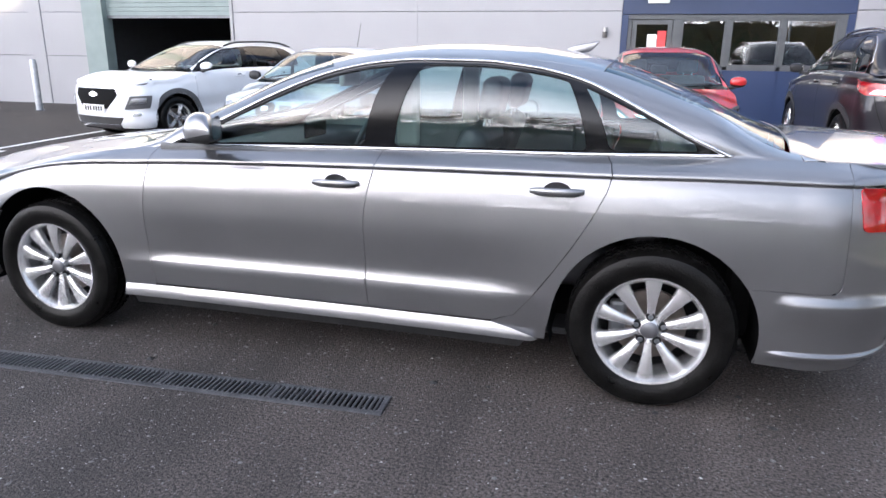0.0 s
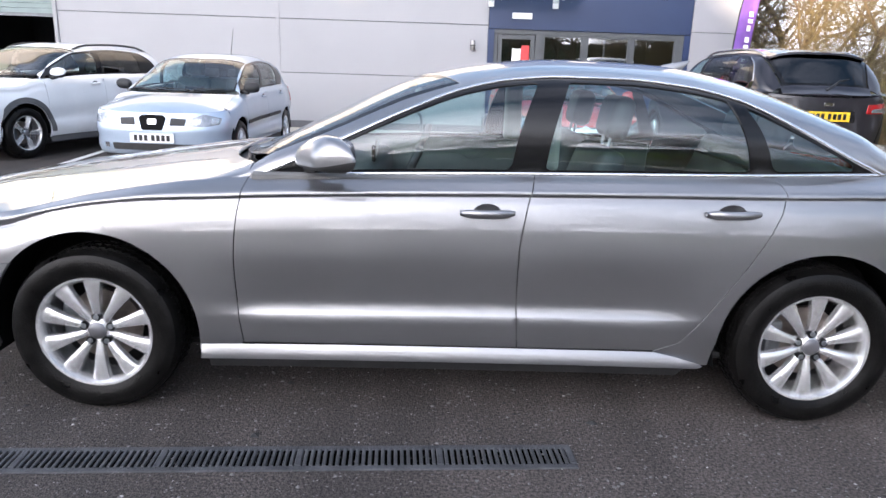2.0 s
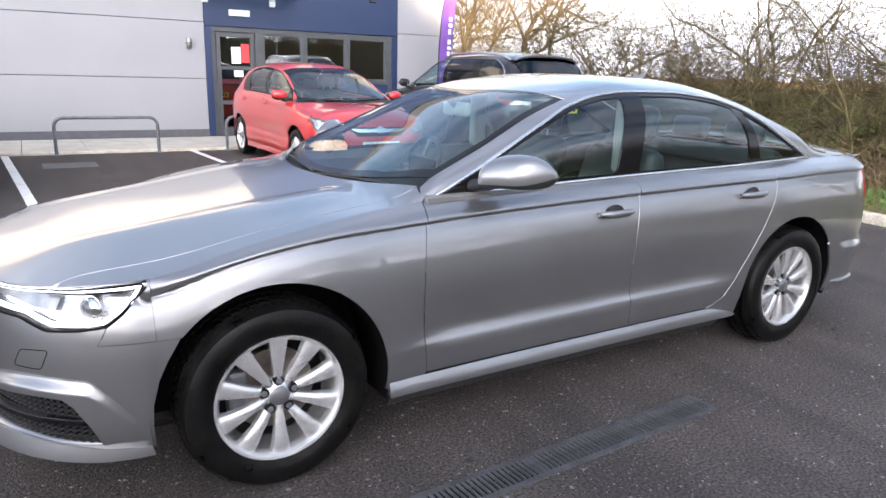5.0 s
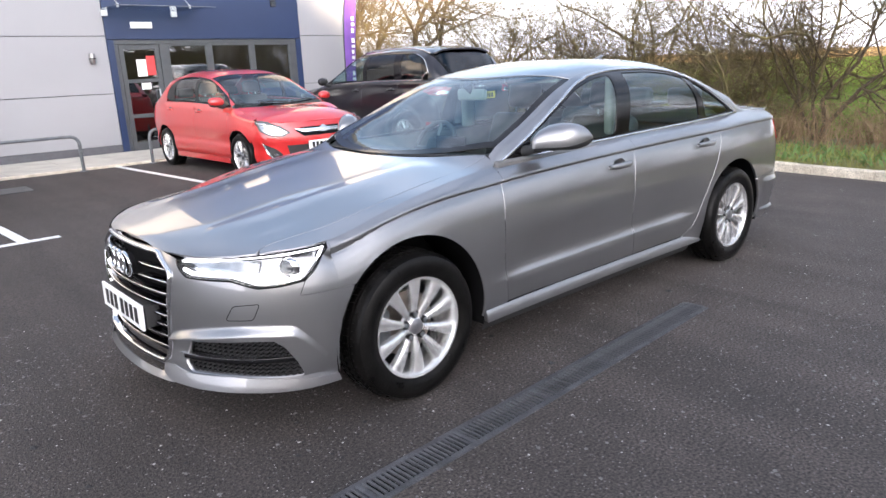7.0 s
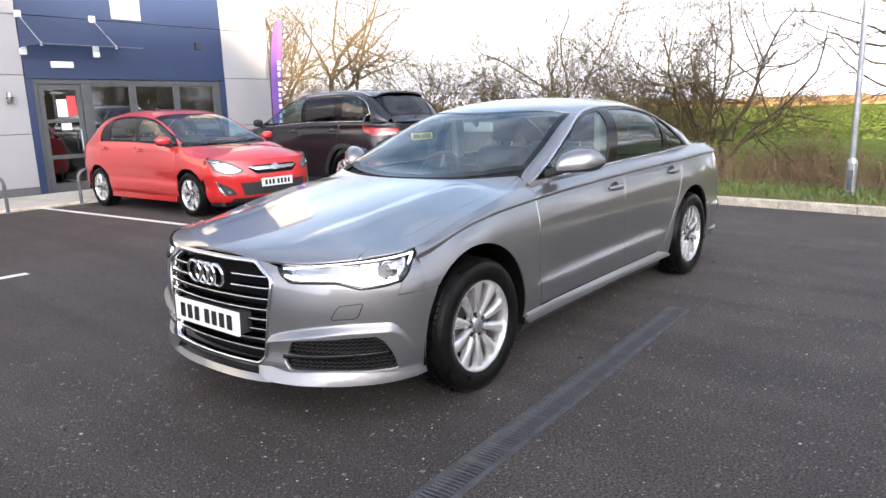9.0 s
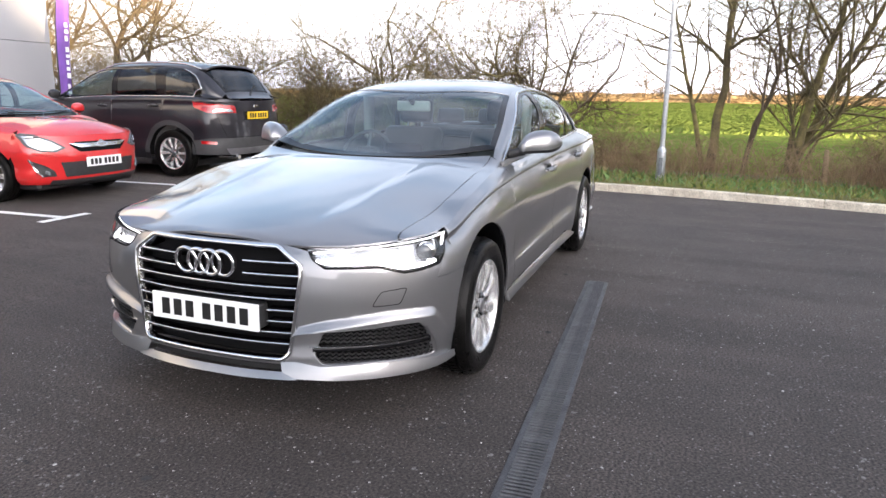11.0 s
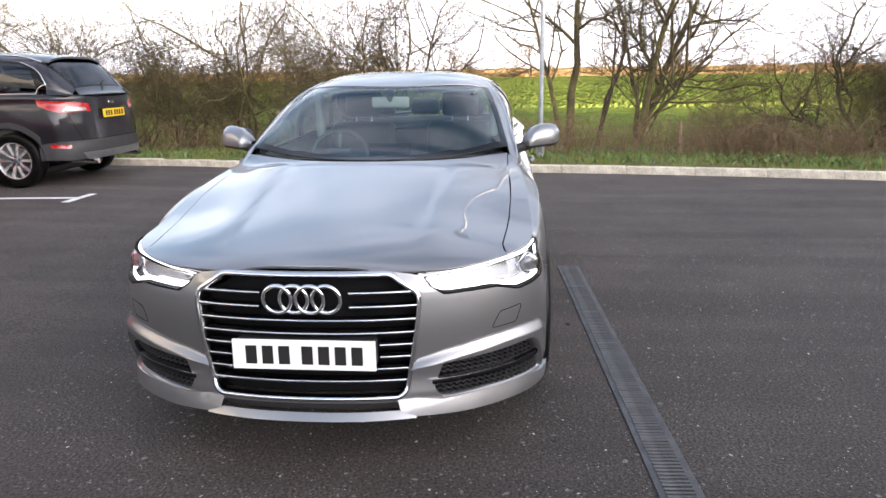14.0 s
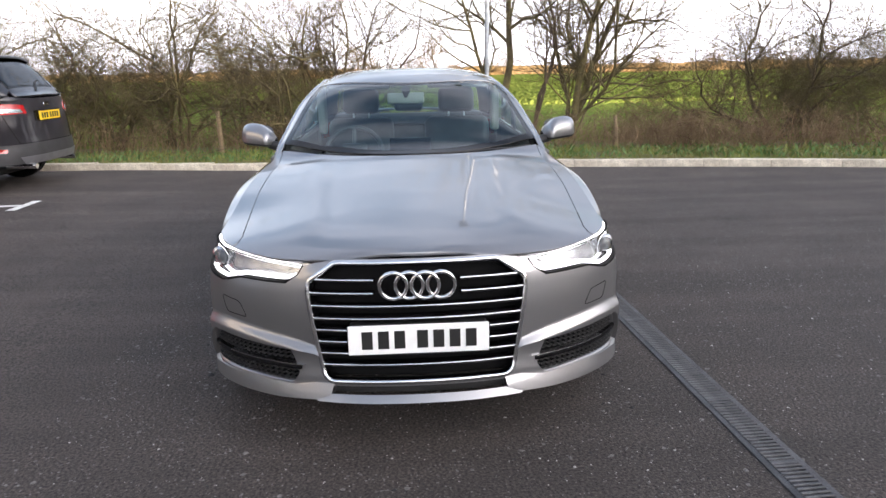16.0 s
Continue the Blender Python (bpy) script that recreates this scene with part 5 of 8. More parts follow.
        sill = [(-1.035, 0.240), (-1.035, 0.296), (-0.5, 0.300), (0.3, 0.300), (0.80, 0.301), (0.89, 0.285), (0.98, 0.262), (1.005, 0.250), (0.98, 0.240)]
        skin("side_sill", sill_fn, sill, paint, car, step=0.03, flange=0.03, **kw)
        # black strip set in for the shade beneath the sill
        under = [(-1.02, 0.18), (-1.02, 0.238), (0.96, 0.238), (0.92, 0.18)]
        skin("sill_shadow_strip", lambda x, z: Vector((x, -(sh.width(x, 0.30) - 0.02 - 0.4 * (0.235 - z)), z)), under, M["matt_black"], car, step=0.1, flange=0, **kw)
        # window surround, panes and bright trim
        fr = [(x, z) for x, z in dlo_top] + dlo_low[1:-1]
        skin("window_frame", fn, fz(fr), M["gloss_black"], car, holes=[fz(rounded(p, 0.03)) for p in (pane_front, pane_rear, pane_quarter)], step=0.04, flange=0.012, lift=-0.004, **kw)
        for p in (pane_front, pane_rear, pane_quarter):
            ob = skin("window_pane", fn, fz(rounded(p, 0.028)), M["pane"], car, step=0.06, flange=0, lift=-0.009, **kw)
            ob.visible_shadow = False
        ribbon("bright_trim", fn, fz(dlo_top + [(1.705, 1.042)] + [(x, z - 0.002) for x, z in dlo_low]), 0.015, 0.006, M["satin"], car, closed=True, label="bright satin aluminium window trim", **kw)
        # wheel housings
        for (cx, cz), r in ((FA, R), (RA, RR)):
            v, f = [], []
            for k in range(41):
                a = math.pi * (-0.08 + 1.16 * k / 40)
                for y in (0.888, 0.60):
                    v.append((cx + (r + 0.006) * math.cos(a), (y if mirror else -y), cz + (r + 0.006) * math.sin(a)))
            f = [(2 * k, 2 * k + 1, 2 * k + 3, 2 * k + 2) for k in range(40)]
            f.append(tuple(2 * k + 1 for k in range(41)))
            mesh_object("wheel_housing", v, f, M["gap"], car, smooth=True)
        for cx, cz in (FA, RA):
            wheel(car, (cx, 0.800 if mirror else -0.800, cz + 0.001), 0.336, 0.226, 0.222, 10, not mirror, dict(w0=0.0150, w1=0.038, bend=1.7), tread=True)
        saloon_mirror(car, mirror, paint)
    # bonnet, roof, screens, boot lid
    hood_side = [(-0.84, 0.722), (-0.95, 0.722), (-1.2, 0.730), (-1.5, 0.734), (-1.7, 0.727), (-1.84, 0.717), (-2.02, 0.700), (-2.07, 0.705)]
    rim_pts = [(x, min(0.735, sh.rim(x) - 0.004)) for x in (-2.10, -2.14, -2.18, -2.22, -2.25, -2.28, -2.305, -2.316)]
    rim_pts = [p for p in rim_pts if p[1] > 0.05]
    left = hood_side + rim_pts
    back = [(-0.84 - 0.215 * (1 - (y / 0.722) ** 2), y) for y in [0.722 - 1.444 * k / 20 for k in range(1, 20)]]
    bonnet = [(x, -y) for x, y in left] + [(-2.324, 0.0)] + left[::-1] + back
    def pressed(x, y):
        """The bonnet with a soft raised fold towards each side."""
        a = abs(y) * (1 - 0.22 * (x + 1.0))
        ends = smoothstep(-2.22, -1.95, x) * (1 - smoothstep(-1.12, -0.98, x))
        return Vector((x, y, sh.lid(x, y) + 0.007 * ends * (smoothstep(0.42, 0.50, a) - smoothstep(0.50, 0.74, a))))

    skin("bonnet", pressed, bonnet, paint, car, step=0.035, flange=0.02)
    base = [(-0.775 - 0.235 * (1 - (y / 0.726) ** 2), y) for y in [0.726 - 1.452 * k / 20 for k in range(21)]]
    head = [(-0.02 - 0.175 * (1 - (y / 0.598) ** 2), -y) for y in [0.598 - 1.196 * k / 20 for k in range(21)]]
    edge = [(-0.5, -0.686), (-0.25, -0.641)]
    ws = base + edge + head + [(x, -y) for x, y in edge[::-1]]
    shrink = [(x + (0.045 if x < -0.4 else -0.03) * (1 if abs(y) < 0.5 else 0.6), y * 0.950) for x, y in ws]
    skin("screen_surround", over, ws, M["gloss_black"], car, holes=[shrink], step=0.05, flange=0.008, lift=-0.003)
    skin("windscreen", over, shrink, M["pane"], car, step=0.06, flange=0, lift=-0.004).visible_shadow = False
    cow = [(-0.85 - 0.225 * (1 - (y / 0.72) ** 2), y) for y in [0.72 - 1.44 * k / 20 for k in range(21)]]
    cow_back = [(-0.76 - 0.225 * (1 - (y / 0.70) ** 2), -y) for y in [0.70 - 1.40 * k / 20 for k in range(21)]]
    skin("cowl_panel", lambda x, y: Vector((x, y, sh.lid(x - 0.03, y) - 0.035)), cow + cow_back, M["matt_black"], car, step=0.05, flange=0)
    for y0, y1, x0, x1 in ((0.52, -0.05, -0.93, -1.01), (-0.12, -0.60, -1.01, -0.89)):
        tube("wiper", [(x0 + (x1 - x0) * t, y0 + (y1 - y0) * t, sh.lid(x0 + (x1 - x0) * t + 0.02, y0 + (y1 - y0) * t) - 0.022) for t in [k / 8 for k in range(9)]], 0.008, M["matt_black"], car, 6)
    roof = [(x, -0.580) for x in [0.08 + 1.02 * k / 12 for k in range(13)]]
    front_edge = [(-0.016 - 0.175 * (1 - (y / 0.598) ** 2), y) for y in [0.598 - 1.196 * k / 20 for k in range(21)]]
    rear_edge = [(1.186 + 0.045 * (1 - (y / 0.575) ** 2), y) for y in [-0.575 + 1.15 * k / 16 for k in range(17)]]
    skin("roof", over, front_edge + roof + rear_edge + [(x, -y) for x, y in roof[::-1]], paint, car, step=0.05, flange=0.01)
    r_base = [(1.90 + 0.06 * (1 - (y / 0.67) ** 2), y) for y in [0.67 - 1.34 * k / 16 for k in range(17)]]
    r_side = [(1.8, -0.659), (1.6, -0.631), (1.4, -0.600)]
    r_head = [(1.19 + 0.045 * (1 - (y / 0.573) ** 2), y) for y in [-0.573 + 1.146 * k / 16 for k in range(17)]]
    rw = r_base + r_side + r_head + [(x, -y) for x, y in r_side[::-1]]
    skin("rear_screen", over, rw, M["pane"], car, step=0.06, flange=0.006, lift=-0.003).visible_shadow = False
    lid_poly = [(1.918 + 0.054 * (1 - (y / 0.688) ** 2), y) for y in (0.688, 0.6, 0.45, 0.25, 0, -0.25, -0.45, -0.6, -0.688)] + [(1.957, -0.700), (1.985, -0.718)] + [(2.03, -0.742), (2.2, -0.74), (2.34, -0.70), (2.42, -0.55), (2.455, -0.3), (2.46, 0), (2.455, 0.3), (2.42, 0.55), (2.34, 0.70), (2.2, 0.74), (2.03, 0.742), (1.985, 0.718), (1.957, 0.700)]
    skin("boot_lid", over, lid_poly, paint, car, step=0.05, flange=0.015)
    fin = part("aerial_fin", box_bm((-0.07, -0.012, 0), (0.07, 0.012, 0.055), 0.011, 3), paint, car, smooth=True)
    for q in fin.data.vertices:
        q.co.x += 0.05 * (q.co.z / 0.055)
        q.co.y *= 1 - 0.6 * q.co.z / 0.055
        q.co.z *= 0.35 + 0.65 * max(0, (q.co.x + 0.07) / 0.19)
    fin.matrix_basis = pose(1.02, 0, sh.top(1.02) - 0.006)

    # ---- front bumper, grille and lamps ----
    grille = [(-0.325, 0.760), (0.325, 0.760), (0.418, 0.692), (0.416, 0.655), (0.364, 0.328), (0.338, 0.306), (-0.338, 0.306), (-0.364, 0.328), (-0.416, 0.655), (-0.418, 0.692)]

    def lamp_outline(grow=0.0):
        top = [(0.452 - grow, 0.744 + grow), (0.62, 0.757 + grow), (0.80, 0.772 + grow), (S_END - 0.022 + grow, 0.788 + grow)]
        low = [(S_END - 0.020 + grow, 0.768), (1.062 + grow, 0.705), (1.014 + grow, 0.671 - grow), (0.93, 0.660 - grow), (0.83, 0.655 - grow), (0.73, 0.683 - grow), (0.515 - grow, 0.682 - grow), (0.468 - grow, 0.712)]
        return top + low

    lamp = rounded(lamp_outline(-0.003), 0.012)
    intake = [(0.50, 0.425), (0.70, 0.440), (0.885, 0.446), (0.918, 0.42), (0.948, 0.375), (0.992, 0.286), (0.90, 0.289), (0.70, 0.297), (0.50, 0.288), (0.462, 0.335)]

    def out_dir(p):
        return Vector((p.x + 1.45, p.y * 0.75, 0)).normalized()

    low_chain = lamp_outline(0.004)[::-1]          # from the inner low corner outward
    face_half = [(0.449, 0.7465)] + low_chain[:6] + [(0.991, 0.614), (S_END + 0.070, 0.611), (S_END + 0.027, 0.54), (S_END - 0.001, 0.48), (S_END - 0.022, 0.40), (S_END - 0.026, 0.33), (S_END - 0.02, 0.25), (0.70, 0.252), (0.40, 0.264), (0.345, 0.300)]
    grille_half = [(0.372, 0.326), (0.424, 0.655), (0.426, 0.692)]
    for mirror in (False, True):
        skin("front_bumper", front, face_half + grille_half, paint, car, holes=[rounded(intake, 0.02)], step=0.03, flange=0.03, mirror=mirror)
        ridge_line = spline([(0.36, 0.425), (0.39, 0.445), (0.535, 0.482), (0.81, 0.512), (0.95, 0.506), (1.0, 0.468), (1.09, 0.365)])
        blade = [(0.375, 0.408), (0.516, 0.431), (0.70, 0.445), (0.885, 0.451), (0.922, 0.425), (0.953, 0.377), (0.998, 0.286), (1.05, 0.290), (1.085, 0.362), (0.998, 0.466), (0.95, 0.504), (0.81, 0.511), (0.535, 0.481), (0.40, 0.446)]
        fold = lambda s, w: front(s, ridge_line(s) - w) + out_dir(front(s, ridge_line(s) - w)) * (0.002 + 0.022 * smoothstep(0.0, 1.0, w / 0.045) * (1 - 0.9 * smoothstep(0.93, 1.06, s)))
        skin("bumper_blade", fold, [(s, ridge_line(s) - z) for s, z in blade], paint, car, step=0.02, flange=0.035, mirror=mirror, rows=(0.011, 0.022, 0.033, 0.045))
        lip = [(0.340, 0.258), (0.330, 0.298), (0.40, 0.300), (0.495, 0.285), (0.70, 0.294), (0.90, 0.285), (1.0, 0.272), (S_END - 0.024, 0.262), (S_END - 0.010, 0.232), (1.0, 0.232), (0.8, 0.235), (0.55, 0.232), (0.40, 0.236)]
        skin("front_lip", lambda s, z: front(s, z) + out_dir(front(s, z)) * (0.002 + 0.030 * max(0.0, (0.305 - z) / 0.07) ** 1.1), lip, paint, car, step=0.02, flange=0.04, mirror=mirror)
        skin("intake_mesh", front, [(s * 1.0, z) for s, z in rounded([(0.45, 0.275), (0.45, 0.44), (0.92, 0.455), (1.0, 0.275)], 0.01)], M["gap"], car, step=0.05, flange=0, lift=-0.05, mirror=mirror)
        for row in range(9):
            z = 0.292 + row * 0.0165
            if 0.345 < z < 0.372:
                continue
            pts = [(0.47 + 0.50 * k / 38, z + (0.004 if k % 2 else -0.004)) for k in range(39)]
            ribbon("mesh_bar", lambda s, q: front(s, q) + Vector((0.035, 0, 0)), pts, 0.005, 0.008, M["matt_black"], car, mirror=mirror, step=0.02)
        ribbon("intake_blade", front, [(0.455, 0.352), (0.60, 0.356), (0.80, 0.362), (0.948, 0.364)], 0.020, 0.004, M["gloss_black"], car, mirror=mirror, sink=0.03)
        ribbon("intake_trim", front, [(0.44, 0.362), (0.60, 0.3665), (0.80, 0.3715)], 0.004, 0.008, M["satin"], car, mirror=mirror, sink=0.02)
        ribbon("washer_flap", front, rounded([(0.69, 0.527), (0.728, 0.586), (0.838, 0.596), (0.806, 0.531)], 0.015), 0.003, 0.0006, M["gap"], car, mirror=mirror, closed=True)
        # headlamp
        hl = skin("headlamp", front, lamp, M["lens"], car, step=0.03, flange=0, lift=0.003, mirror=mirror, label="clear headlamp with white running-light strip, lit")
        hl.visible_shadow = False
        inset = lambda s, z: front(s, z) + Vector((0.045, 0.03 * (1 if s > 0 else -1), 0))
        skin("lamp_bowl", inset, rounded(lamp_outline(0.004), 0.01), M["lamp_bowl"], hl, step=0.03, flange=0, mirror=mirror)
        skin("lamp_wall", front, rounded(lamp_outline(0.002), 0.012), M["gap"], hl, holes=[rounded(lamp_outline(-0.0025), 0.010)], step=0.03, flange=0.05, lift=0.002, mirror=mirror)
        mid = lambda s, z: front(s, z) + Vector((0.020, 0.012, 0))
        strip_top = [(0.475, 0.737), (0.62, 0.749), (0.80, 0.764), (S_END - 0.05, 0.779), (1.075, 0.73)]
        strip_low = [(0.482, 0.706), (0.53, 0.694), (0.725, 0.695), (0.83, 0.668), (0.93, 0.672), (0.995, 0.680)]
        ribbon("light_strip", mid, strip_top, 0.012, 0.006, M["lamp_white"], hl, mirror=mirror)
        ribbon("light_strip", mid, strip_low, 0.014, 0.006, M["lamp_white"], hl, mirror=mirror)
        c = front(S_END - 0.212, 0.718)
        for rr, dep, mm in ((0.046, 0.0, "chrome"), (0.036, -0.012, "projector")):
            bm = bmesh.new()
            bmesh.ops.create_uvsphere(bm, u_segments=24, v_segments=12, radius=rr, matrix=Matrix.Diagonal((0.5, 1, 0.9, 1)))
            ob = part("projector" if mm == "projector" else "projector_bezel", bm, M[mm], hl, smooth=True)
            ob.matrix_basis = pose(c.x + 0.035 + dep, (c.y + 0.012) * (-1 if mirror else 1), c.z, 0, 0, 25 * (1 if not mirror else -1))
        blk = [(0.52, 0.728), (0.72, 0.742), (0.84, 0.745), (0.82, 0.70), (0.74, 0.703), (0.66, 0.714), (0.54, 0.714)]
        skin("lamp_mask", lambda s, z: front(s, z) + Vector((0.036, 0.02, 0)), blk, M["lamp_dark"], hl, step=0.03, flange=0, mirror=mirror)
    # bridge above the grille and chin below it
    skin("grille_back", front, grille, M["gap"], car, step=0.05, flange=0, lift=-0.07)
    ribbon("grille_frame", lambda s, z: front(s, z) + Vector((-0.002, 0, 0)), rounded(grille, 0.018), 0.018, 0.010, M["chrome"], car, closed=True, label="chrome grille surround", sink=0.03)
    for z, cut in ((0.694, 0.165), (0.645, 0.165), (0.597, 0), (0.549, 0), (0.503, 0.268), (0.457, 0.268), (0.411, 0), (0.365, 0)):
        half_w = 0.408 if z > 0.69 else 0.416 - (0.660 - z) / 0.33 * 0.054
        half_w -= 0.008
        spans = [(-half_w, half_w)] if not cut else [(-half_w, -cut), (cut, half_w)]
        for a, b in spans:
            ribbon("grille_bar", lambda s, q: front(s, q) + Vector((0.006, 0, 0)), [(a, z), ((a + b) / 2, z), (b, z)], 0.013, 0.006, M["gloss_black"], car, sink=0.05)
            ribbon("bar_trim", lambda s, q: front(s, q) + Vector((0.001, 0, 0)), [(a, z + 0.004), ((a + b) / 2, z + 0.004), (b, z + 0.004)], 0.0075, 0.004, M["chrome"], car, sink=0.004)
    for k in range(4):
        y = (k - 1.5) * 0.0585
        pts = [(0, 0.0505 * math.cos(6.28318 * j / 32), 0.0505 * math.sin(6.28318 * j / 32)) for j in range(32)]
        v, f = tube_data(pts + [pts[0]], [0.0078] * 33, 8, False)
        ob = mesh_object("badge_ring", v, f, M["chrome"], car, smooth=True)
        ob.matrix_basis = pose(front(abs(y), 0.684).x - 0.022 - 0.002 * (k % 2), y, 0.684, 0, -4, 0)
        v, f = lathe([(0.0495, -0.02), (0.0505, 0.004)], 32)
        bk = mesh_object("badge_back", v, f, M["gap"], car)
        bk.matrix_basis = pose(front(abs(y), 0.684).x - 0.018, y, 0.684, 0, 0, 90)
    plate(car, (front(0, 0.5).x - 0.026, 0.0, 0.483), 0, "plate_white", tilt=1.5)
    part("plate_holder", box_bm((-2.395, -0.255, 0.432), (-2.33, 0.255, 0.532), 0.006), M["matt_black"], car)
    skin("chin", front, [(-0.33, 0.286), (0.33, 0.286), (0.335, 0.300), (-0.335, 0.300)], paint, car, step=0.03, flange=0.02)
    skin("lower_grille", front, [(-0.37, 0.235), (0.37, 0.235), (0.345, 0.290), (-0.345, 0.290)], M["matt_black"], car, step=0.04, flange=0, lift=-0.035)
    skin("splitter", lambda s, z: front(s, z) + Vector((-0.034 + 0.75 * (z - 0.230), 0, 0)), [(-0.41, 0.230), (-0.20, 0.227), (0.20, 0.227), (0.41, 0.230), (0.40, 0.258), (0.20, 0.256), (-0.20, 0.256), (-0.40, 0.258)], paint, car, step=0.03, flange=0.014)
    # top edge between grille frame and bonnet
    skin("nose_panel", front, [(-0.449, 0.7465)] + [(-0.427, 0.694), (-0.331, 0.7675), (0.331, 0.7675), (0.427, 0.694), (0.449, 0.7465)] + [(s, 0.757) for s in (0.40,)] + [(0.30, 0.772), (-0.30, 0.772), (-0.40, 0.757)], paint, car, step=0.03, flange=0.006)

    # ---- rear ----
    SR = sh.lengths["rear"][-1]
    edge_top = [(t, sh.shoulder(rear(abs(t), 0.8).x) - 0.004) for t in [-SR + 0.173 + (2 * SR - 0.346) * k / 28 for k in range(29)]]
    arch_edge = [(SR + 1.95 - RA[0] - math.sqrt(RR ** 2 - (z - RA[1]) ** 2) - 0.002, z) for z in (0.5535, 0.52, 0.48, 0.44, 0.40, 0.36, 0.32, 0.28, 0.245)]
    rear_face = [(-t, z) for t, z in arch_edge[::-1]] + [(-SR - 0.0, 0.5535), (-SR + 0.155, 0.5555), (-SR + 0.168, 0.575), (-SR + 0.173, 0.60)] + edge_top + \
                [(SR - 0.173, 0.60), (SR - 0.168, 0.575), (SR - 0.155, 0.5555), (SR, 0.5535)] + arch_edge + [(SR - 0.1, 0.232), (0.6, 0.24), (-0.6, 0.24), (-SR + 0.1, 0.232)]
    tail_rim = [(x, sh.rim(x) - 0.003) for x in (2.47, 2.44, 2.40, 2.34, 2.26, 2.16, 2.06, 2.0, 1.957)]
    for mirror in (False, True):
        skin("rear_wing_top", lambda x, y: Vector((x, -y, sh.lid(x, y))), [(1.957, 0.704), (1.975, 0.718), (2.03, 0.746), (2.2, 0.744), (2.34, 0.704), (2.42, 0.554), (2.456, 0.3)] + tail_rim, paint, car, step=0.04, flange=0.006, mirror=mirror)
    lampR = [(SR - 0.20, 0.955), (SR - 0.22, 0.80), (0.45, 0.80), (0.45, 0.945)]

    def crease(s, z):
        p = rear(s, z)
        a = 0.017 * (smoothstep(0.40, 0.505, z) - smoothstep(0.507, 0.5535, z)) + 0.020 * (smoothstep(0.316, 0.300, z) - smoothstep(0.298, 0.262, z))
        a *= 1 - smoothstep(SR - 0.02, SR + 0.07, abs(s))
        return p + Vector((0.3 * a, -a if s > 0 else a, 0))

    skin("rear_bumper", crease, rear_face, paint, car, holes=[rounded(lampR, 0.02), rounded([(-s, z) for s, z in lampR], 0.02)], step=0.045, flange=0.015, rows=(0.262, 0.28, 0.298, 0.308, 0.316, 0.44, 0.48, 0.505, 0.52, 0.535, 0.60, 0.949, 0.955, 0.968, 0.973, 1.003))
    for mirror in (False, True):
        skin("tail_lamp", rear, rounded(lampR, 0.022), M["red_lens"], car, step=0.04, flange=0.02, lift=0.004, mirror=mirror, label="red tail lamp")
    plate(car, (2.545, 0, 0.78), 180, "plate_yellow")
    # underside and cabin
    part("underbody", box_bm((-1.95, -0.62, 0.17), (2.3, 0.62, 0.24), 0.03), M["matt_black"], car)
    part("engine_block", box_bm((-2.2, -0.55, 0.24), (-1.05, 0.55, 0.66), 0.03), M["gap"], car)
    part("boot_floor", box_bm((1.75, -0.62, 0.24), (2.35, 0.62, 0.70), 0.03), M["gap"], car)
    part("rear_shelf", box_bm((1.45, -0.62, 0.96), (1.95, 0.62, 0.985), 0.01), M["matt_black"], car)
    for s in (-1, 1):
        part("door_lining", box_bm((-0.84, min(s * 0.76, s * 0.80), 0.30), (0.98, max(s * 0.76, s * 0.80), 0.985), 0.01), M["door_card"], car)
        part("door_lining", box_bm((0.982, min(s * 0.76, s * 0.80), 0.76), (1.22, max(s * 0.76, s * 0.80), 0.985), 0.01), M["door_card"], car)
        for x0, x1, z0, z1 in ((0.30, 0.40, 1.0, 1.34),):
            part("pillar_lining", box_bm((x0, min(s * 0.60, s * 0.66), z0), (x1, max(s * 0.60, s * 0.66), z1), 0.02, 2), M["trim_beige"], car)
    skin("headlining", lambda x, y: Vector((x, y, sh.lid(x, y) - 0.03)), [(0.02, -0.5), (1.1, -0.5), (1.1, 0.5), (0.02, 0.5)], M["trim_beige"], car, step=0.1, flange=0)
    interior(car, sh, -0.66, 0.26, 0.20, 1.12, M["seat_leather"])
    m = part("rear_view_mirror", box_bm((-0.015, -0.12, -0.035), (0.02, 0.12, 0.035), 0.014, 3), M["trim_beige"], car, smooth=True)
    m.matrix_basis = pose(-0.20, 0.02, 1.265)
    for s in (-1, 1):
        part("sun_visor", box_bm((-0.06, s * 0.33 - 0.2, 0.0), (0.12, s * 0.33 + 0.2, 0.018), 0.008, 2), M["trim_beige"], car, smooth=True).matrix_basis = pose(0.0, 0, 1.335, 0, -14, 0)
    tube("mirror_stem", [(-0.24, 0.02, 1.325), (-0.20, 0.02, 1.27)], [0.03, 0.012], M["matt_black"], car, 8)
    return car, sh


saloon_car, saloon_shape = saloon()

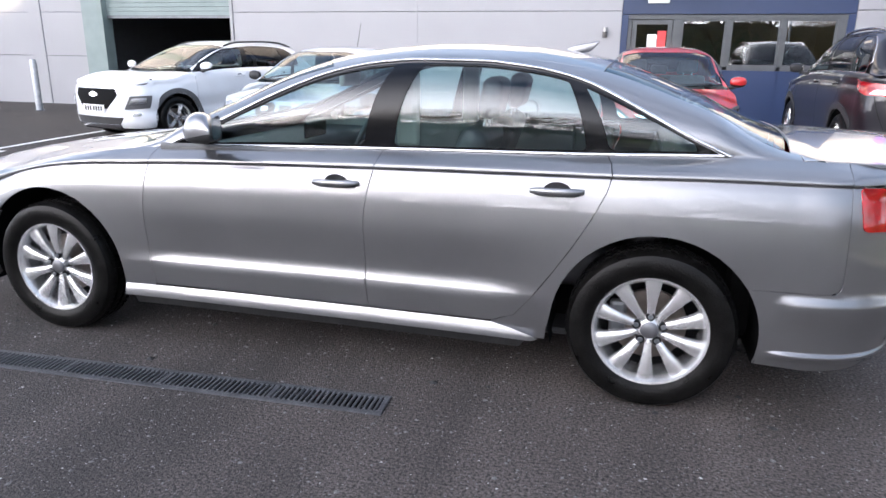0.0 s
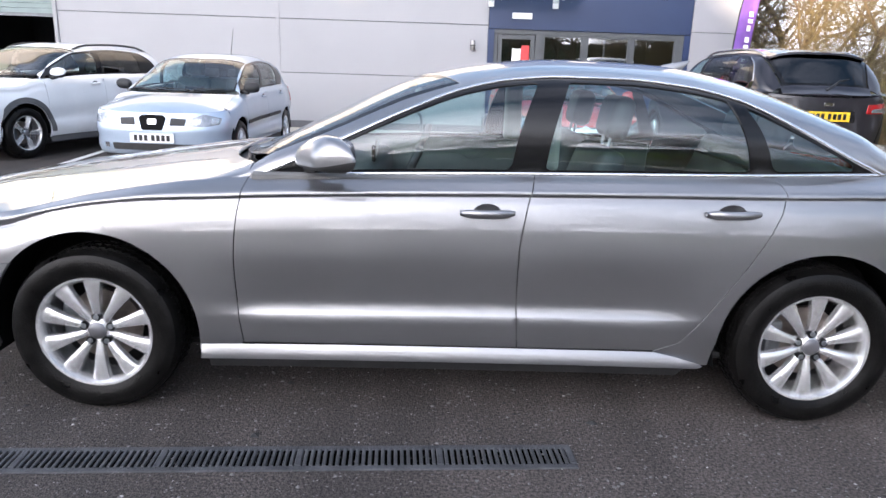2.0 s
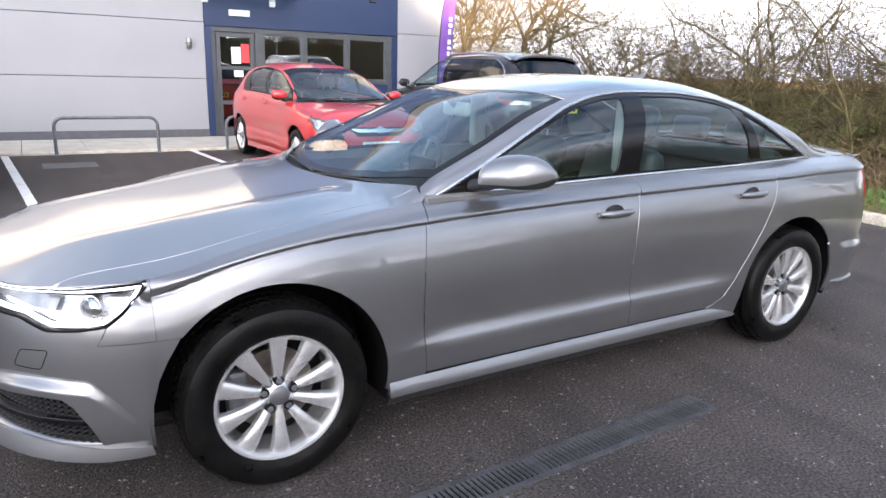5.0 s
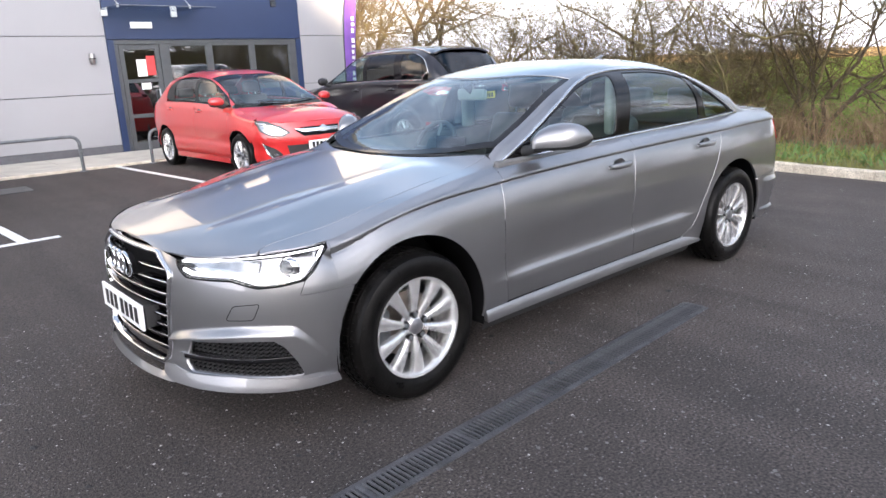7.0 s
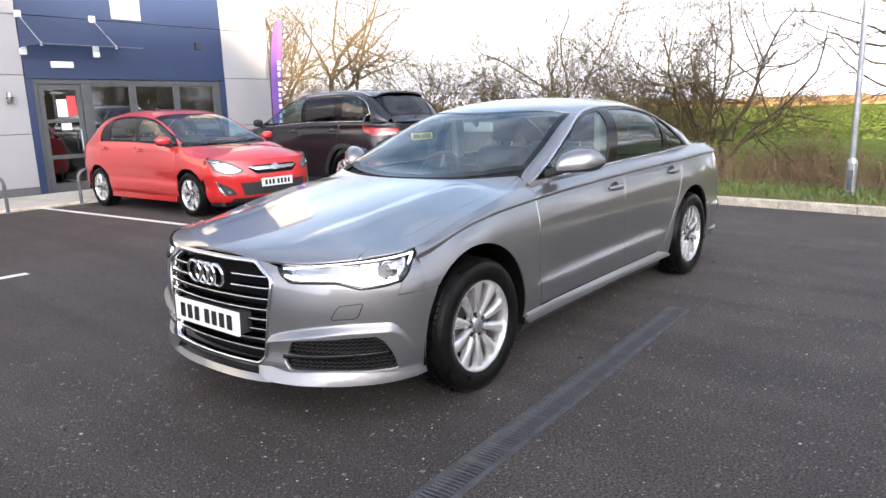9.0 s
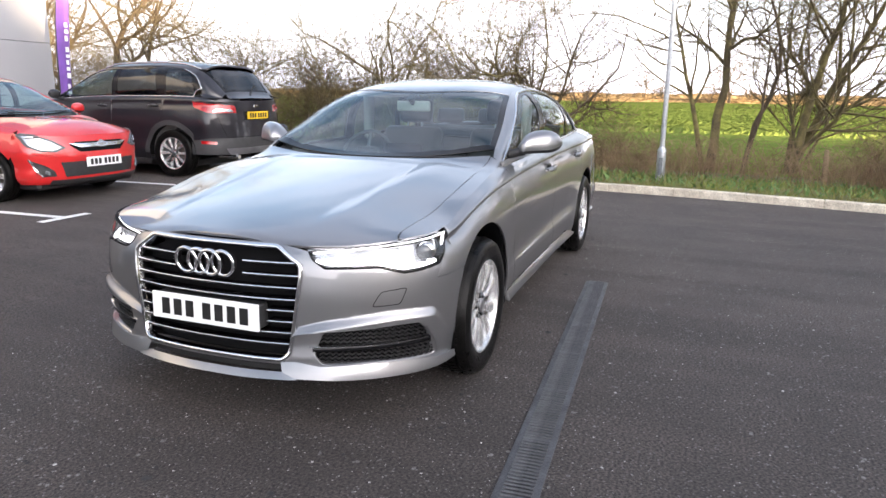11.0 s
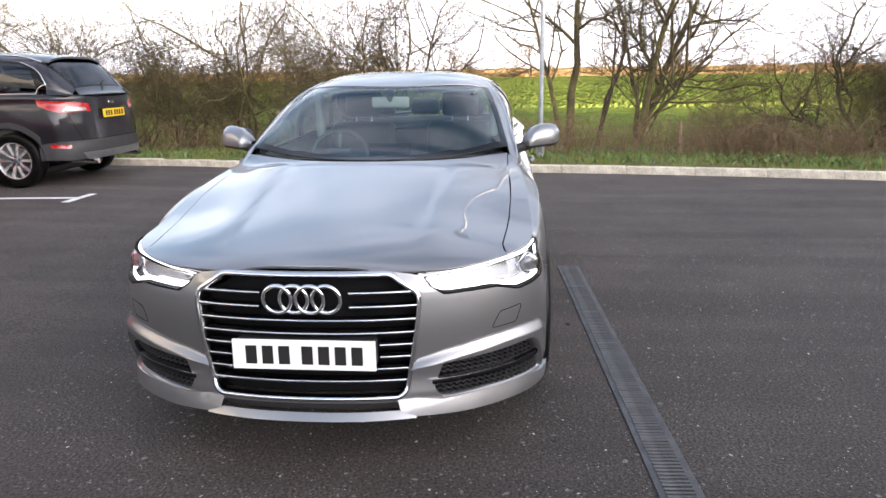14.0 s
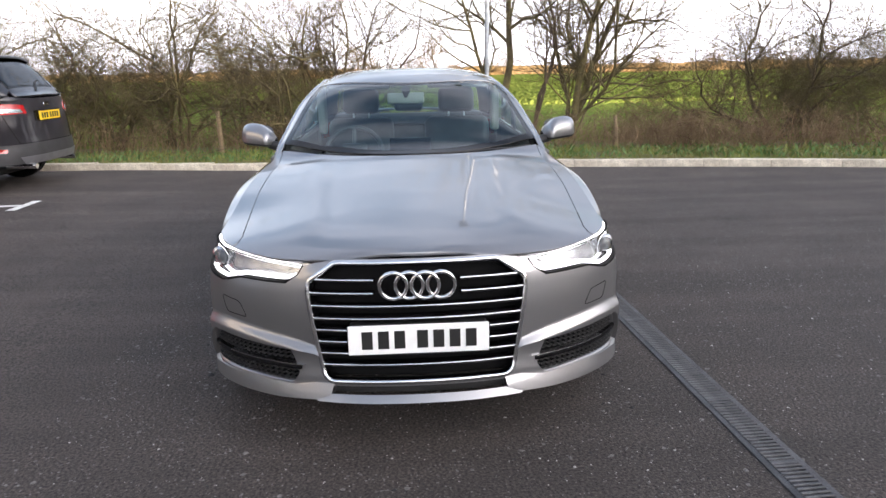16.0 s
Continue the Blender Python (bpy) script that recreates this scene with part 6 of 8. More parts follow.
# ---- the other parked cars ----
def parked_car(name, label, at, turn, paint, c):
    """A hatchback or small off-roader from its main measures c; the car faces -x."""
    nose, tail, ax, w, h = c["nose"], c["tail"], c["axle"], c["half_width"], c["height"]
    cw, ch, hz, bz = c["cowl_x"], c["cowl_z"], c["hood_z"], c["belt_z"]
    hx, rx, gx = c["header_x"], c["roof_end_x"], c["gate_x"]
    xf, xr = -ax - 0.36, min(ax + 0.40, tail - 0.22)
    sh = Shape(
        top=[(nose + 0.03, hz - 0.030), (nose + 0.068, hz - 0.016), (nose + 0.15, hz + 0.045), (nose + 0.45, hz + 0.14), (cw - 0.05, ch - 0.01), (cw, ch + 0.005), ((cw + hx) / 2, (ch + h - 0.09) / 2 + 0.02), (hx, h - 0.085), (hx + 0.35, h - 0.02), (0.35 * hx + 0.65 * rx - 0.1, h),
             (rx, h - 0.055), (rx + 0.05, h - 0.085), (gx, bz + 0.06), (gx + 0.06, bz + 0.0), (tail, bz - 0.04)],
        shoulder=[(nose, hz - 0.03), (-ax - 0.3, hz + 0.03), (-ax, ch - 0.10), (cw - 0.05, ch - 0.035), (0.3, (ch + bz) / 2 + 0.02), (ax, bz), (gx, bz - 0.01), (tail, bz - 0.06)],
        plan=[(xf, w - 0.03), (-ax, w), (0, w - 0.015), (ax, w), (xr, w - 0.04), (tail, w - 0.09)],
        side=[(0.0, 0.07), (0.08, 0.03), (0.2, 0.008), (0.30, 0.012), (0.36, 0.022), (0.6, 0.0), (0.8, 0.014), (0.90, 0.035), (0.93, 0.030), (1.0, 0.10)],
        nose=[(0.15, nose + 0.10), (0.28, nose + 0.015), (0.5, nose), (hz - 0.15, nose + 0.02), (hz, nose + 0.07), (hz + 0.1, nose + 0.16)],
        tail=[(0.2, tail - 0.08), (0.5, tail), (0.75, tail - 0.02), (bz, tail - 0.06), (bz + 0.2, tail - 0.1)],
        inset=[(-ax - 0.4, 0.5), (-ax, 0.6), (cw, 0.95), (ax, 1.0), (tail, 0.9)],
        front_end=xf, rear_end=xr, cabin=(cw - 0.08, cw + 0.2, gx - 0.03, gx + 0.1), crown=2.4, dome=3.2, plan_power=2.5, tail_power=3.0)
    car = thing(name, at, turn, label, "car", "parked cars")
    fn, fz = on_flank(sh)
    front, rear, over = sh.wrap("front"), sh.wrap("rear"), sh.over
    SF, SR, R, rt = sh.lengths["front"][-1], sh.lengths["rear"][-1], c["arch"], c["tyre"]
    sill, g, st = 0.27, 0.003, 0.055
    gf, gm = cw + 0.12, c["mid_gap"]
    top_f, top_m = sh.shoulder(gf) - 0.003, sh.shoulder(gm) - 0.003
    arch_r = arch_line(ax, rt, R, 0.28, 0.28)
    gap_r = [(ax - R - 0.10, sill), (ax - R - 0.05, rt + 0.02), (ax - 0.30, rt + R * 0.86), (ax - 0.16, rt + R + 0.12), (ax - 0.10, sh.shoulder(ax - 0.1) - 0.003)]

    def ladder(x, z1, n=10):
        return [(x, sill + (z1 - sill) * k / n) for k in range(n + 1)]

    def belt(a, b, n=10):
        return [(a + (b - a) * k / n, sh.shoulder(a + (b - a) * k / n) - 0.003) for k in range(n + 1)]

    fd = ladder(gf + g, top_f)[::-1] + ladder(gm - g, top_m) + belt(gm - g, gf + g)[1:-1]
    rd = ladder(gm + g, top_m)[::-1] + [(x - g, z) for x, z in gap_r] + belt(gap_r[-1][0] - g, gm + g)[1:-1]
    d0, d1 = cw + 0.10, c["glass_end"]
    mid_x = (hx + rx) / 2
    dlo = spline([(d0, sh.shoulder(d0) + 0.01), ((d0 * 0.55 + hx * 0.45), sh.shoulder(cw) + (h - ch) * 0.42), (hx + 0.08, h - 0.145), (mid_x, h - 0.095), (rx - 0.35, h - 0.12), (d1 - 0.12, h - 0.24), (d1, sh.shoulder(d1) + c.get("end_rise", 0.05))])
    tops = [(d0 + (d1 - d0) * k / 40, dlo(d0 + (d1 - d0) * k / 40)) for k in range(41)]
    lows = [(d1 - (d1 - d0) * k / 20, sh.shoulder(d1 - (d1 - d0) * k / 20) + 0.004) for k in range(21)]

    def pane(a, b, lean_a=0.0, lean_b=0.0):
        pts = []
        for k in range(15):
            x = a + lean_a + (b + lean_b - a - lean_a) * k / 14
            pts.append((x, dlo(x) - 0.02))
        return [(a, sh.shoulder(a) + 0.02)] + pts + [(b, sh.shoulder(b) + 0.02)]

    panes = [pane(d0 + 0.24, gm - 0.05, 0.02, 0.03), pane(gm + 0.05, c["rear_pane_end"], 0.03, -0.06)]
    if c.get("quarter_pane"):
        a, b = c["quarter_pane"]
        panes.append(pane(a, b, -0.05, -0.10))
    panes = [rounded([(x, max(z, sh.shoulder(x) + 0.018)) for x, z in p], 0.025) for p in panes]
    wy0, wy1 = sh.rim(cw + 0.1) * 0.90, sh.rim(hx) * 0.80

    def edge_y(x):
        return wy0 + (wy1 - wy0) * (x - cw - 0.12) / (hx + 0.12 - cw - 0.12)

    ex = [cw + 0.14 + (hx + 0.10 - cw - 0.14) * k / 6 for k in range(7)]
    rail_y = wy1
    gate_y = sh.rim(gx) * 0.80
    rear_pane = c["glass"]
    for mirror in (False, True):
        kw = dict(mirror=mirror)
        for nm, poly, hxx in (("front_door", fd, gm - 0.18), ("rear_door", rd, ax - 0.30)):
            d = skin(nm, fn, fz(poly), paint, car, step=st, **kw)
            handle(d, sh.flank, hxx, 0.86, mirror, paint, M["grey_plastic"], 0.19)
        q = [(gf - 0.005, top_f)] + [(x, sh.lid(x, edge_y(x))) for x in ex] + [(hx + 0.10 + (rx - hx - 0.14) * k / 10, sh.lid(hx + 0.10 + (rx - hx - 0.14) * k / 10, rail_y)) for k in range(1, 11)] + \
            [(rx + (gx - rx) * k / 6, sh.lid(rx + (gx - rx) * k / 6, rail_y + (gate_y - rail_y) * k / 6)) for k in range(1, 7)] + [(gx + 0.02, sh.shoulder(gx + 0.02) - 0.005), (xr, sh.shoulder(xr) - 0.006)] + \
            [(xr, 0.55)] + [p for p in arch_r[::-1] if p[0] < xr - 0.01] + [(ax - R - 0.02, sill - 0.01), (ax - R - 0.10, sill - 0.004)] + [(x + g, z) for x, z in gap_r[1:]] + [(x, sh.shoulder(x) - 0.003) for x in (ax, d1)] + [(x, z + 0.003) for x, z in tops[::-1]]
        skin("rear_wing", fn, fz(q), paint, car, step=st, flange=0.008, **kw)
        wing = ladder(gf - g, top_f) + [(cw + 0.0, sh.lid(cw, sh.rim(cw) * 0.93)), (-ax, sh.lid(-ax, sh.rim(-ax) * 0.90)), (xf + 0.002, sh.lid(xf, sh.rim(xf) * 0.90)), (xf + 0.002, sh.shoulder(xf)), (xf + 0.002, 0.55)] + \
               [p for p in arch_line(-ax, rt, R, 0.50, 0.27) if p[0] > xf + 0.004] + [(-ax + R + 0.02, sill - 0.01), (gf - 0.02, sill - 0.01)]
        skin("front_wing", fn, fz(wing), paint, car, step=st, flange=0.008, **kw)
        skin("side_sill", lambda x, z: Vector((x, -(sh.width(x, 0.3) - 0.01), z)), [(-ax + R, 0.19), (-ax + R, sill - 0.005), (ax - R, sill - 0.005), (ax - R, 0.19)], M[c.get("sill", "matt_black")], car, step=0.1, flange=0.02, **kw)
        skin("window_frame", fn, fz(tops + lows[1:-1]), M["gloss_black"], car, holes=[fz(p) for p in panes], step=st, flange=0.01, lift=-0.004, **kw)
        for i, p in enumerate(panes):
            skin("window_pane", fn, fz(p), M[rear_pane if i else c.get("front_glass", "pane")], car, step=0.1, flange=0, lift=-0.008, **kw).visible_shadow = False
        if c.get("bright_belt"):
            ribbon("bright_trim", fn, fz([(x, z) for x, z in tops[-6:]] + [(x, z - 0.002) for x, z in lows[1:]] if c["bright_belt"] == "low" else lows), 0.014, 0.005, M["satin"], car, **kw)
        for cx in (-ax, ax):
            v = []
            for k in range(21):
                a = math.pi * (-0.03 + 1.06 * k / 20)
                for y in (w - 0.03, 0.5):
                    v.append((cx + (R + 0.01) * math.cos(a), y if mirror else -y, rt + (R + 0.01) * math.sin(a)))
            f = [(2 * k, 2 * k + 1, 2 * k + 3, 2 * k + 2) for k in range(20)] + [tuple(2 * k + 1 for k in range(21))]
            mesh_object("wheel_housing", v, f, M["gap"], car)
            y = w - 0.125
            wheel(car, (cx, y if mirror else -y, rt + 0.001), rt, c["rim"], 0.20, c["spokes"], not mirror, c["spoke_style"])
            if c.get("cladding"):
                outer, inner_r = R + 0.075, R + 0.001
                ring = [(cx + outer * math.cos(a), rt + outer * math.sin(a)) for a in [math.pi * (1 - k / 24) for k in range(25)]] + [(cx + inner_r * math.cos(a), rt + inner_r * math.sin(a)) for a in [math.pi * k / 24 for k in range(25)]]
                ring = [(x, z) for x, z in ring if xf < x < xr]
                skin("arch_trim", fn, fz(ring), M[c["cladding"]], car, step=0.05, flange=0.01, lift=0.012, **kw)
        if c.get("rub_strip"):
            ribbon("rub_strip", fn, fz([(gf + 0.02, 0.56), (gm - 0.02, 0.575)]), 0.05, 0.012, M["matt_black"], car, **kw)
            ribbon("rub_strip", fn, fz([(gm + 0.02, 0.575), (ax - 0.42, 0.585)]), 0.05, 0.012, M["matt_black"], car, **kw)
        if c.get("rails"):
            pts = [(hx + 0.12 + (rx - hx - 0.1) * k / 12, -(rail_y - 0.05), 0) for k in range(13)]
            pts = [(x, y if not mirror else -y, sh.lid(x, abs(y)) + 0.035 * min(1, 4 * (k / 12) * (1 - k / 12) * 2)) for k, (x, y, _) in enumerate(pts)]
            tube("roof_rail", pts, 0.016, M[c["rails"]], car, 8)
        door_mirror(car, (cw + 0.26, (sh.width(cw + 0.26, 0.9) - 0.04) * (1 if mirror else -1), sh.shoulder(cw + 0.26) + 0.075), mirror, M[c["mirror"]] if c.get("mirror") else paint, 0.92)
        # ends
        for item in c["front_parts"]:
            nm, poly, mt, lift = item
            skin(nm, front, rounded(poly, 0.012), M[mt], car, step=0.04, flange=0.012, lift=lift, mirror=mirror)
        for item in c["rear_parts"]:
            nm, poly, mt, lift = item
            skin(nm, rear, rounded([(SR + s, z) if s < 0 else (s, z) for s, z in poly], 0.012), M[mt], car, step=0.05, flange=0.012, lift=lift, mirror=mirror)
    for nm, poly, mt, lift in c["front_centre"]:
        skin(nm, front, rounded(poly, 0.012), M[mt], car, step=0.05, flange=0.012, lift=lift)
    for nm, poly, mt, lift in c["rear_centre"]:
        skin(nm, rear, rounded(poly, 0.012), M[mt], car, step=0.05, flange=0.012, lift=lift)
    tip = sh.nose(sh.shoulder(nose + 0.06)) + 0.004
    rim_pts = [(x, sh.rim(x) - 0.004) for x in [xf + (tip - xf) * (1 - (1 - k / 14) ** 2) for k in range(14)]]
    rim_pts = [(x, min(y, sh.rim(xf) * 0.90 if x > xf - 0.01 else y)) for x, y in rim_pts]
    side = [(cw + 0.02, sh.rim(cw) * 0.92), (-ax, sh.rim(-ax) * 0.895), (xf + 0.004, sh.rim(xf) * 0.895)] + rim_pts
    back = [(cw + 0.02 - 0.10 * (1 - (y / side[0][1]) ** 2), y) for y in [side[0][1] * (1 - k / 8) for k in range(1, 16)]]
    skin("bonnet", over, [(x, -y) for x, y in side] + side[::-1] + back, paint, car, step=0.06, flange=0.02)
    lower = [(-SF - 0.02, 0.56), (-SF, sh.shoulder(xf) - 0.002)] + [(s, sh.shoulder(front(abs(s), hz).x) - 0.004) for s in [-SF + 2 * SF * k / 24 for k in range(1, 24)]] + [(SF, sh.shoulder(xf) - 0.002), (SF + 0.02, 0.56), (SF + (xf + ax + R) * -1 * 0.0 + 0.0, 0.45), (SF - 0.03, 0.22), (-SF + 0.03, 0.22), (-SF, 0.45)]
    skin("front_bumper", front, lower, paint, car, step=0.06, flange=0.015)
    rface = [(-SR - 0.01, 0.55), (-SR, sh.shoulder(xr) - 0.006)] + [(s, sh.shoulder(rear(abs(s), 0.8).x) - 0.006) for s in [-SR + 2 * SR * k / 20 for k in range(1, 20)]] + [(SR, sh.shoulder(xr) - 0.006), (SR + 0.01, 0.55), (SR - 0.01, c.get("tail_low", 0.24)), (-SR + 0.01, c.get("tail_low", 0.24))]
    skin("tailgate", rear, rface, paint, car, step=0.06, flange=0.015)
    base = [(cw + 0.13 - 0.13 * (1 - (y / wy0) ** 2), y) for y in [wy0 * (1 - k / 8) for k in range(17)]]
    head = [(hx + 0.10 - 0.10 * (1 - (y / wy1) ** 2), y) for y in [-wy1 * (1 - k / 8) for k in range(17)]]
    sides = [(x, -edge_y(x)) for x in ex[1:-1]]
    ws = base + sides + head + [(x, -y) for x, y in sides[::-1]]
    mid_ws = (cw + hx) / 2
    small = [(mid_ws + (x - mid_ws) * 0.93, y * 0.965) for x, y in ws]
    skin("screen_surround", over, ws, M["gloss_black"], car, holes=[small], step=0.07, flange=0.008, lift=-0.002)
    skin("windscreen", over, small, M["pane"], car, step=0.1, flange=0, lift=-0.004).visible_shadow = False
    for y0, y1, x0, x1 in ((0.5 * wy0, -0.1, cw + 0.06, cw + 0.03), (-0.15, -0.8 * wy0, cw + 0.04, cw + 0.10)):
        tube("wiper", [(x0 + (x1 - x0) * t / 6, y0 + (y1 - y0) * t / 6, sh.lid(x0 + (x1 - x0) * t / 6, y0 + (y1 - y0) * t / 6) + 0.012) for t in range(7)], 0.008, M["matt_black"], car, 6)
    roof_poly = [(hx + 0.104 - 0.10 * (1 - (y / wy1) ** 2), y) for y in [wy1 * (1 - k / 8) for k in range(17)]] + [(rx - 0.02, -wy1)] + [(rx - 0.01, -wy1 * (1 - k / 4)) for k in range(1, 8)] + [(rx - 0.02, wy1)]
    skin("roof", over, roof_poly, paint, car, step=0.07, flange=0.01)
    gp = [(rx + 0.01, wy1 * 0.97), (rx + 0.01, -wy1 * 0.97), (gx - 0.01, -gate_y * 0.97), (gx - 0.01, gate_y * 0.97)]
    gp = fill_in(gp, 0.1)
    skin("gate_frame", over, [tuple(p) for p in gp], M["gloss_black"], car, step=0.07, flange=0.01, lift=-0.004)
    skin("rear_screen", over, [((rx + gx) / 2 + (p[0] - (rx + gx) / 2) * 0.86, p[1] * 0.92) for p in gp], M["dark_pane"], car, step=0.1, flange=0.004, lift=0.002)
    lip = tail - 0.085
    gate = [(gx - 0.014, gate_y * 1.03), (gx - 0.014, 0.0), (gx - 0.014, -gate_y * 1.03), (lip - 0.03, -gate_y * 1.02), (lip, -gate_y * 0.6), (lip + 0.012, 0.0), (lip, gate_y * 0.6), (lip - 0.03, gate_y * 1.02)]
    skin("gate_panel", over, gate, paint, car, step=0.05, flange=0.02, lift=0.001)
    if c.get("spoiler"):
        sp = [(rx - 0.05, wy1 * 0.98)] + [(rx - 0.05, wy1 * 0.98 * (1 - k / 4)) for k in range(1, 9)] + [(rx + 0.10, -wy1 * 0.9), (rx + 0.12, 0), (rx + 0.10, wy1 * 0.9)]
        skin("spoiler", lambda x, y: Vector((x, y, sh.lid(min(x, rx), y) - 0.12 * max(0, x - rx) + 0.006)), sp, paint, car, step=0.07, flange=0.03)
    part("underbody", box_bm((nose + 0.25, -w + 0.15, 0.15), (tail - (0.2 if not c.get("tail_low") else 0.7), w - 0.15, 0.26), 0.03), M["matt_black"], car)
    part("engine_block", box_bm((nose + 0.3, -0.5, 0.26), (cw - 0.05, 0.5, hz - 0.08), 0.03), M["gap"], car)
    part("load_floor", box_bm((ax - 0.1, -w + 0.2, c.get("tail_low", 0.24) + 0.02), (tail - 0.2, w - 0.2, 0.72), 0.03), M["gap"], car)
    for s in (-1, 1):
        y0, y1 = sorted((s * (w - 0.16), s * (w - 0.12)))
        part("door_lining", box_bm((gf, y0, 0.28), (ax, y1, sh.shoulder(0) - 0.03), 0.01), M["door_card"], car)
    interior(car, sh, cw + 0.28, 0.25, 0.05, 0.85, M["seat_grey"])
    if c.get("plate_front"):
        plate(car, (front(0, c["plate_front"]).x - 0.016, 0, c["plate_front"]), 0, "plate_white")
    if c.get("plate_rear"):
        z = c["plate_rear"]
        plate(car, (rear(0, z).x + 0.016, 0, z), 180, "plate_yellow")
    return car, sh


TWIN = dict(w0=0.012, w1=0.013, pair=2, split=0.10)
red_car, red_shape = parked_car("hatchback_car", "bright red five-door hatchback parked in a marked bay", (1.73, 7.02, 0.05), 91.2, M["red"], dict(
    nose=-2.09, tail=1.91, axle=1.2555, half_width=0.857, height=1.488, cowl_x=-1.10, cowl_z=0.965, hood_z=0.78, belt_z=1.03, header_x=-0.22, roof_end_x=1.22, gate_x=1.70, arch=0.36, tyre=0.306, rim=0.208,
    mid_gap=0.12, glass_end=1.22, rear_pane_end=0.92, quarter_pane=None, glass="pane", spokes=7, spoke_style=TWIN, sill="red",
    front_parts=[("headlamp", [(0.47, 0.63), (0.58, 0.585), (0.74, 0.595), (0.88, 0.655), (1.02, 0.785), (0.96, 0.80), (0.78, 0.785), (0.60, 0.715)], "grey_plastic", 0.004), ("reflector_bowl", [(0.51, 0.635), (0.60, 0.603), (0.73, 0.612), (0.85, 0.665), (0.96, 0.772), (0.79, 0.762), (0.62, 0.698)], "lamp_bowl", 0.008), ("main_beam", [(0.58, 0.625), (0.66, 0.62), (0.69, 0.655), (0.62, 0.655)], "chrome", 0.012), ("dip_beam", [(0.72, 0.645), (0.80, 0.67), (0.82, 0.72), (0.74, 0.69)], "chrome", 0.012),
                 ("fog_pod", [(0.60, 0.315), (0.74, 0.312), (0.82, 0.395), (0.865, 0.50), (0.72, 0.44), (0.62, 0.37)], "matt_black", 0.004), ("fog_trim", [(0.885, 0.515), (0.862, 0.51), (0.81, 0.405), (0.735, 0.322), (0.75, 0.310), (0.83, 0.395)], "satin", 0.012), ("fog_lamp", [(0.66, 0.335), (0.70, 0.33), (0.73, 0.36), (0.71, 0.385), (0.67, 0.37)], "lamp_bowl", 0.010)],
    front_centre=[("grille", [(-0.42, 0.66), (-0.30, 0.575), (0.30, 0.575), (0.42, 0.66), (0.34, 0.69), (-0.34, 0.69)], "gap", 0.004), ("grille_bar", [(-0.43, 0.675), (-0.30, 0.625), (0.30, 0.625), (0.43, 0.675), (0.30, 0.668), (-0.30, 0.668)], "chrome", 0.014),
                  ("badge", [(-0.055, 0.615), (0.055, 0.615), (0.062, 0.67), (0, 0.705), (-0.062, 0.67)], "satin", 0.022), ("lower_grille", [(-0.50, 0.30), (0.50, 0.30), (0.56, 0.47), (-0.56, 0.47)], "matt_black", 0.003), ("chin", [(-0.7, 0.22), (0.7, 0.22), (0.66, 0.27), (-0.66, 0.27)], "matt_black", 0.006)],
    rear_parts=[("tail_lamp", [(-0.02, 1.00), (-0.05, 0.72), (-0.22, 0.74), (-0.20, 1.0)], "red_lens", 0.006)], rear_centre=[], plate_front=0.455, plate_rear=0.75))

suv_car, suv_shape = parked_car("off_roader_car", "black five-door sports utility car with roof rails parked facing away", (4.60, 6.96, 0.05), -90, M["black_paint"], dict(
    nose=-2.245, tail=2.28, axle=1.345, half_width=0.925, height=1.735, cowl_x=-1.12, cowl_z=1.14, hood_z=0.98, belt_z=1.20, header_x=-0.22, roof_end_x=1.72, gate_x=2.10, arch=0.42, tyre=0.358, rim=0.236,
    mid_gap=0.22, glass_end=1.86, rear_pane_end=1.06, quarter_pane=(1.24, 1.74), end_rise=0.12, glass="dark_pane", tail_low=0.37, spokes=10, spoke_style=dict(w0=0.008, w1=0.009, pair=2, split=0.055), bright_belt="low", rails="satin", cladding="clad_black", spoiler=True,
    front_parts=[("headlamp", [(0.50, 0.82), (0.92, 0.88), (1.02, 0.96), (0.5, 0.90)], "lamp_bowl", 0.004)],
    front_centre=[("grille", [(-0.5, 0.45), (0.5, 0.45), (0.56, 0.68), (-0.56, 0.68)], "gap", 0.004)],
    rear_parts=[("tail_lamp", [(0.47, 0.965), (0.50, 1.07), (-0.10, 1.12), (0.0 - 0.0005, 1.13), (-0.02, 1.05), (-0.28, 0.965)], "red_lens", 0.012), ("lamp_window", [(0.53, 0.978), (0.56, 1.02), (0.80, 1.03), (0.86, 0.982)], "lamp_bowl", 0.018),
                ("reflector", [(-0.36, 0.505), (-0.36, 0.555), (-0.12, 0.565), (-0.13, 0.515)], "red_lens", 0.016), ("side_seam", [(0.66, 0.60), (0.666, 0.60), (0.80, 0.96), (0.794, 0.96)], "gap", 0.004)],
    rear_centre=[("lower_bumper", [(-1.22, 0.36), (1.22, 0.36), (1.22, 0.56), (0.95, 0.60), (-0.95, 0.60), (-1.22, 0.56)], "clad_black", 0.010), ("skid_plate", [(-0.62, 0.355), (0.62, 0.355), (0.70, 0.45), (-0.70, 0.45)], "lamp_body_grey", 0.020),
                 ("plate_recess", [(-0.33, 0.86), (0.33, 0.86), (0.33, 0.99), (-0.33, 0.99)], "gloss_black", 0.002), ("gate_seam", [(-0.66, 0.605), (0.66, 0.605), (0.66, 0.612), (-0.66, 0.612)], "gap", 0.005), ("badge", [(-0.06, 1.045), (0.06, 1.045), (0.06, 1.085), (-0.06, 1.085)], "chrome", 0.008)],
    plate_rear=0.925))
for s in (-1, 1):
    tube("exhaust_pipe", [(1.90, s * 0.52, 0.325), (2.27, s * 0.52, 0.315)], 0.035, M["chrome"], suv_car, 12)
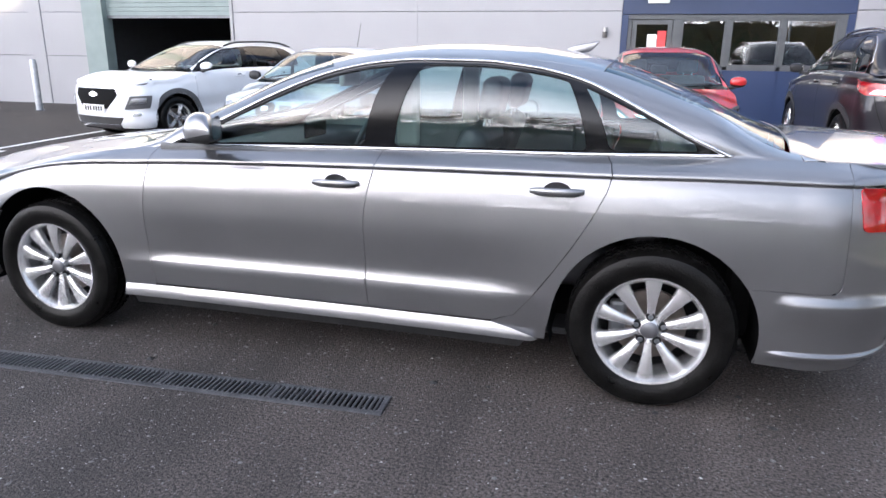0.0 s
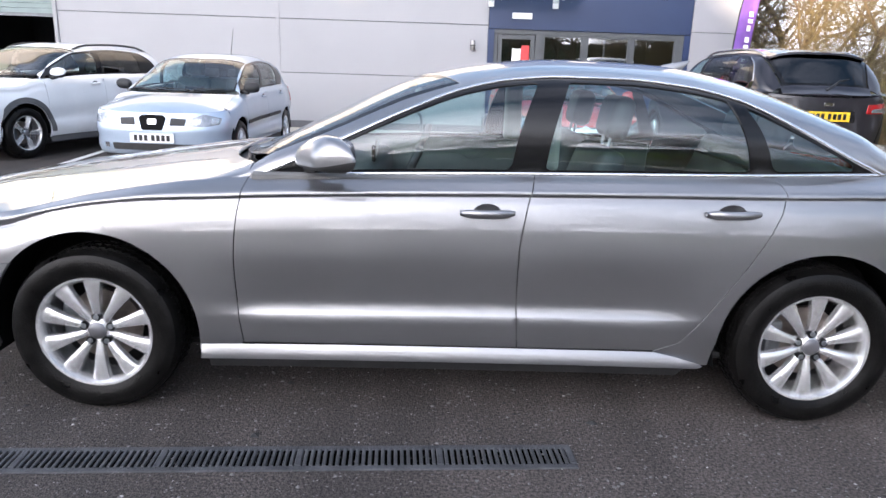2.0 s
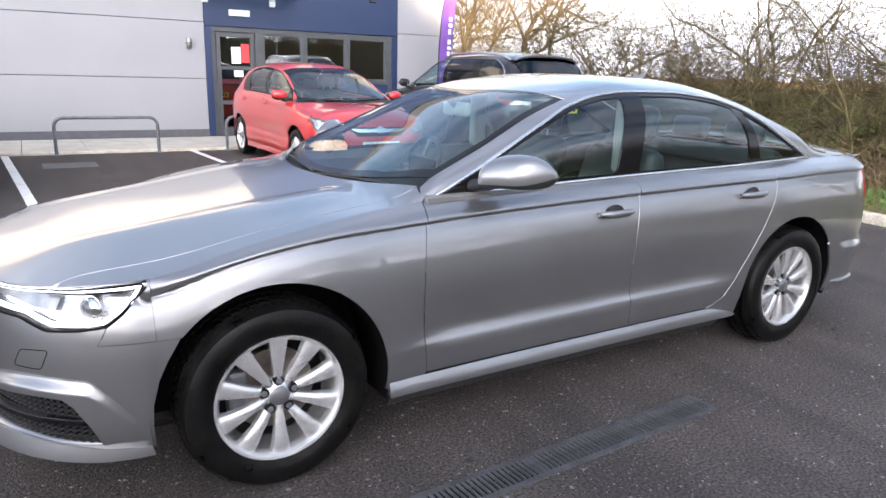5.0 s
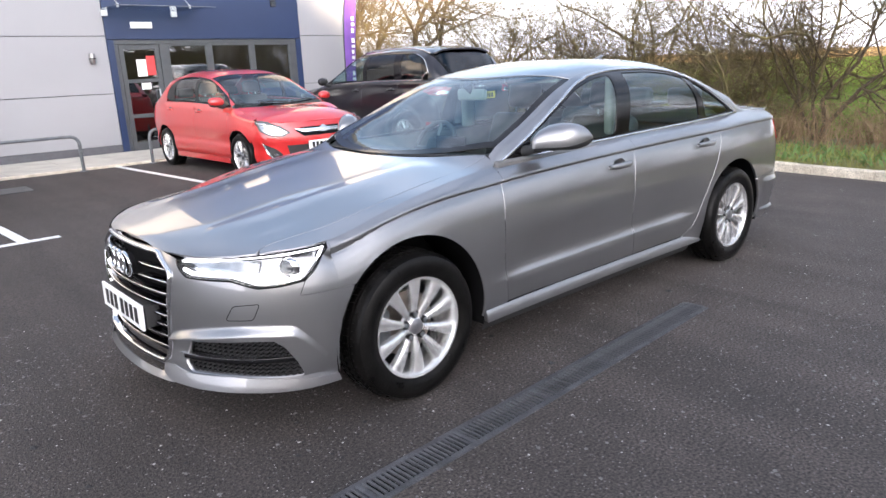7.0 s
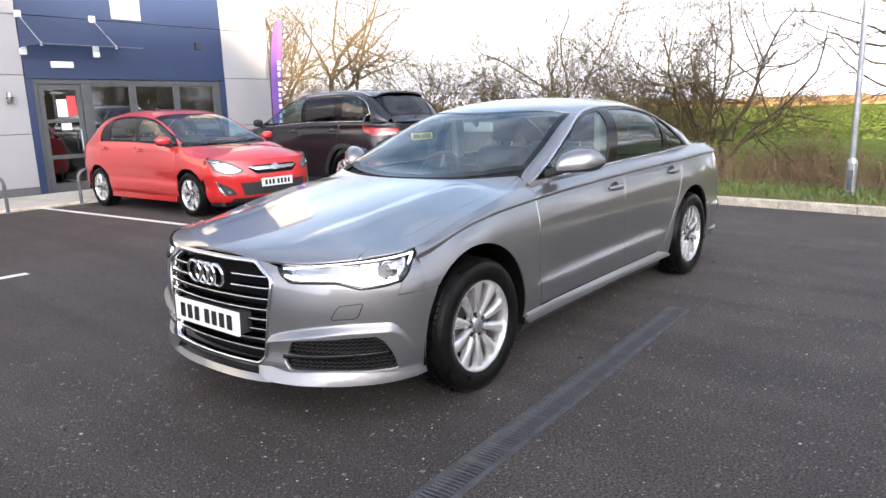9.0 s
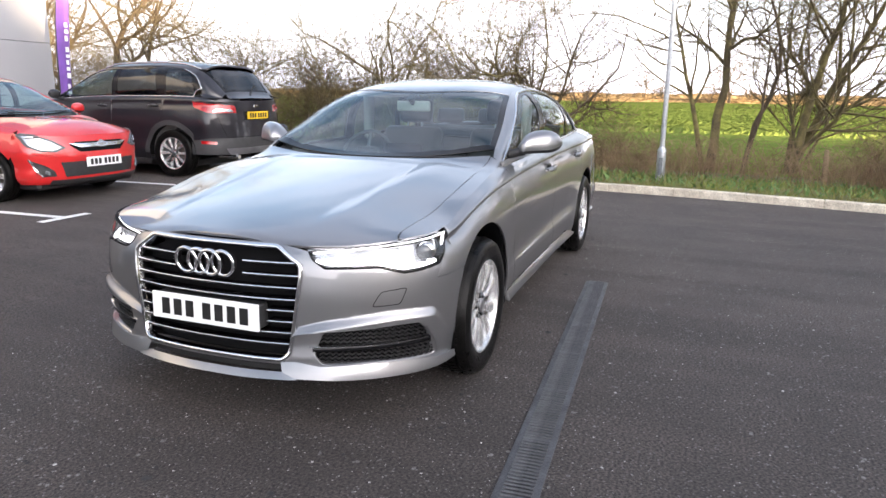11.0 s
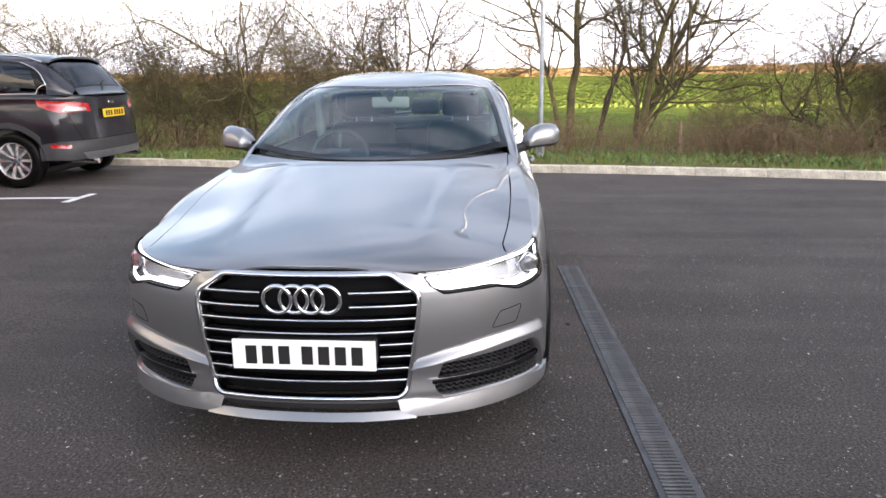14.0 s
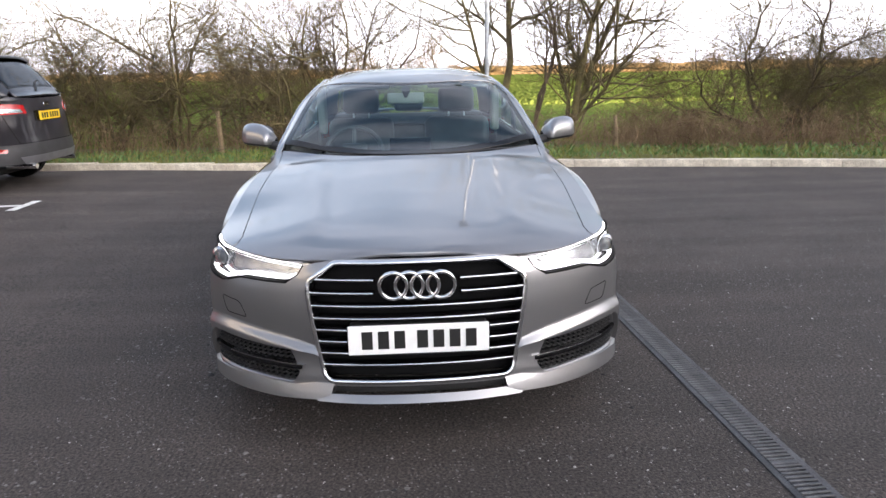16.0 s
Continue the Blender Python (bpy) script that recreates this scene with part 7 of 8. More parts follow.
tube("rear_wiper", [(2.13, 0.0, 1.22), (2.04, 0.20, 1.34), (2.02, 0.32, 1.36)], [0.02, 0.010, 0.006], M["matt_black"], suv_car, 6)

blue_car, blue_shape = parked_car("hatchback_car", "pale metallic blue five-door hatchback with black mirrors", (-3.36, 6.74, 0.05), 88.5, M["ice_blue"], dict(
    nose=-2.03, tail=1.92, axle=1.23, half_width=0.849, height=1.441, cowl_x=-1.08, cowl_z=0.93, hood_z=0.74, belt_z=0.99, header_x=-0.22, roof_end_x=1.28, gate_x=1.70, arch=0.35, tyre=0.300, rim=0.195,
    mid_gap=0.12, glass_end=1.36, rear_pane_end=0.98, quarter_pane=None, glass="pane", spokes=7, spoke_style=TWIN, rub_strip=True, mirror="matt_black",
    front_parts=[("headlamp", [(0.40, 0.575), (0.62, 0.565), (0.78, 0.59), (0.84, 0.66), (0.62, 0.71), (0.47, 0.665)], "lamp_dark", 0.004), ("reflector_bowl", [(0.46, 0.59), (0.55, 0.585), (0.58, 0.655), (0.50, 0.65)], "lamp_bowl", 0.009), ("indicator", [(0.68, 0.60), (0.77, 0.605), (0.79, 0.65), (0.70, 0.67)], "lamp_bowl", 0.009), ("grille_slot", [(0.20, 0.575), (0.38, 0.575), (0.40, 0.655), (0.22, 0.665)], "matt_black", 0.003),
                 ("fog_lamp", [(0.56, 0.30), (0.63, 0.30), (0.64, 0.36), (0.57, 0.36)], "lamp_bowl", 0.006)],
    front_centre=[("grille", [(-0.12, 0.52), (0.12, 0.52), (0.165, 0.66), (0.13, 0.695), (-0.13, 0.695), (-0.165, 0.66)], "gap", 0.006), ("badge", [(-0.05, 0.585), (0.05, 0.585), (0.05, 0.645), (-0.05, 0.645)], "chrome", 0.016), ("lower_grille", [(-0.50, 0.28), (0.50, 0.28), (0.52, 0.36), (-0.52, 0.36)], "matt_black", 0.003)],
    rear_parts=[("tail_lamp", [(-0.02, 0.95), (-0.04, 0.72), (-0.22, 0.72), (-0.20, 0.95)], "red_lens", 0.006)], rear_centre=[], plate_front=0.43, plate_rear=0.70))
tube("aerial", [(1.10, 0, blue_shape.top(1.10)), (1.13, 0, blue_shape.top(1.10) + 0.04), (1.30, 0, blue_shape.top(1.10) + 0.42)], [0.014, 0.006, 0.003], M["matt_black"], blue_car, 6)

white_car, white_shape = parked_car("crossover_car", "white crossover car with grey plastic wheel arch trim", (-5.87, 7.15, 0.05), 73.5, M["white_paint"], dict(
    nose=-2.12, tail=2.045, axle=1.30, half_width=0.90, height=1.53, cowl_x=-1.05, cowl_z=1.04, hood_z=0.90, belt_z=1.09, header_x=-0.22, roof_end_x=1.45, gate_x=1.86, arch=0.385, tyre=0.335, rim=0.222,
    mid_gap=0.16, glass_end=1.46, rear_pane_end=1.05, quarter_pane=None, glass="dark_pane", spokes=5, spoke_style=TWIN, cladding="grey_plastic", rails="matt_black", spoiler=True, sill="grey_plastic",
    front_parts=[("running_lamp", [(0.56, 0.815), (0.93, 0.855), (0.99, 0.885), (0.60, 0.845)], "lamp_bowl", 0.006), ("lamp_pod", [(0.62, 0.50), (0.98, 0.52), (1.02, 0.70), (0.70, 0.69)], "grey_plastic", 0.010), ("headlamp", [(0.68, 0.575), (0.92, 0.585), (0.94, 0.665), (0.73, 0.66)], "lamp_bowl", 0.018), ("fog_lamp", [(0.72, 0.40), (0.86, 0.41), (0.86, 0.45), (0.74, 0.44)], "lamp_bowl", 0.008)],
    front_centre=[("grille", [(-0.30, 0.50), (0.30, 0.50), (0.50, 0.70), (0.46, 0.79), (-0.46, 0.79), (-0.50, 0.70)], "gap", 0.004), ("badge", [(-0.09, 0.685), (0, 0.665), (0.09, 0.685), (0.10, 0.715), (0, 0.75), (-0.10, 0.715)], "chrome", 0.016), ("lower_grille", [(-0.5, 0.26), (0.5, 0.26), (0.58, 0.38), (-0.58, 0.38)], "matt_black", 0.004), ("skid_plate", [(-0.55, 0.22), (0.55, 0.22), (0.52, 0.275), (-0.52, 0.275)], "satin", 0.012),
                  ("bonnet_slot", [(-0.34, 0.822), (0.34, 0.822), (0.34, 0.830), (-0.34, 0.830)], "gap", 0.004)],
    rear_parts=[("tail_lamp", [(-0.02, 0.98), (-0.04, 0.90), (-0.30, 0.90), (-0.30, 0.97)], "red_lens", 0.006)], rear_centre=[], plate_front=0.50, plate_rear=0.75))

# ---- entrance and fittings on the building ----
M.update(
    shop_glass=glass("shopfront_glass", (0.45, 0.50, 0.50), 0.24),
    canopy_glass=glass("canopy_pane", (0.90, 0.94, 0.93), 0.03),
    dim_room=material("dim_room_wall", (0.16, 0.15, 0.15), 0.85, var=0.15, scale=2),
    lamp_body=material("brushed_lamp", (0.30, 0.29, 0.28), 0.35, metal=0.8, var=0.1, scale=20),
)
entrance = thing("window_1", label="grey aluminium shopfront with glazed door and windows in a blue surround", category="shopfront", kind="structure")
entrance.matrix_basis = UNIT
FR = M["frame_grey"]


def bar(x0, x1, z0, z1, y0=0.02, y1=0.09, name="window_frame", mat=None, parent=None):
    return part(name, box_bm((x0, y0, z0), (x1, y1, z1), 0.004), mat or FR, parent or entrance)


bar(1.20, 5.28, 2.24, 2.33)
for x0, x1 in ((1.20, 1.28), (2.09, 2.26), (3.11, 3.20), (4.12, 4.20), (5.12, 5.28)):
    bar(x0, x1, 0.10, 2.24)
bar(2.26, 5.12, 1.26, 1.34)
for x0, x1 in ((2.26, 3.11), (3.20, 4.12), (4.20, 5.12)):
    p = part("window_pane", box_bm((x0, 0.05, 1.34), (x1, 0.058, 2.24)), M["shop_glass"], entrance)
    p.visible_shadow = False
    for a, b, c, d in ((x0, x0 + 0.035, 1.34, 2.24), (x1 - 0.035, x1, 1.34, 2.24), (x0 + 0.035, x1 - 0.035, 1.34, 1.375), (x0 + 0.035, x1 - 0.035, 2.205, 2.24)):
        bar(a, b, c, d, 0.03, 0.075, "sash")
    part("blue_panel", box_bm((x0 - 0.05, 0.0, 0.12), (x1 + 0.05, 0.04, 1.26), 0.003), M["blue"], entrance)
door = part("glazed_door", box_bm((1.29, 0.035, 0.14), (1.38, 0.085, 2.23), 0.004), FR, entrance, "grey aluminium framed glass entrance door, closed")
for x0, x1, z0, z1 in ((1.99, 2.08, 0.14, 2.23), (1.38, 1.99, 2.14, 2.23), (1.38, 1.99, 1.50, 1.57), (1.38, 1.99, 0.80, 0.88), (1.38, 1.99, 0.14, 0.32)):
    bar(x0, x1, z0, z1, 0.035, 0.085, "door_rail", FR, door)
for z0, z1 in ((1.57, 2.14), (0.88, 1.50), (0.32, 0.80)):
    part("door_pane", box_bm((1.38, 0.056, z0), (1.99, 0.062, z1)), M["shop_glass"], door).visible_shadow = False
tube("pull_handle", [(1.96, -0.0, 0.95), (1.96, -0.05, 0.95), (1.96, -0.05, 1.35), (1.96, -0.0, 1.35)], 0.014, M["steel"], door, 8)
for nm, x0, x1, z0, z1, mt in (("notice", 1.60, 1.79, 1.62, 1.95, "paper"), ("poster", 1.80, 1.97, 1.64, 2.02, "red_paper"), ("notice", 1.64, 1.83, 1.36, 1.49, "paper"), ("notice", 1.50, 1.76, 0.17, 0.26, "paper")):
    sheet = tagged(part(nm, box_bm((x0, 0.050, z0), (x1, 0.0535, z1)), M[mt]), "printed paper notice stuck to the entrance door glass" if mt == "paper" else "red printed poster stuck to the entrance door glass", "notice")
    sheet.matrix_basis = UNIT
room = thing("reception_room", label="dim reception room behind the shopfront", category="room", kind="structure")
room.matrix_basis = UNIT
for lo, hi in (((1.0, 3.2, 0.09), (5.5, 3.3, 2.9)), ((0.9, 0.24, 0.09), (1.0, 3.3, 2.9)), ((5.5, 0.24, 0.09), (5.6, 3.3, 2.9)), ((0.9, 0.24, 2.9), (5.6, 3.3, 3.0))):
    part("room_wall", box_bm(lo, hi), M["dim_room"], room)

sign = tagged(part("wall_sign", box_bm((1.56, -0.055, 2.545), (1.98, -0.013, 2.665), 0.006, 2), M["white_plastic"]), "blank white rectangular sign on blue cladding", "sign")
sign.matrix_basis = UNIT
numeral = tagged(part("wall_numeral", box_bm((2.86, -0.035, 3.535), (3.49, -0.014, 4.30), 0.01, 2), M["cladding"]), "plain pale grey raised bar on blue cladding", "sign")
numeral.matrix_basis = UNIT
lamp = thing("wall_lamp", label="brushed steel cylinder up-and-down wall lamp", category="lamp")
lamp.matrix_basis = UNIT @ pose(0.746, 0, 1.88)
v, f = lathe([(0.0, 0.0), (0.045, 0.0), (0.048, 0.004), (0.048, 0.196), (0.045, 0.20), (0.0, 0.20)], 20)
mesh_object("cylinder", [(x, -0.07 + z, y) for x, y, z in v], f, M["lamp_body"], lamp, smooth=True).data.set_sharp_from_angle(angle=radians(40))
part("bracket", box_bm((-0.03, -0.03, 0.06), (0.03, 0.0, 0.14), 0.004), M["lamp_body"], lamp)
part("lamp_band", box_bm((-0.05, -0.122, 0.095), (0.05, -0.02, 0.108), 0.004), M["gap"], lamp)
canopy = thing("entrance_canopy", label="thin glass entrance canopy hung on steel rods", category="canopy")
canopy.matrix_basis = UNIT
part("canopy_glass", box_bm((1.02, -0.95, 2.885), (2.95, -0.02, 2.897), 0.003), M["canopy_glass"], canopy).visible_shadow = False
part("canopy_edge", box_bm((1.02, -0.957, 2.884), (2.95, -0.951, 2.898), 0.001), M["steel_dark"], canopy)
for x in (1.10, 2.46):
    tube("tie_rod", [(x, -0.02, 3.50), (x, -0.86, 2.91)], 0.010, M["steel"], canopy, 8)
    part("rod_plate", box_bm((x - 0.06, -0.04, 3.44), (x + 0.06, -0.013, 3.56), 0.004), M["white_plastic"], canopy)
    part("wall_clamp", box_bm((x - 0.06, -0.06, 2.77), (x + 0.06, -0.013, 2.88), 0.004), M["white_plastic"], canopy)
    tube("rod_end", [(x, -0.86, 2.86), (x, -0.86, 2.93)], 0.022, M["steel"], canopy, 8)
vent = thing("wall_vent", label="small black louvred wall vent", category="vent")
vent.matrix_basis = UNIT @ pose(4.77, 0, 3.02)
part("vent_frame", box_bm((-0.07, -0.03, 0), (0.07, -0.013, 0.15), 0.004), M["gap"], vent)
for k in range(4):
    part("louvre", box_bm((-0.06, -0.042, 0.015 + 0.034 * k), (0.06, -0.03, 0.035 + 0.034 * k), 0.003), M["frame_grey"], vent)


def guard_hoop(x0, x1, y, h=0.61):
    hoop = thing("guard_hoop", (0, 0, 0), 0, "grey galvanised steel tube guard hoop fixed before the wall", "barrier", "guard hoops")
    r, n = 0.13, 6
    pts = [(x0, y, 0.04), (x0, y, h - r)] + [(x0 + r - r * math.cos(a), y, h - r + r * math.sin(a)) for a in [math.pi / 2 * k / n for k in range(1, n + 1)]]
    pts += [(x1 - r + r * math.sin(a), y, h - r + r * math.cos(a)) for a in [math.pi / 2 * k / n for k in range(n + 1)]] + [(x1, y, 0.04)]
    tube("hoop_tube", pts, 0.026, M["steel_dark"], hoop, 10)
    for x in (x0, x1):
        v, f = lathe([(0.0, 0.012), (0.06, 0.012), (0.065, 0.0)], 16)
        mesh_object("base_flange", [(x + a, y + c, b + 0.05) for a, b, c in v], f, M["steel_dark"], hoop)
    return hoop


guard_hoop(-1.75, -0.29, 8.86)
guard_hoop(0.80, 2.3, 8.86)
for x in (-11.62, -12.88):
    bollard = thing("bollard", (x, 9.2, 0.05), 0, "round galvanised steel bollard with a domed top", "bollard", "bollards")
    v, f = lathe([(0.0, 1.12), (0.04, 1.115), (0.065, 1.09), (0.072, 1.06), (0.072, 0.0)], 18)
    mesh_object("post", [(a, c, b) for a, b, c in v], f, M["steel"], bollard, smooth=True)
    v, f = lathe([(0.073, 0.0), (0.11, 0.0), (0.105, 0.012), (0.073, 0.014)], 18)
    mesh_object("base_flange", [(a, c, b) for a, b, c in v], f, M["steel_dark"], bollard)

# feather flag
flag = thing("feather_flag", (5.55, 9.9, 0.08), 8, "tall purple feather flag with a white printed band", "flag")
pole = [(0, 0, 0), (0, 0, 1.2), (0.015, 0, 1.9), (0.062, 0, 2.5), (0.142, 0, 2.95), (0.262, 0, 3.25), (0.37, 0, 3.37)]
tube("flag_pole", pole, [0.016, 0.014, 0.012, 0.010, 0.008, 0.006, 0.005], M["matt_black"], flag, 8)
v, f, n, w = [], [], 26, 9
curve_x = spline([(0.45, 0.01), (1.2, 0.012), (1.9, 0.02), (2.5, 0.07), (2.95, 0.15), (3.25, 0.27), (3.36, 0.36)])
for i in range(n + 1):
    z = 0.45 + 2.90 * i / n
    x0, x1 = curve_x(z), 0.48 - 0.20 * (1 - i / n)
    x1 = max(x1, x0 + 0.02)
    for j in range(w + 1):
        q = j / w
        v.append((x0 + (x1 - x0) * q, 0.025 * math.sin(5 * q + 1.7 * z) * q, z))
for i in range(n):
    for j in range(w):
        a = i * (w + 1) + j
        f.append((a, a + 1, a + w + 2, a + w + 1))
cloth = mesh_object("flag_cloth", v, f, M["flag"], flag, smooth=True)
cloth.modifiers.new("thick", "SOLIDIFY").thickness = 0.003
z = 0.75
for k in range(13):
    hgt = (0.10, 0.07, 0.085, 0.06, 0.095)[k % 5]
    part("print_bar", box_bm((0.12 + 0.05 * z, -0.034, z), (0.12 + 0.05 * z + (0.085, 0.07, 0.095)[k % 3], -0.028, z + hgt), 0.002), M["flag_white"], flag)
    z += hgt + (0.11 if k % 5 == 4 else 0.045)
part("flag_base", box_bm((-0.2, -0.2, 0), (0.2, 0.2, 0.03), 0.005), M["matt_black"], flag)

# street lamp at the verge
mast = thing("street_lamp", (6.40, -1.28, 0.06), 0, "tall grey galvanised street lamp post with a stepped base", "street lamp")
tube("base_tube", [(0, 0, -0.05), (0, 0, 0.47)], 0.066, M["steel"], mast, 18)
tube("collar", [(0, 0, 0.47), (0, 0, 0.50), (0, 0, 0.54)], [0.068, 0.062, 0.040], M["steel"], mast, 18)
tube("shaft", [(0, 0, 0.53), (0, 0, 6.2)], [0.038, 0.030], M["steel"], mast, 14)
part("lantern", box_bm((-0.65, -0.12, 6.15), (0.05, 0.12, 6.24), 0.03, 3), M["grey_plastic"], mast)
part("lantern_glass", box_bm((-0.60, -0.09, 6.135), (-0.2, 0.09, 6.151), 0.004), M["lens"], mast)
part("access_door", box_bm((-0.070, -0.03, 0.12), (-0.055, 0.03, 0.38), 0.004), M["steel_dark"], mast)

# ---- trees, hedge and undergrowth ----
def limbs(rng, start, aim, length, radius, level, top, out, wander=0.22, lift=0.10, bare=0.25, kids=(5, 7, 6, 4), spread=0.85):
    """Grow one limb and its side shoots into out, as (level, points, radii)."""
    steps = 9 if level == 0 else (6 if level == 1 else (4 if level < 3 else 2))
    p, d = Vector(start), Vector(aim).normalized()
    pts, rad = [p.copy()], [radius]
    for k in range(steps):
        d = (d + Vector((rng.gauss(0, wander), rng.gauss(0, wander), rng.gauss(0, wander) + lift))).normalized()
        p = p + d * (length / steps)
        pts.append(p.copy())
        rad.append(max(0.0016, radius * (1 - 0.78 * (k + 1) / steps)))
    out.append((level, pts, rad))
    if level >= top:
        return
    for _ in range(kids[level] + rng.randint(-1, 1)):
        q = bare + (1 - bare) * rng.random()
        i = min(steps - 1, int(q * steps))
        f = q * steps - i
        o = pts[i].lerp(pts[i + 1], f)
        along = (pts[i + 1] - pts[i]).normalized()
        side = Vector((rng.gauss(0, 1), rng.gauss(0, 1), rng.gauss(0, 0.7)))
        side = (side - along * side.dot(along)).normalized()
        aim2 = along * (1 - spread * 0.55) + side * spread
        limbs(rng, o, aim2, length * rng.uniform(0.38, 0.62), max(0.0022, (rad[i] * (1 - f) + rad[i + 1] * f) * 0.62), level + 1, top, out, wander * 1.12, lift * 0.8, 0.12, kids, spread)


def wood_mesh(name, out, mat, levels=None):
    v, f = [], []
    for level, pts, rad in out:
        if levels and level not in levels:
            continue
        a, b = tube_data(pts, rad, 7 if level == 0 else (5 if level == 1 else 3), False)
        n = len(v)
        v += a
        f += [tuple(i + n for i in t) for t in b]
    me = bpy.data.meshes.new(name)
    me.from_pydata([tuple(p) for p in v], [], f)
    me.shade_smooth()
    me.materials.append(mat)
    return me


def tree(name, seed, at, label, stems, top, mat, twig_mat, kids=(5, 7, 6, 4), wander=0.22, lift=0.10, spread=0.85, bare=0.25, turn=0.0, group=""):
    """A leafless tree: stems are (lean x, lean y, height, radius)."""
    rng = random.Random(seed)
    out = []
    for lx, ly, hgt, r in stems:
        limbs(rng, (rng.uniform(-0.1, 0.1), rng.uniform(-0.1, 0.1), -0.1), (lx, ly, 1), hgt, r, 0, top, out, wander, lift, bare, kids, spread)
    ob = thing(name, at, turn, label, "bush" if "bush" in name else "tree", group)
    for nm, lv, m in (("trunk", (0,), mat), ("limb_work", (1,), mat), ("twig_work", tuple(range(2, top + 1)), twig_mat)):
        c = new(nm, wood_mesh(nm, out, m, lv))
        c.parent = ob
        if nm == "twig_work":
            c["kind"] = "stuff"
    return ob


BARK, TWIG, LICHEN = M["bark"], M["twig"], M["lichen_bark"]
thorn = "leafless tangled hawthorn hedge bush with lichen-flecked twigs"
rng = random.Random(21)


def bush(seed, h):
    r = random.Random(seed)
    stems = [(r.gauss(0, 0.34), r.gauss(0, 0.5), h * r.uniform(0.65, 1.0), r.uniform(0.022, 0.045)) for _ in range(7)]
    return tree("hedge_bush", seed, (0, 0, -50), thorn, stems, 3, LICHEN, TWIG, kids=(9, 8, 5), wander=0.36, lift=0.085, spread=1.05, bare=0.26, group="boundary hedge")


bushes = [bush(s, h) for s, h in ((1, 3.5), (2, 3.2), (3, 3.8), (4, 3.0))]
row = []
y = 1.9
k = 0
while y < 30:
    row.append((8.7 + 0.085 * y + rng.uniform(-0.35, 0.35), y, rng.uniform(0.92, 1.2) * (1.0 if y < 12 else 1.2), k))
    y += rng.uniform(1.0, 1.45) * (1.0 if y < 9 else 1.6)
    k += 1
for x, y, s, k in row:
    src = bushes[k % 4]
    m = pose(x, y, -0.05, 0, 0, rng.uniform(0, 360)) @ Matrix.Diagonal((s, s, s * (1.14 if y < 9 else 0.95), 1))
    ob = copy_thing(src, pose(0, 0, 0))
    ob.matrix_basis = m
for x, y, s, k in ((8.6, -7.7, 0.62, 3), (8.9, -8.1, 0.7, 2), (8.3, -9.6, 0.7, 0), (9.2, -8.8, 0.75, 1), (9.0, -11.0, 0.9, 0), (9.0, -13.2, 1.0, 2)):
    copy_thing(bushes[k], pose(0, 0, 0)).matrix_basis = pose(x, y, -0.05, 0, 0, 77 * k) @ Matrix.Diagonal((s, s, s, 1))
low = random.Random(77)


def thicket(seed):
    r = random.Random(seed)
    stems = [(r.gauss(0, 0.5), r.gauss(0, 0.6), r.uniform(0.6, 1.15), r.uniform(0.006, 0.011)) for _ in range(16)]
    return tree("bramble_bush", seed, (0, 0, -50), "tangled leafless brown bramble thicket in the verge", stems, 2, M["stalk"], M["stalk"], kids=(7, 5, 3), wander=0.30, lift=0.04, spread=0.9, bare=0.10, group="bramble thickets")


thickets = [thicket(s) for s in (41, 42, 43)]
for k in range(19):
    y = low.uniform(-12, 2.0)
    s = low.uniform(0.7, 1.25)
    copy_thing(thickets[k % 3], pose(0, 0, 0)).matrix_basis = pose(kerb_x(max(-14, y)) + 0.1 + low.uniform(1.7, 3.9), y, -0.02, 0, 0, low.uniform(0, 360)) @ Matrix.Diagonal((s, s, s * 0.9, 1))
for src, (x, y, a) in zip(thickets, ((9.3, -4.6, 15), (9.1, -5.9, 130), (9.2, 0.2, 250))):
    src.matrix_basis = pose(x, y, -0.02, 0, 0, a)
for src, (x, y, a) in zip(bushes, ((9.4, 2.8, 10), (9.3, 5.6, 80), (9.6, 9.1, 200), (9.8, 13.0, 300))):
    src.matrix_basis = pose(x, y, -0.05, 0, 0, a)

tall = "tall leafless hedgerow tree with dark forked stems"
tree("hedgerow_tree", 11, (9.69, -2.02, -0.05), tall, [(0.02, 0.0, 5.2, 0.095), (-0.03, 0.10, 4.4, 0.055)], 3, LICHEN, TWIG, kids=(12, 9, 7), wander=0.17, lift=0.12, spread=0.80, bare=0.30)
tree("hedgerow_tree", 12, (9.55, -2.62, -0.05), tall, [(0.03, -0.10, 4.6, 0.05), (0.1, 0.05, 3.6, 0.035)], 3, BARK, TWIG, kids=(9, 8, 6), wander=0.18, lift=0.12, spread=0.8, bare=0.35)
tree("hedgerow_tree", 13, (9.85, -3.45, -0.05), "spreading many-stemmed leafless tree in the hedgerow", [(0.0, 0.08, 5.2, 0.085), (0.05, -0.08, 5.4, 0.09), (0.0, -0.20, 4.8, 0.045), (0.1, 0.16, 4.2, 0.036), (-0.1, -0.02, 4.4, 0.036), (0.1, -0.30, 3.8, 0.028), (0, -0.42, 3.4, 0.024), (0, 0.28, 3.2, 0.022)], 3, LICHEN, TWIG,
     kids=(11, 9, 6), wander=0.17, lift=0.11, spread=0.82, bare=0.16)
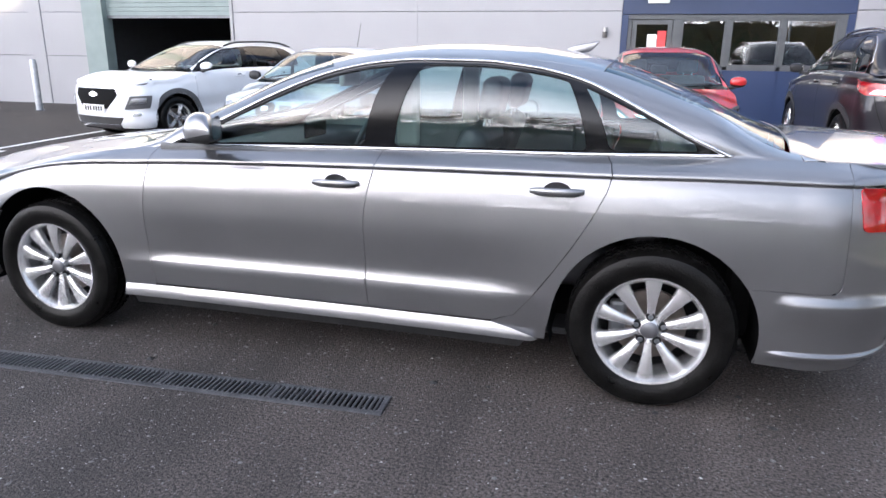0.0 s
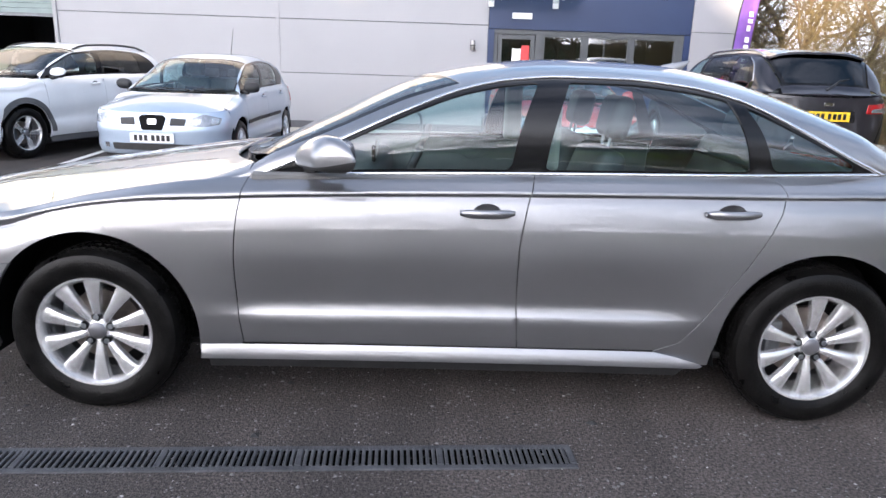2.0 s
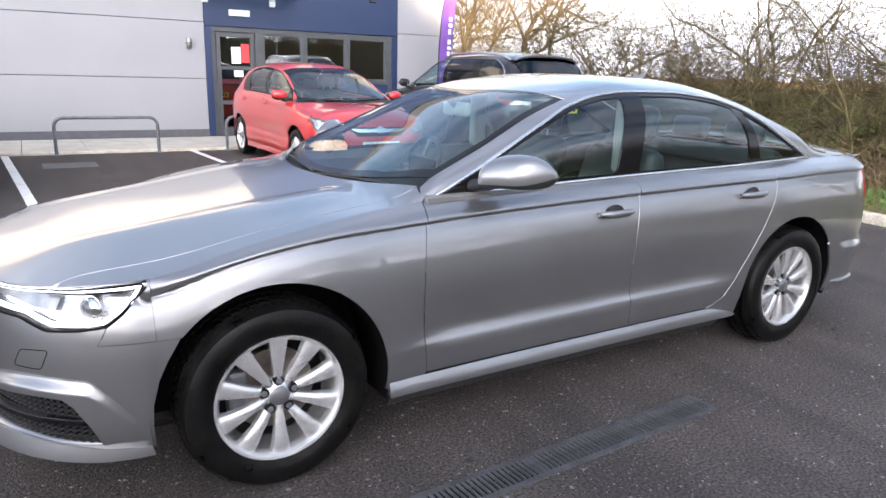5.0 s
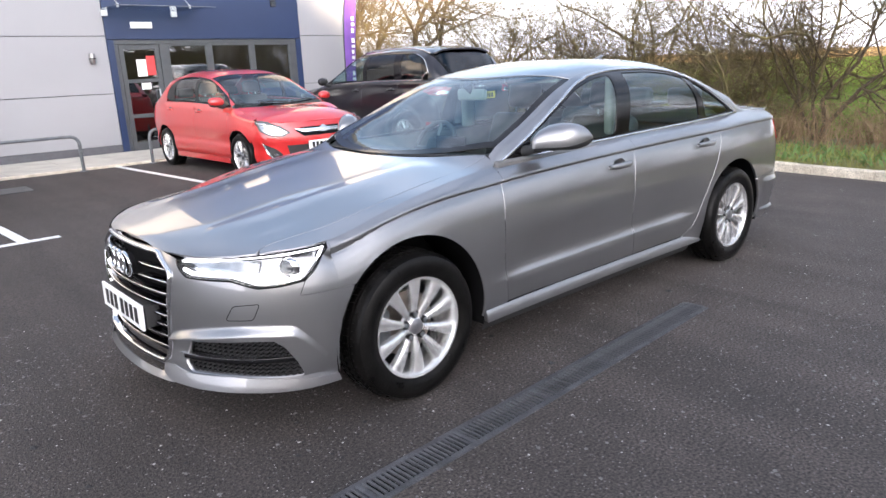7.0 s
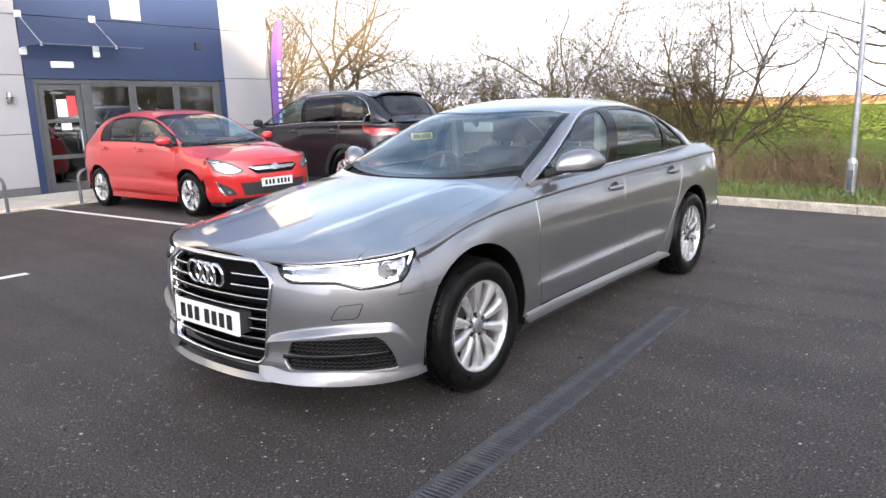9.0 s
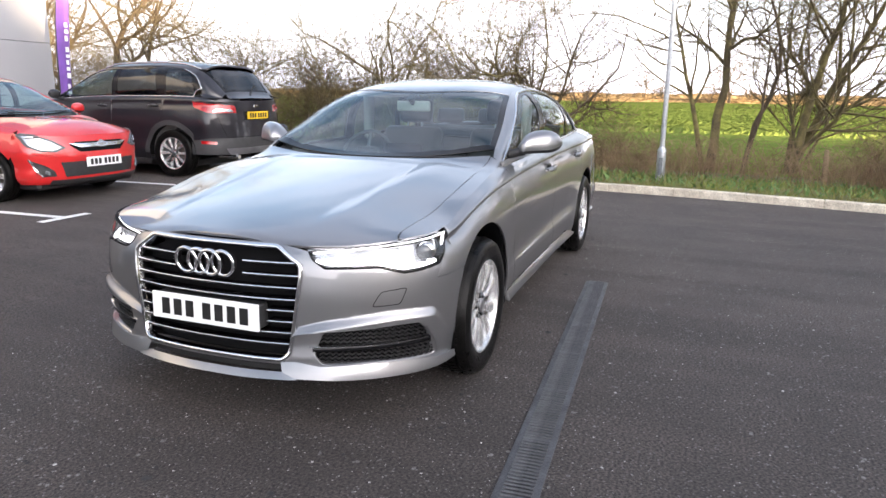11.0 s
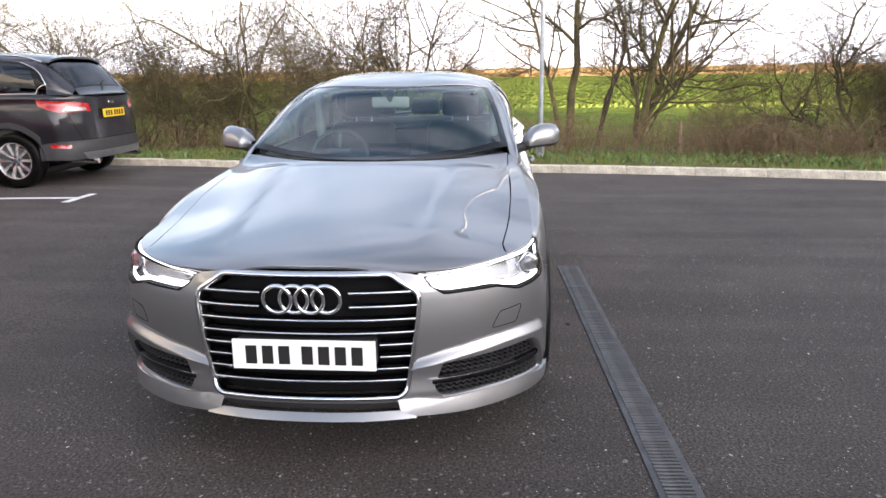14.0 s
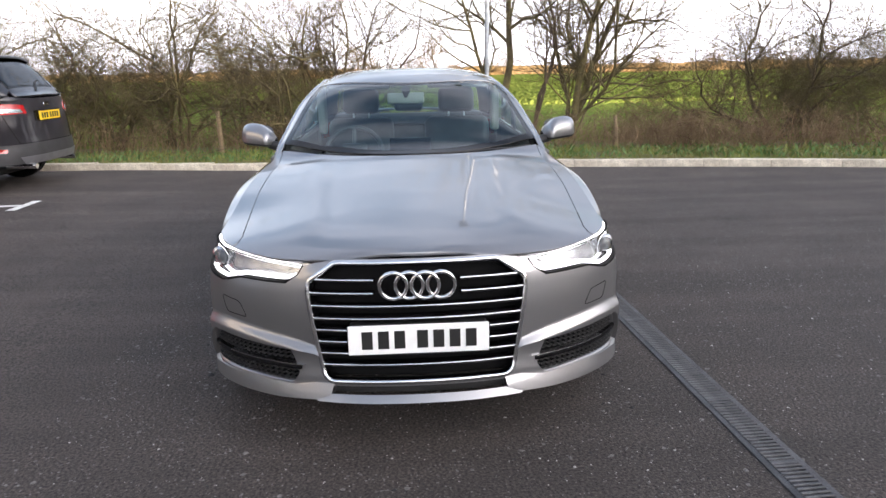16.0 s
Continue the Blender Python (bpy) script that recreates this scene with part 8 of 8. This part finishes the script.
tree("hedgerow_tree", 14, (8.7, -7.35, -0.05), "low spreading leafless thorn tree with crooked limbs", [(0.0, 0.22, 3.6, 0.05), (0.1, -0.2, 3.8, 0.048), (-0.1, 0.5, 3.4, 0.034), (0.0, 0.75, 3.0, 0.03), (0.0, -0.6, 3.2, 0.03)], 3, BARK, TWIG, kids=(16, 12, 8), wander=0.28, lift=0.07, spread=0.95, bare=0.15)
tree("hedgerow_tree", 15, (8.9, 1.3, -0.05), "slender many-stemmed leafless thorn tree", [(0.0, 0.05, 3.6, 0.045), (0.0, -0.25, 3.4, 0.04), (0.1, 0.35, 3.2, 0.035), (-0.1, 0.0, 3.0, 0.03)], 3, BARK, TWIG, kids=(12, 10, 7), wander=0.24, lift=0.12, spread=0.9, bare=0.22)
big = tree("hedgerow_tree", 16, (10.6, 13.2, -0.05), "tall leafless tree with many upright limbs", [(0.0, 0.05, 6.0, 0.12), (0.05, -0.3, 5.6, 0.08), (0.0, 0.4, 5.4, 0.08)], 3, BARK, TWIG, kids=(12, 9, 6), wander=0.19, lift=0.12, spread=0.8, bare=0.18)
for x, y, s, a in ((10.8, 16.5, 0.95, 60), (11.5, 20.5, 1.1, 190), (12.0, 26.0, 1.2, 300)):
    copy_thing(big, pose(0, 0, 0)).matrix_basis = pose(x, y, -0.05, 0, 0, a) @ Matrix.Diagonal((s, s, s, 1))
# bare trees across the road behind, mirrored in glass and paint
for x, y, s, a in ((-6.5, -17, 1.25, 20), (-1.5, -19, 1.35, 100), (3.5, -17.5, 1.2, 160), (8.5, -19, 1.3, 250), (13.5, -18, 1.3, 330), (-4.0, -15.5, 0.9, 45), (1.0, -15, 0.85, 200), (6.0, -16, 0.95, 280), (-9.5, -15.5, 1.0, 130)):
    copy_thing(big, pose(0, 0, 0)).matrix_basis = pose(x, y, -0.05, 0, 0, a) @ Matrix.Diagonal((s, s, s * 0.9, 1))
# lone trees far over the field
for x, y, s, a in ((150, -6.5, 1.75, 30), (160, -40, 1.2, 90), (170, 12, 1.3, 200), (140, -20.5, 0.9, 280)):
    copy_thing(big, pose(0, 0, 0)).matrix_basis = pose(x, y, -0.05, 0, 0, a) @ Matrix.Diagonal((s, s, s, 1))


def blades(name, mat, count, region, height, width, label, seed, lean=0.5, clump=0.0):
    """Thin upright blades or stalks over a stretch of verge."""
    r = random.Random(seed)
    v, f = [], []
    for _ in range(count):
        x, y, z = region(r)
        h, a, w = r.uniform(*height), r.uniform(0, 6.283), r.uniform(*width)
        dx, dy = r.gauss(0, lean) * h, r.gauss(0, lean) * h
        cx, cy = w * math.cos(a), w * math.sin(a)
        b = len(v)
        v += [(x - cx, y - cy, z), (x + cx, y + cy, z), (x + dx * 0.4 + cx * 0.7, y + dy * 0.4 + cy * 0.7, z + h * 0.6), (x + dx * 0.4 - cx * 0.7, y + dy * 0.4 - cy * 0.7, z + h * 0.6), (x + dx, y + dy, z + h)]
        f += [(b, b + 1, b + 2, b + 3), (b + 3, b + 2, b + 4)]
    return tagged(mesh_object(name, v, f, mat), label, "undergrowth", kind="stuff")


def verge_z(u):
    return 0.095 - 0.03 * u - 0.16 * u * u


def verge_spot(y0, y1, u0, u1):
    def spot(r):
        y, u = r.uniform(y0, y1), u0 + (u1 - u0) * r.random() ** 1.4
        return kerb_x(max(-14, y)) + 0.12 + 4.6 * u, y, verge_z(u) - 0.01
    return spot


blades("grass", M["grass"], 30000, verge_spot(-11, 10, 0.0, 0.42), (0.02, 0.085), (0.003, 0.006), "short rough green verge grass", 31, 0.55)
blades("tall_grass", M["grass"], 2600, verge_spot(-11, 10, 0.10, 0.5), (0.08, 0.22), (0.003, 0.006), "longer tufts of green grass under the hedge", 32, 0.5)
blades("weeds", M["leaf"], 2600, verge_spot(-11, 9, 0.05, 0.5), (0.05, 0.14), (0.012, 0.028), "broad-leaved green weeds in the verge", 33, 0.7)
blades("dead_stalks", M["stalk"], 2300, verge_spot(-11, 1.8, 0.36, 0.85), (0.25, 0.85), (0.0025, 0.005), "tangle of brown dead stalks along the verge", 34, 0.42)
blades("hedge_litter", M["stalk"], 1300, verge_spot(1.5, 14, 0.38, 0.85), (0.2, 0.8), (0.0025, 0.005), "brown dead stalks at the foot of the hedge", 35, 0.35)


def brambles(count, seed):
    r = random.Random(seed)
    v, f = [], []
    for _ in range(count):
        x, y, z = verge_spot(-11, 12, 0.35, 0.8)(r)
        a, l, h = r.uniform(0, 6.283), r.uniform(0.5, 1.5), r.uniform(0.3, 1.0)
        pts = [(x + l * t * math.cos(a), y + l * t * math.sin(a), z + h * 4 * t * (1 - t * 0.85) * 0.6 + 0.02 * r.gauss(0, 1)) for t in [k / 6 for k in range(7)]]
        p, q = tube_data(pts, [0.005 - 0.0005 * k for k in range(7)], 3, False)
        n = len(v)
        v += p
        f += [tuple(i + n for i in t) for t in q]
    return tagged(mesh_object("brambles", v, f, M["stalk"]), "arching brown bramble stems along the hedge foot", "undergrowth", kind="stuff")


brambles(900, 36)
stub = thing("fence_stake", (7.06, -3.62, -0.02), 0, "short broken weathered wooden stake in the verge", "stake")
tube("stake", [(0, 0, -0.1), (0.02, 0.01, 0.3), (0.05, 0.02, 0.62)], [0.045, 0.042, 0.03], M["wood"], stub, 7)
stub2 = thing("fence_stake", (7.2, 3.2, -0.02), 0, "short weathered wooden stake at the hedge", "stake")
tube("stake", [(0, 0, -0.1), (0.0, 0.02, 0.5), (0.03, 0.03, 0.85)], [0.04, 0.038, 0.034], M["wood"], stub2, 7)


def ridge(name, mat, line, height, depth, label, seed, rough=0.35, step=1.5):
    """A long uneven bank of growth."""
    r = random.Random(seed)
    v, f = [], []
    (x0, y0), (x1, y1) = line
    n = max(2, int(math.hypot(x1 - x0, y1 - y0) / step))
    ux, uy = (x1 - x0), (y1 - y0)
    l = math.hypot(ux, uy)
    nx, ny = -uy / l, ux / l
    m = 7
    for i in range(n + 1):
        t = i / n
        h = height * (1 + rough * noise.noise((t * l * 0.11, seed, 0)) + rough * 0.7 * noise.noise((t * l * 0.5, seed, 3)))
        for j in range(m):
            a = math.pi * j / (m - 1)
            k = 1 + 0.25 * noise.noise((t * l * 0.6, j * 0.9, seed))
            v.append((x0 + ux * t + nx * depth * math.cos(a) * k, y0 + uy * t + ny * depth * math.cos(a) * k, -0.1 + h * math.sin(a) ** 0.7 * (k if 0 < j < m - 1 else 1)))
    for i in range(n):
        for j in range(m - 1):
            a = i * m + j
            f.append((a, a + 1, a + m + 1, a + m))
    return tagged(mesh_object(name, v, f, mat, smooth=True), label, "hedgerow", kind="structure")


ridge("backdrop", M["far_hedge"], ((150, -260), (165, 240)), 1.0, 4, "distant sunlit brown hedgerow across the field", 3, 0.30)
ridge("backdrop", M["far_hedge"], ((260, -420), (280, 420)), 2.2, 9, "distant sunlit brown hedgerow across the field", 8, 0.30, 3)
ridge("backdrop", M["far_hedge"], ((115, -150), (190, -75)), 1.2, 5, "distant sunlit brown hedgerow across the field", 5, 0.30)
far_rng = random.Random(91)
# rows of young crop, low ridges across the field added to catch the low sun
crop_rng = random.Random(58)
v, f = [], []
for k in range(150):
    x = 24 + 0.72 * k
    for j in range(91):
        y = -110 + 2.0 * j
        h = crop_rng.uniform(0.16, 0.25)
        dx = crop_rng.uniform(-0.08, 0.08)
        n = len(v)
        v += [(x - 0.12 + dx, y, -0.10), (x + dx, y, h - 0.06), (x + 0.14 + dx, y, -0.10)]
        if j:
            f += [(n - 3, n, n + 1, n - 2), (n - 2, n + 1, n + 2, n - 1)]
tagged(mesh_object("crop_rows", v, f, M["field"], smooth=True), "low green rows of young crop across the field", "crop", kind="stuff")
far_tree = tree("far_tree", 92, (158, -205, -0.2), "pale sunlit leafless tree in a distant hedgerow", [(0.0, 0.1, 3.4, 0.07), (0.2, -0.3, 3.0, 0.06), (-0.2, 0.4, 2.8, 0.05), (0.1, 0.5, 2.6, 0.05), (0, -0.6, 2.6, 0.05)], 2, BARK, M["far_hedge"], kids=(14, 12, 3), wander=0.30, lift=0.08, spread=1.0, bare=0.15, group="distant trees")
for k in range(44):
    y = -190 + 8.2 * k + far_rng.uniform(-3, 3)
    grow = far_rng.uniform(0.8, 1.7)
    copy_thing(far_tree, pose(0, 0, 0)).matrix_basis = pose(156 + 0.03 * y + far_rng.uniform(-4, 4), y, -0.2, 0, 0, far_rng.uniform(0, 360)) @ Matrix.Diagonal((grow * 1.5, grow * 1.5, grow, 1))
# unseen banks added far behind, towards the sun, to shade yard and near field
ridge("backdrop", M["shade_bank"], ((-110, -37.6), (-31, -86.7)), 13.0, 7, "unseen tall dark bank added to keep the low sun off the yard", 11, 0.10)
ridge("backdrop", M["shade_bank"], ((-31, -86.7), (70, -149.3)), 7.3, 7, "unseen lower dark bank added to shade the near field", 12, 0.10)
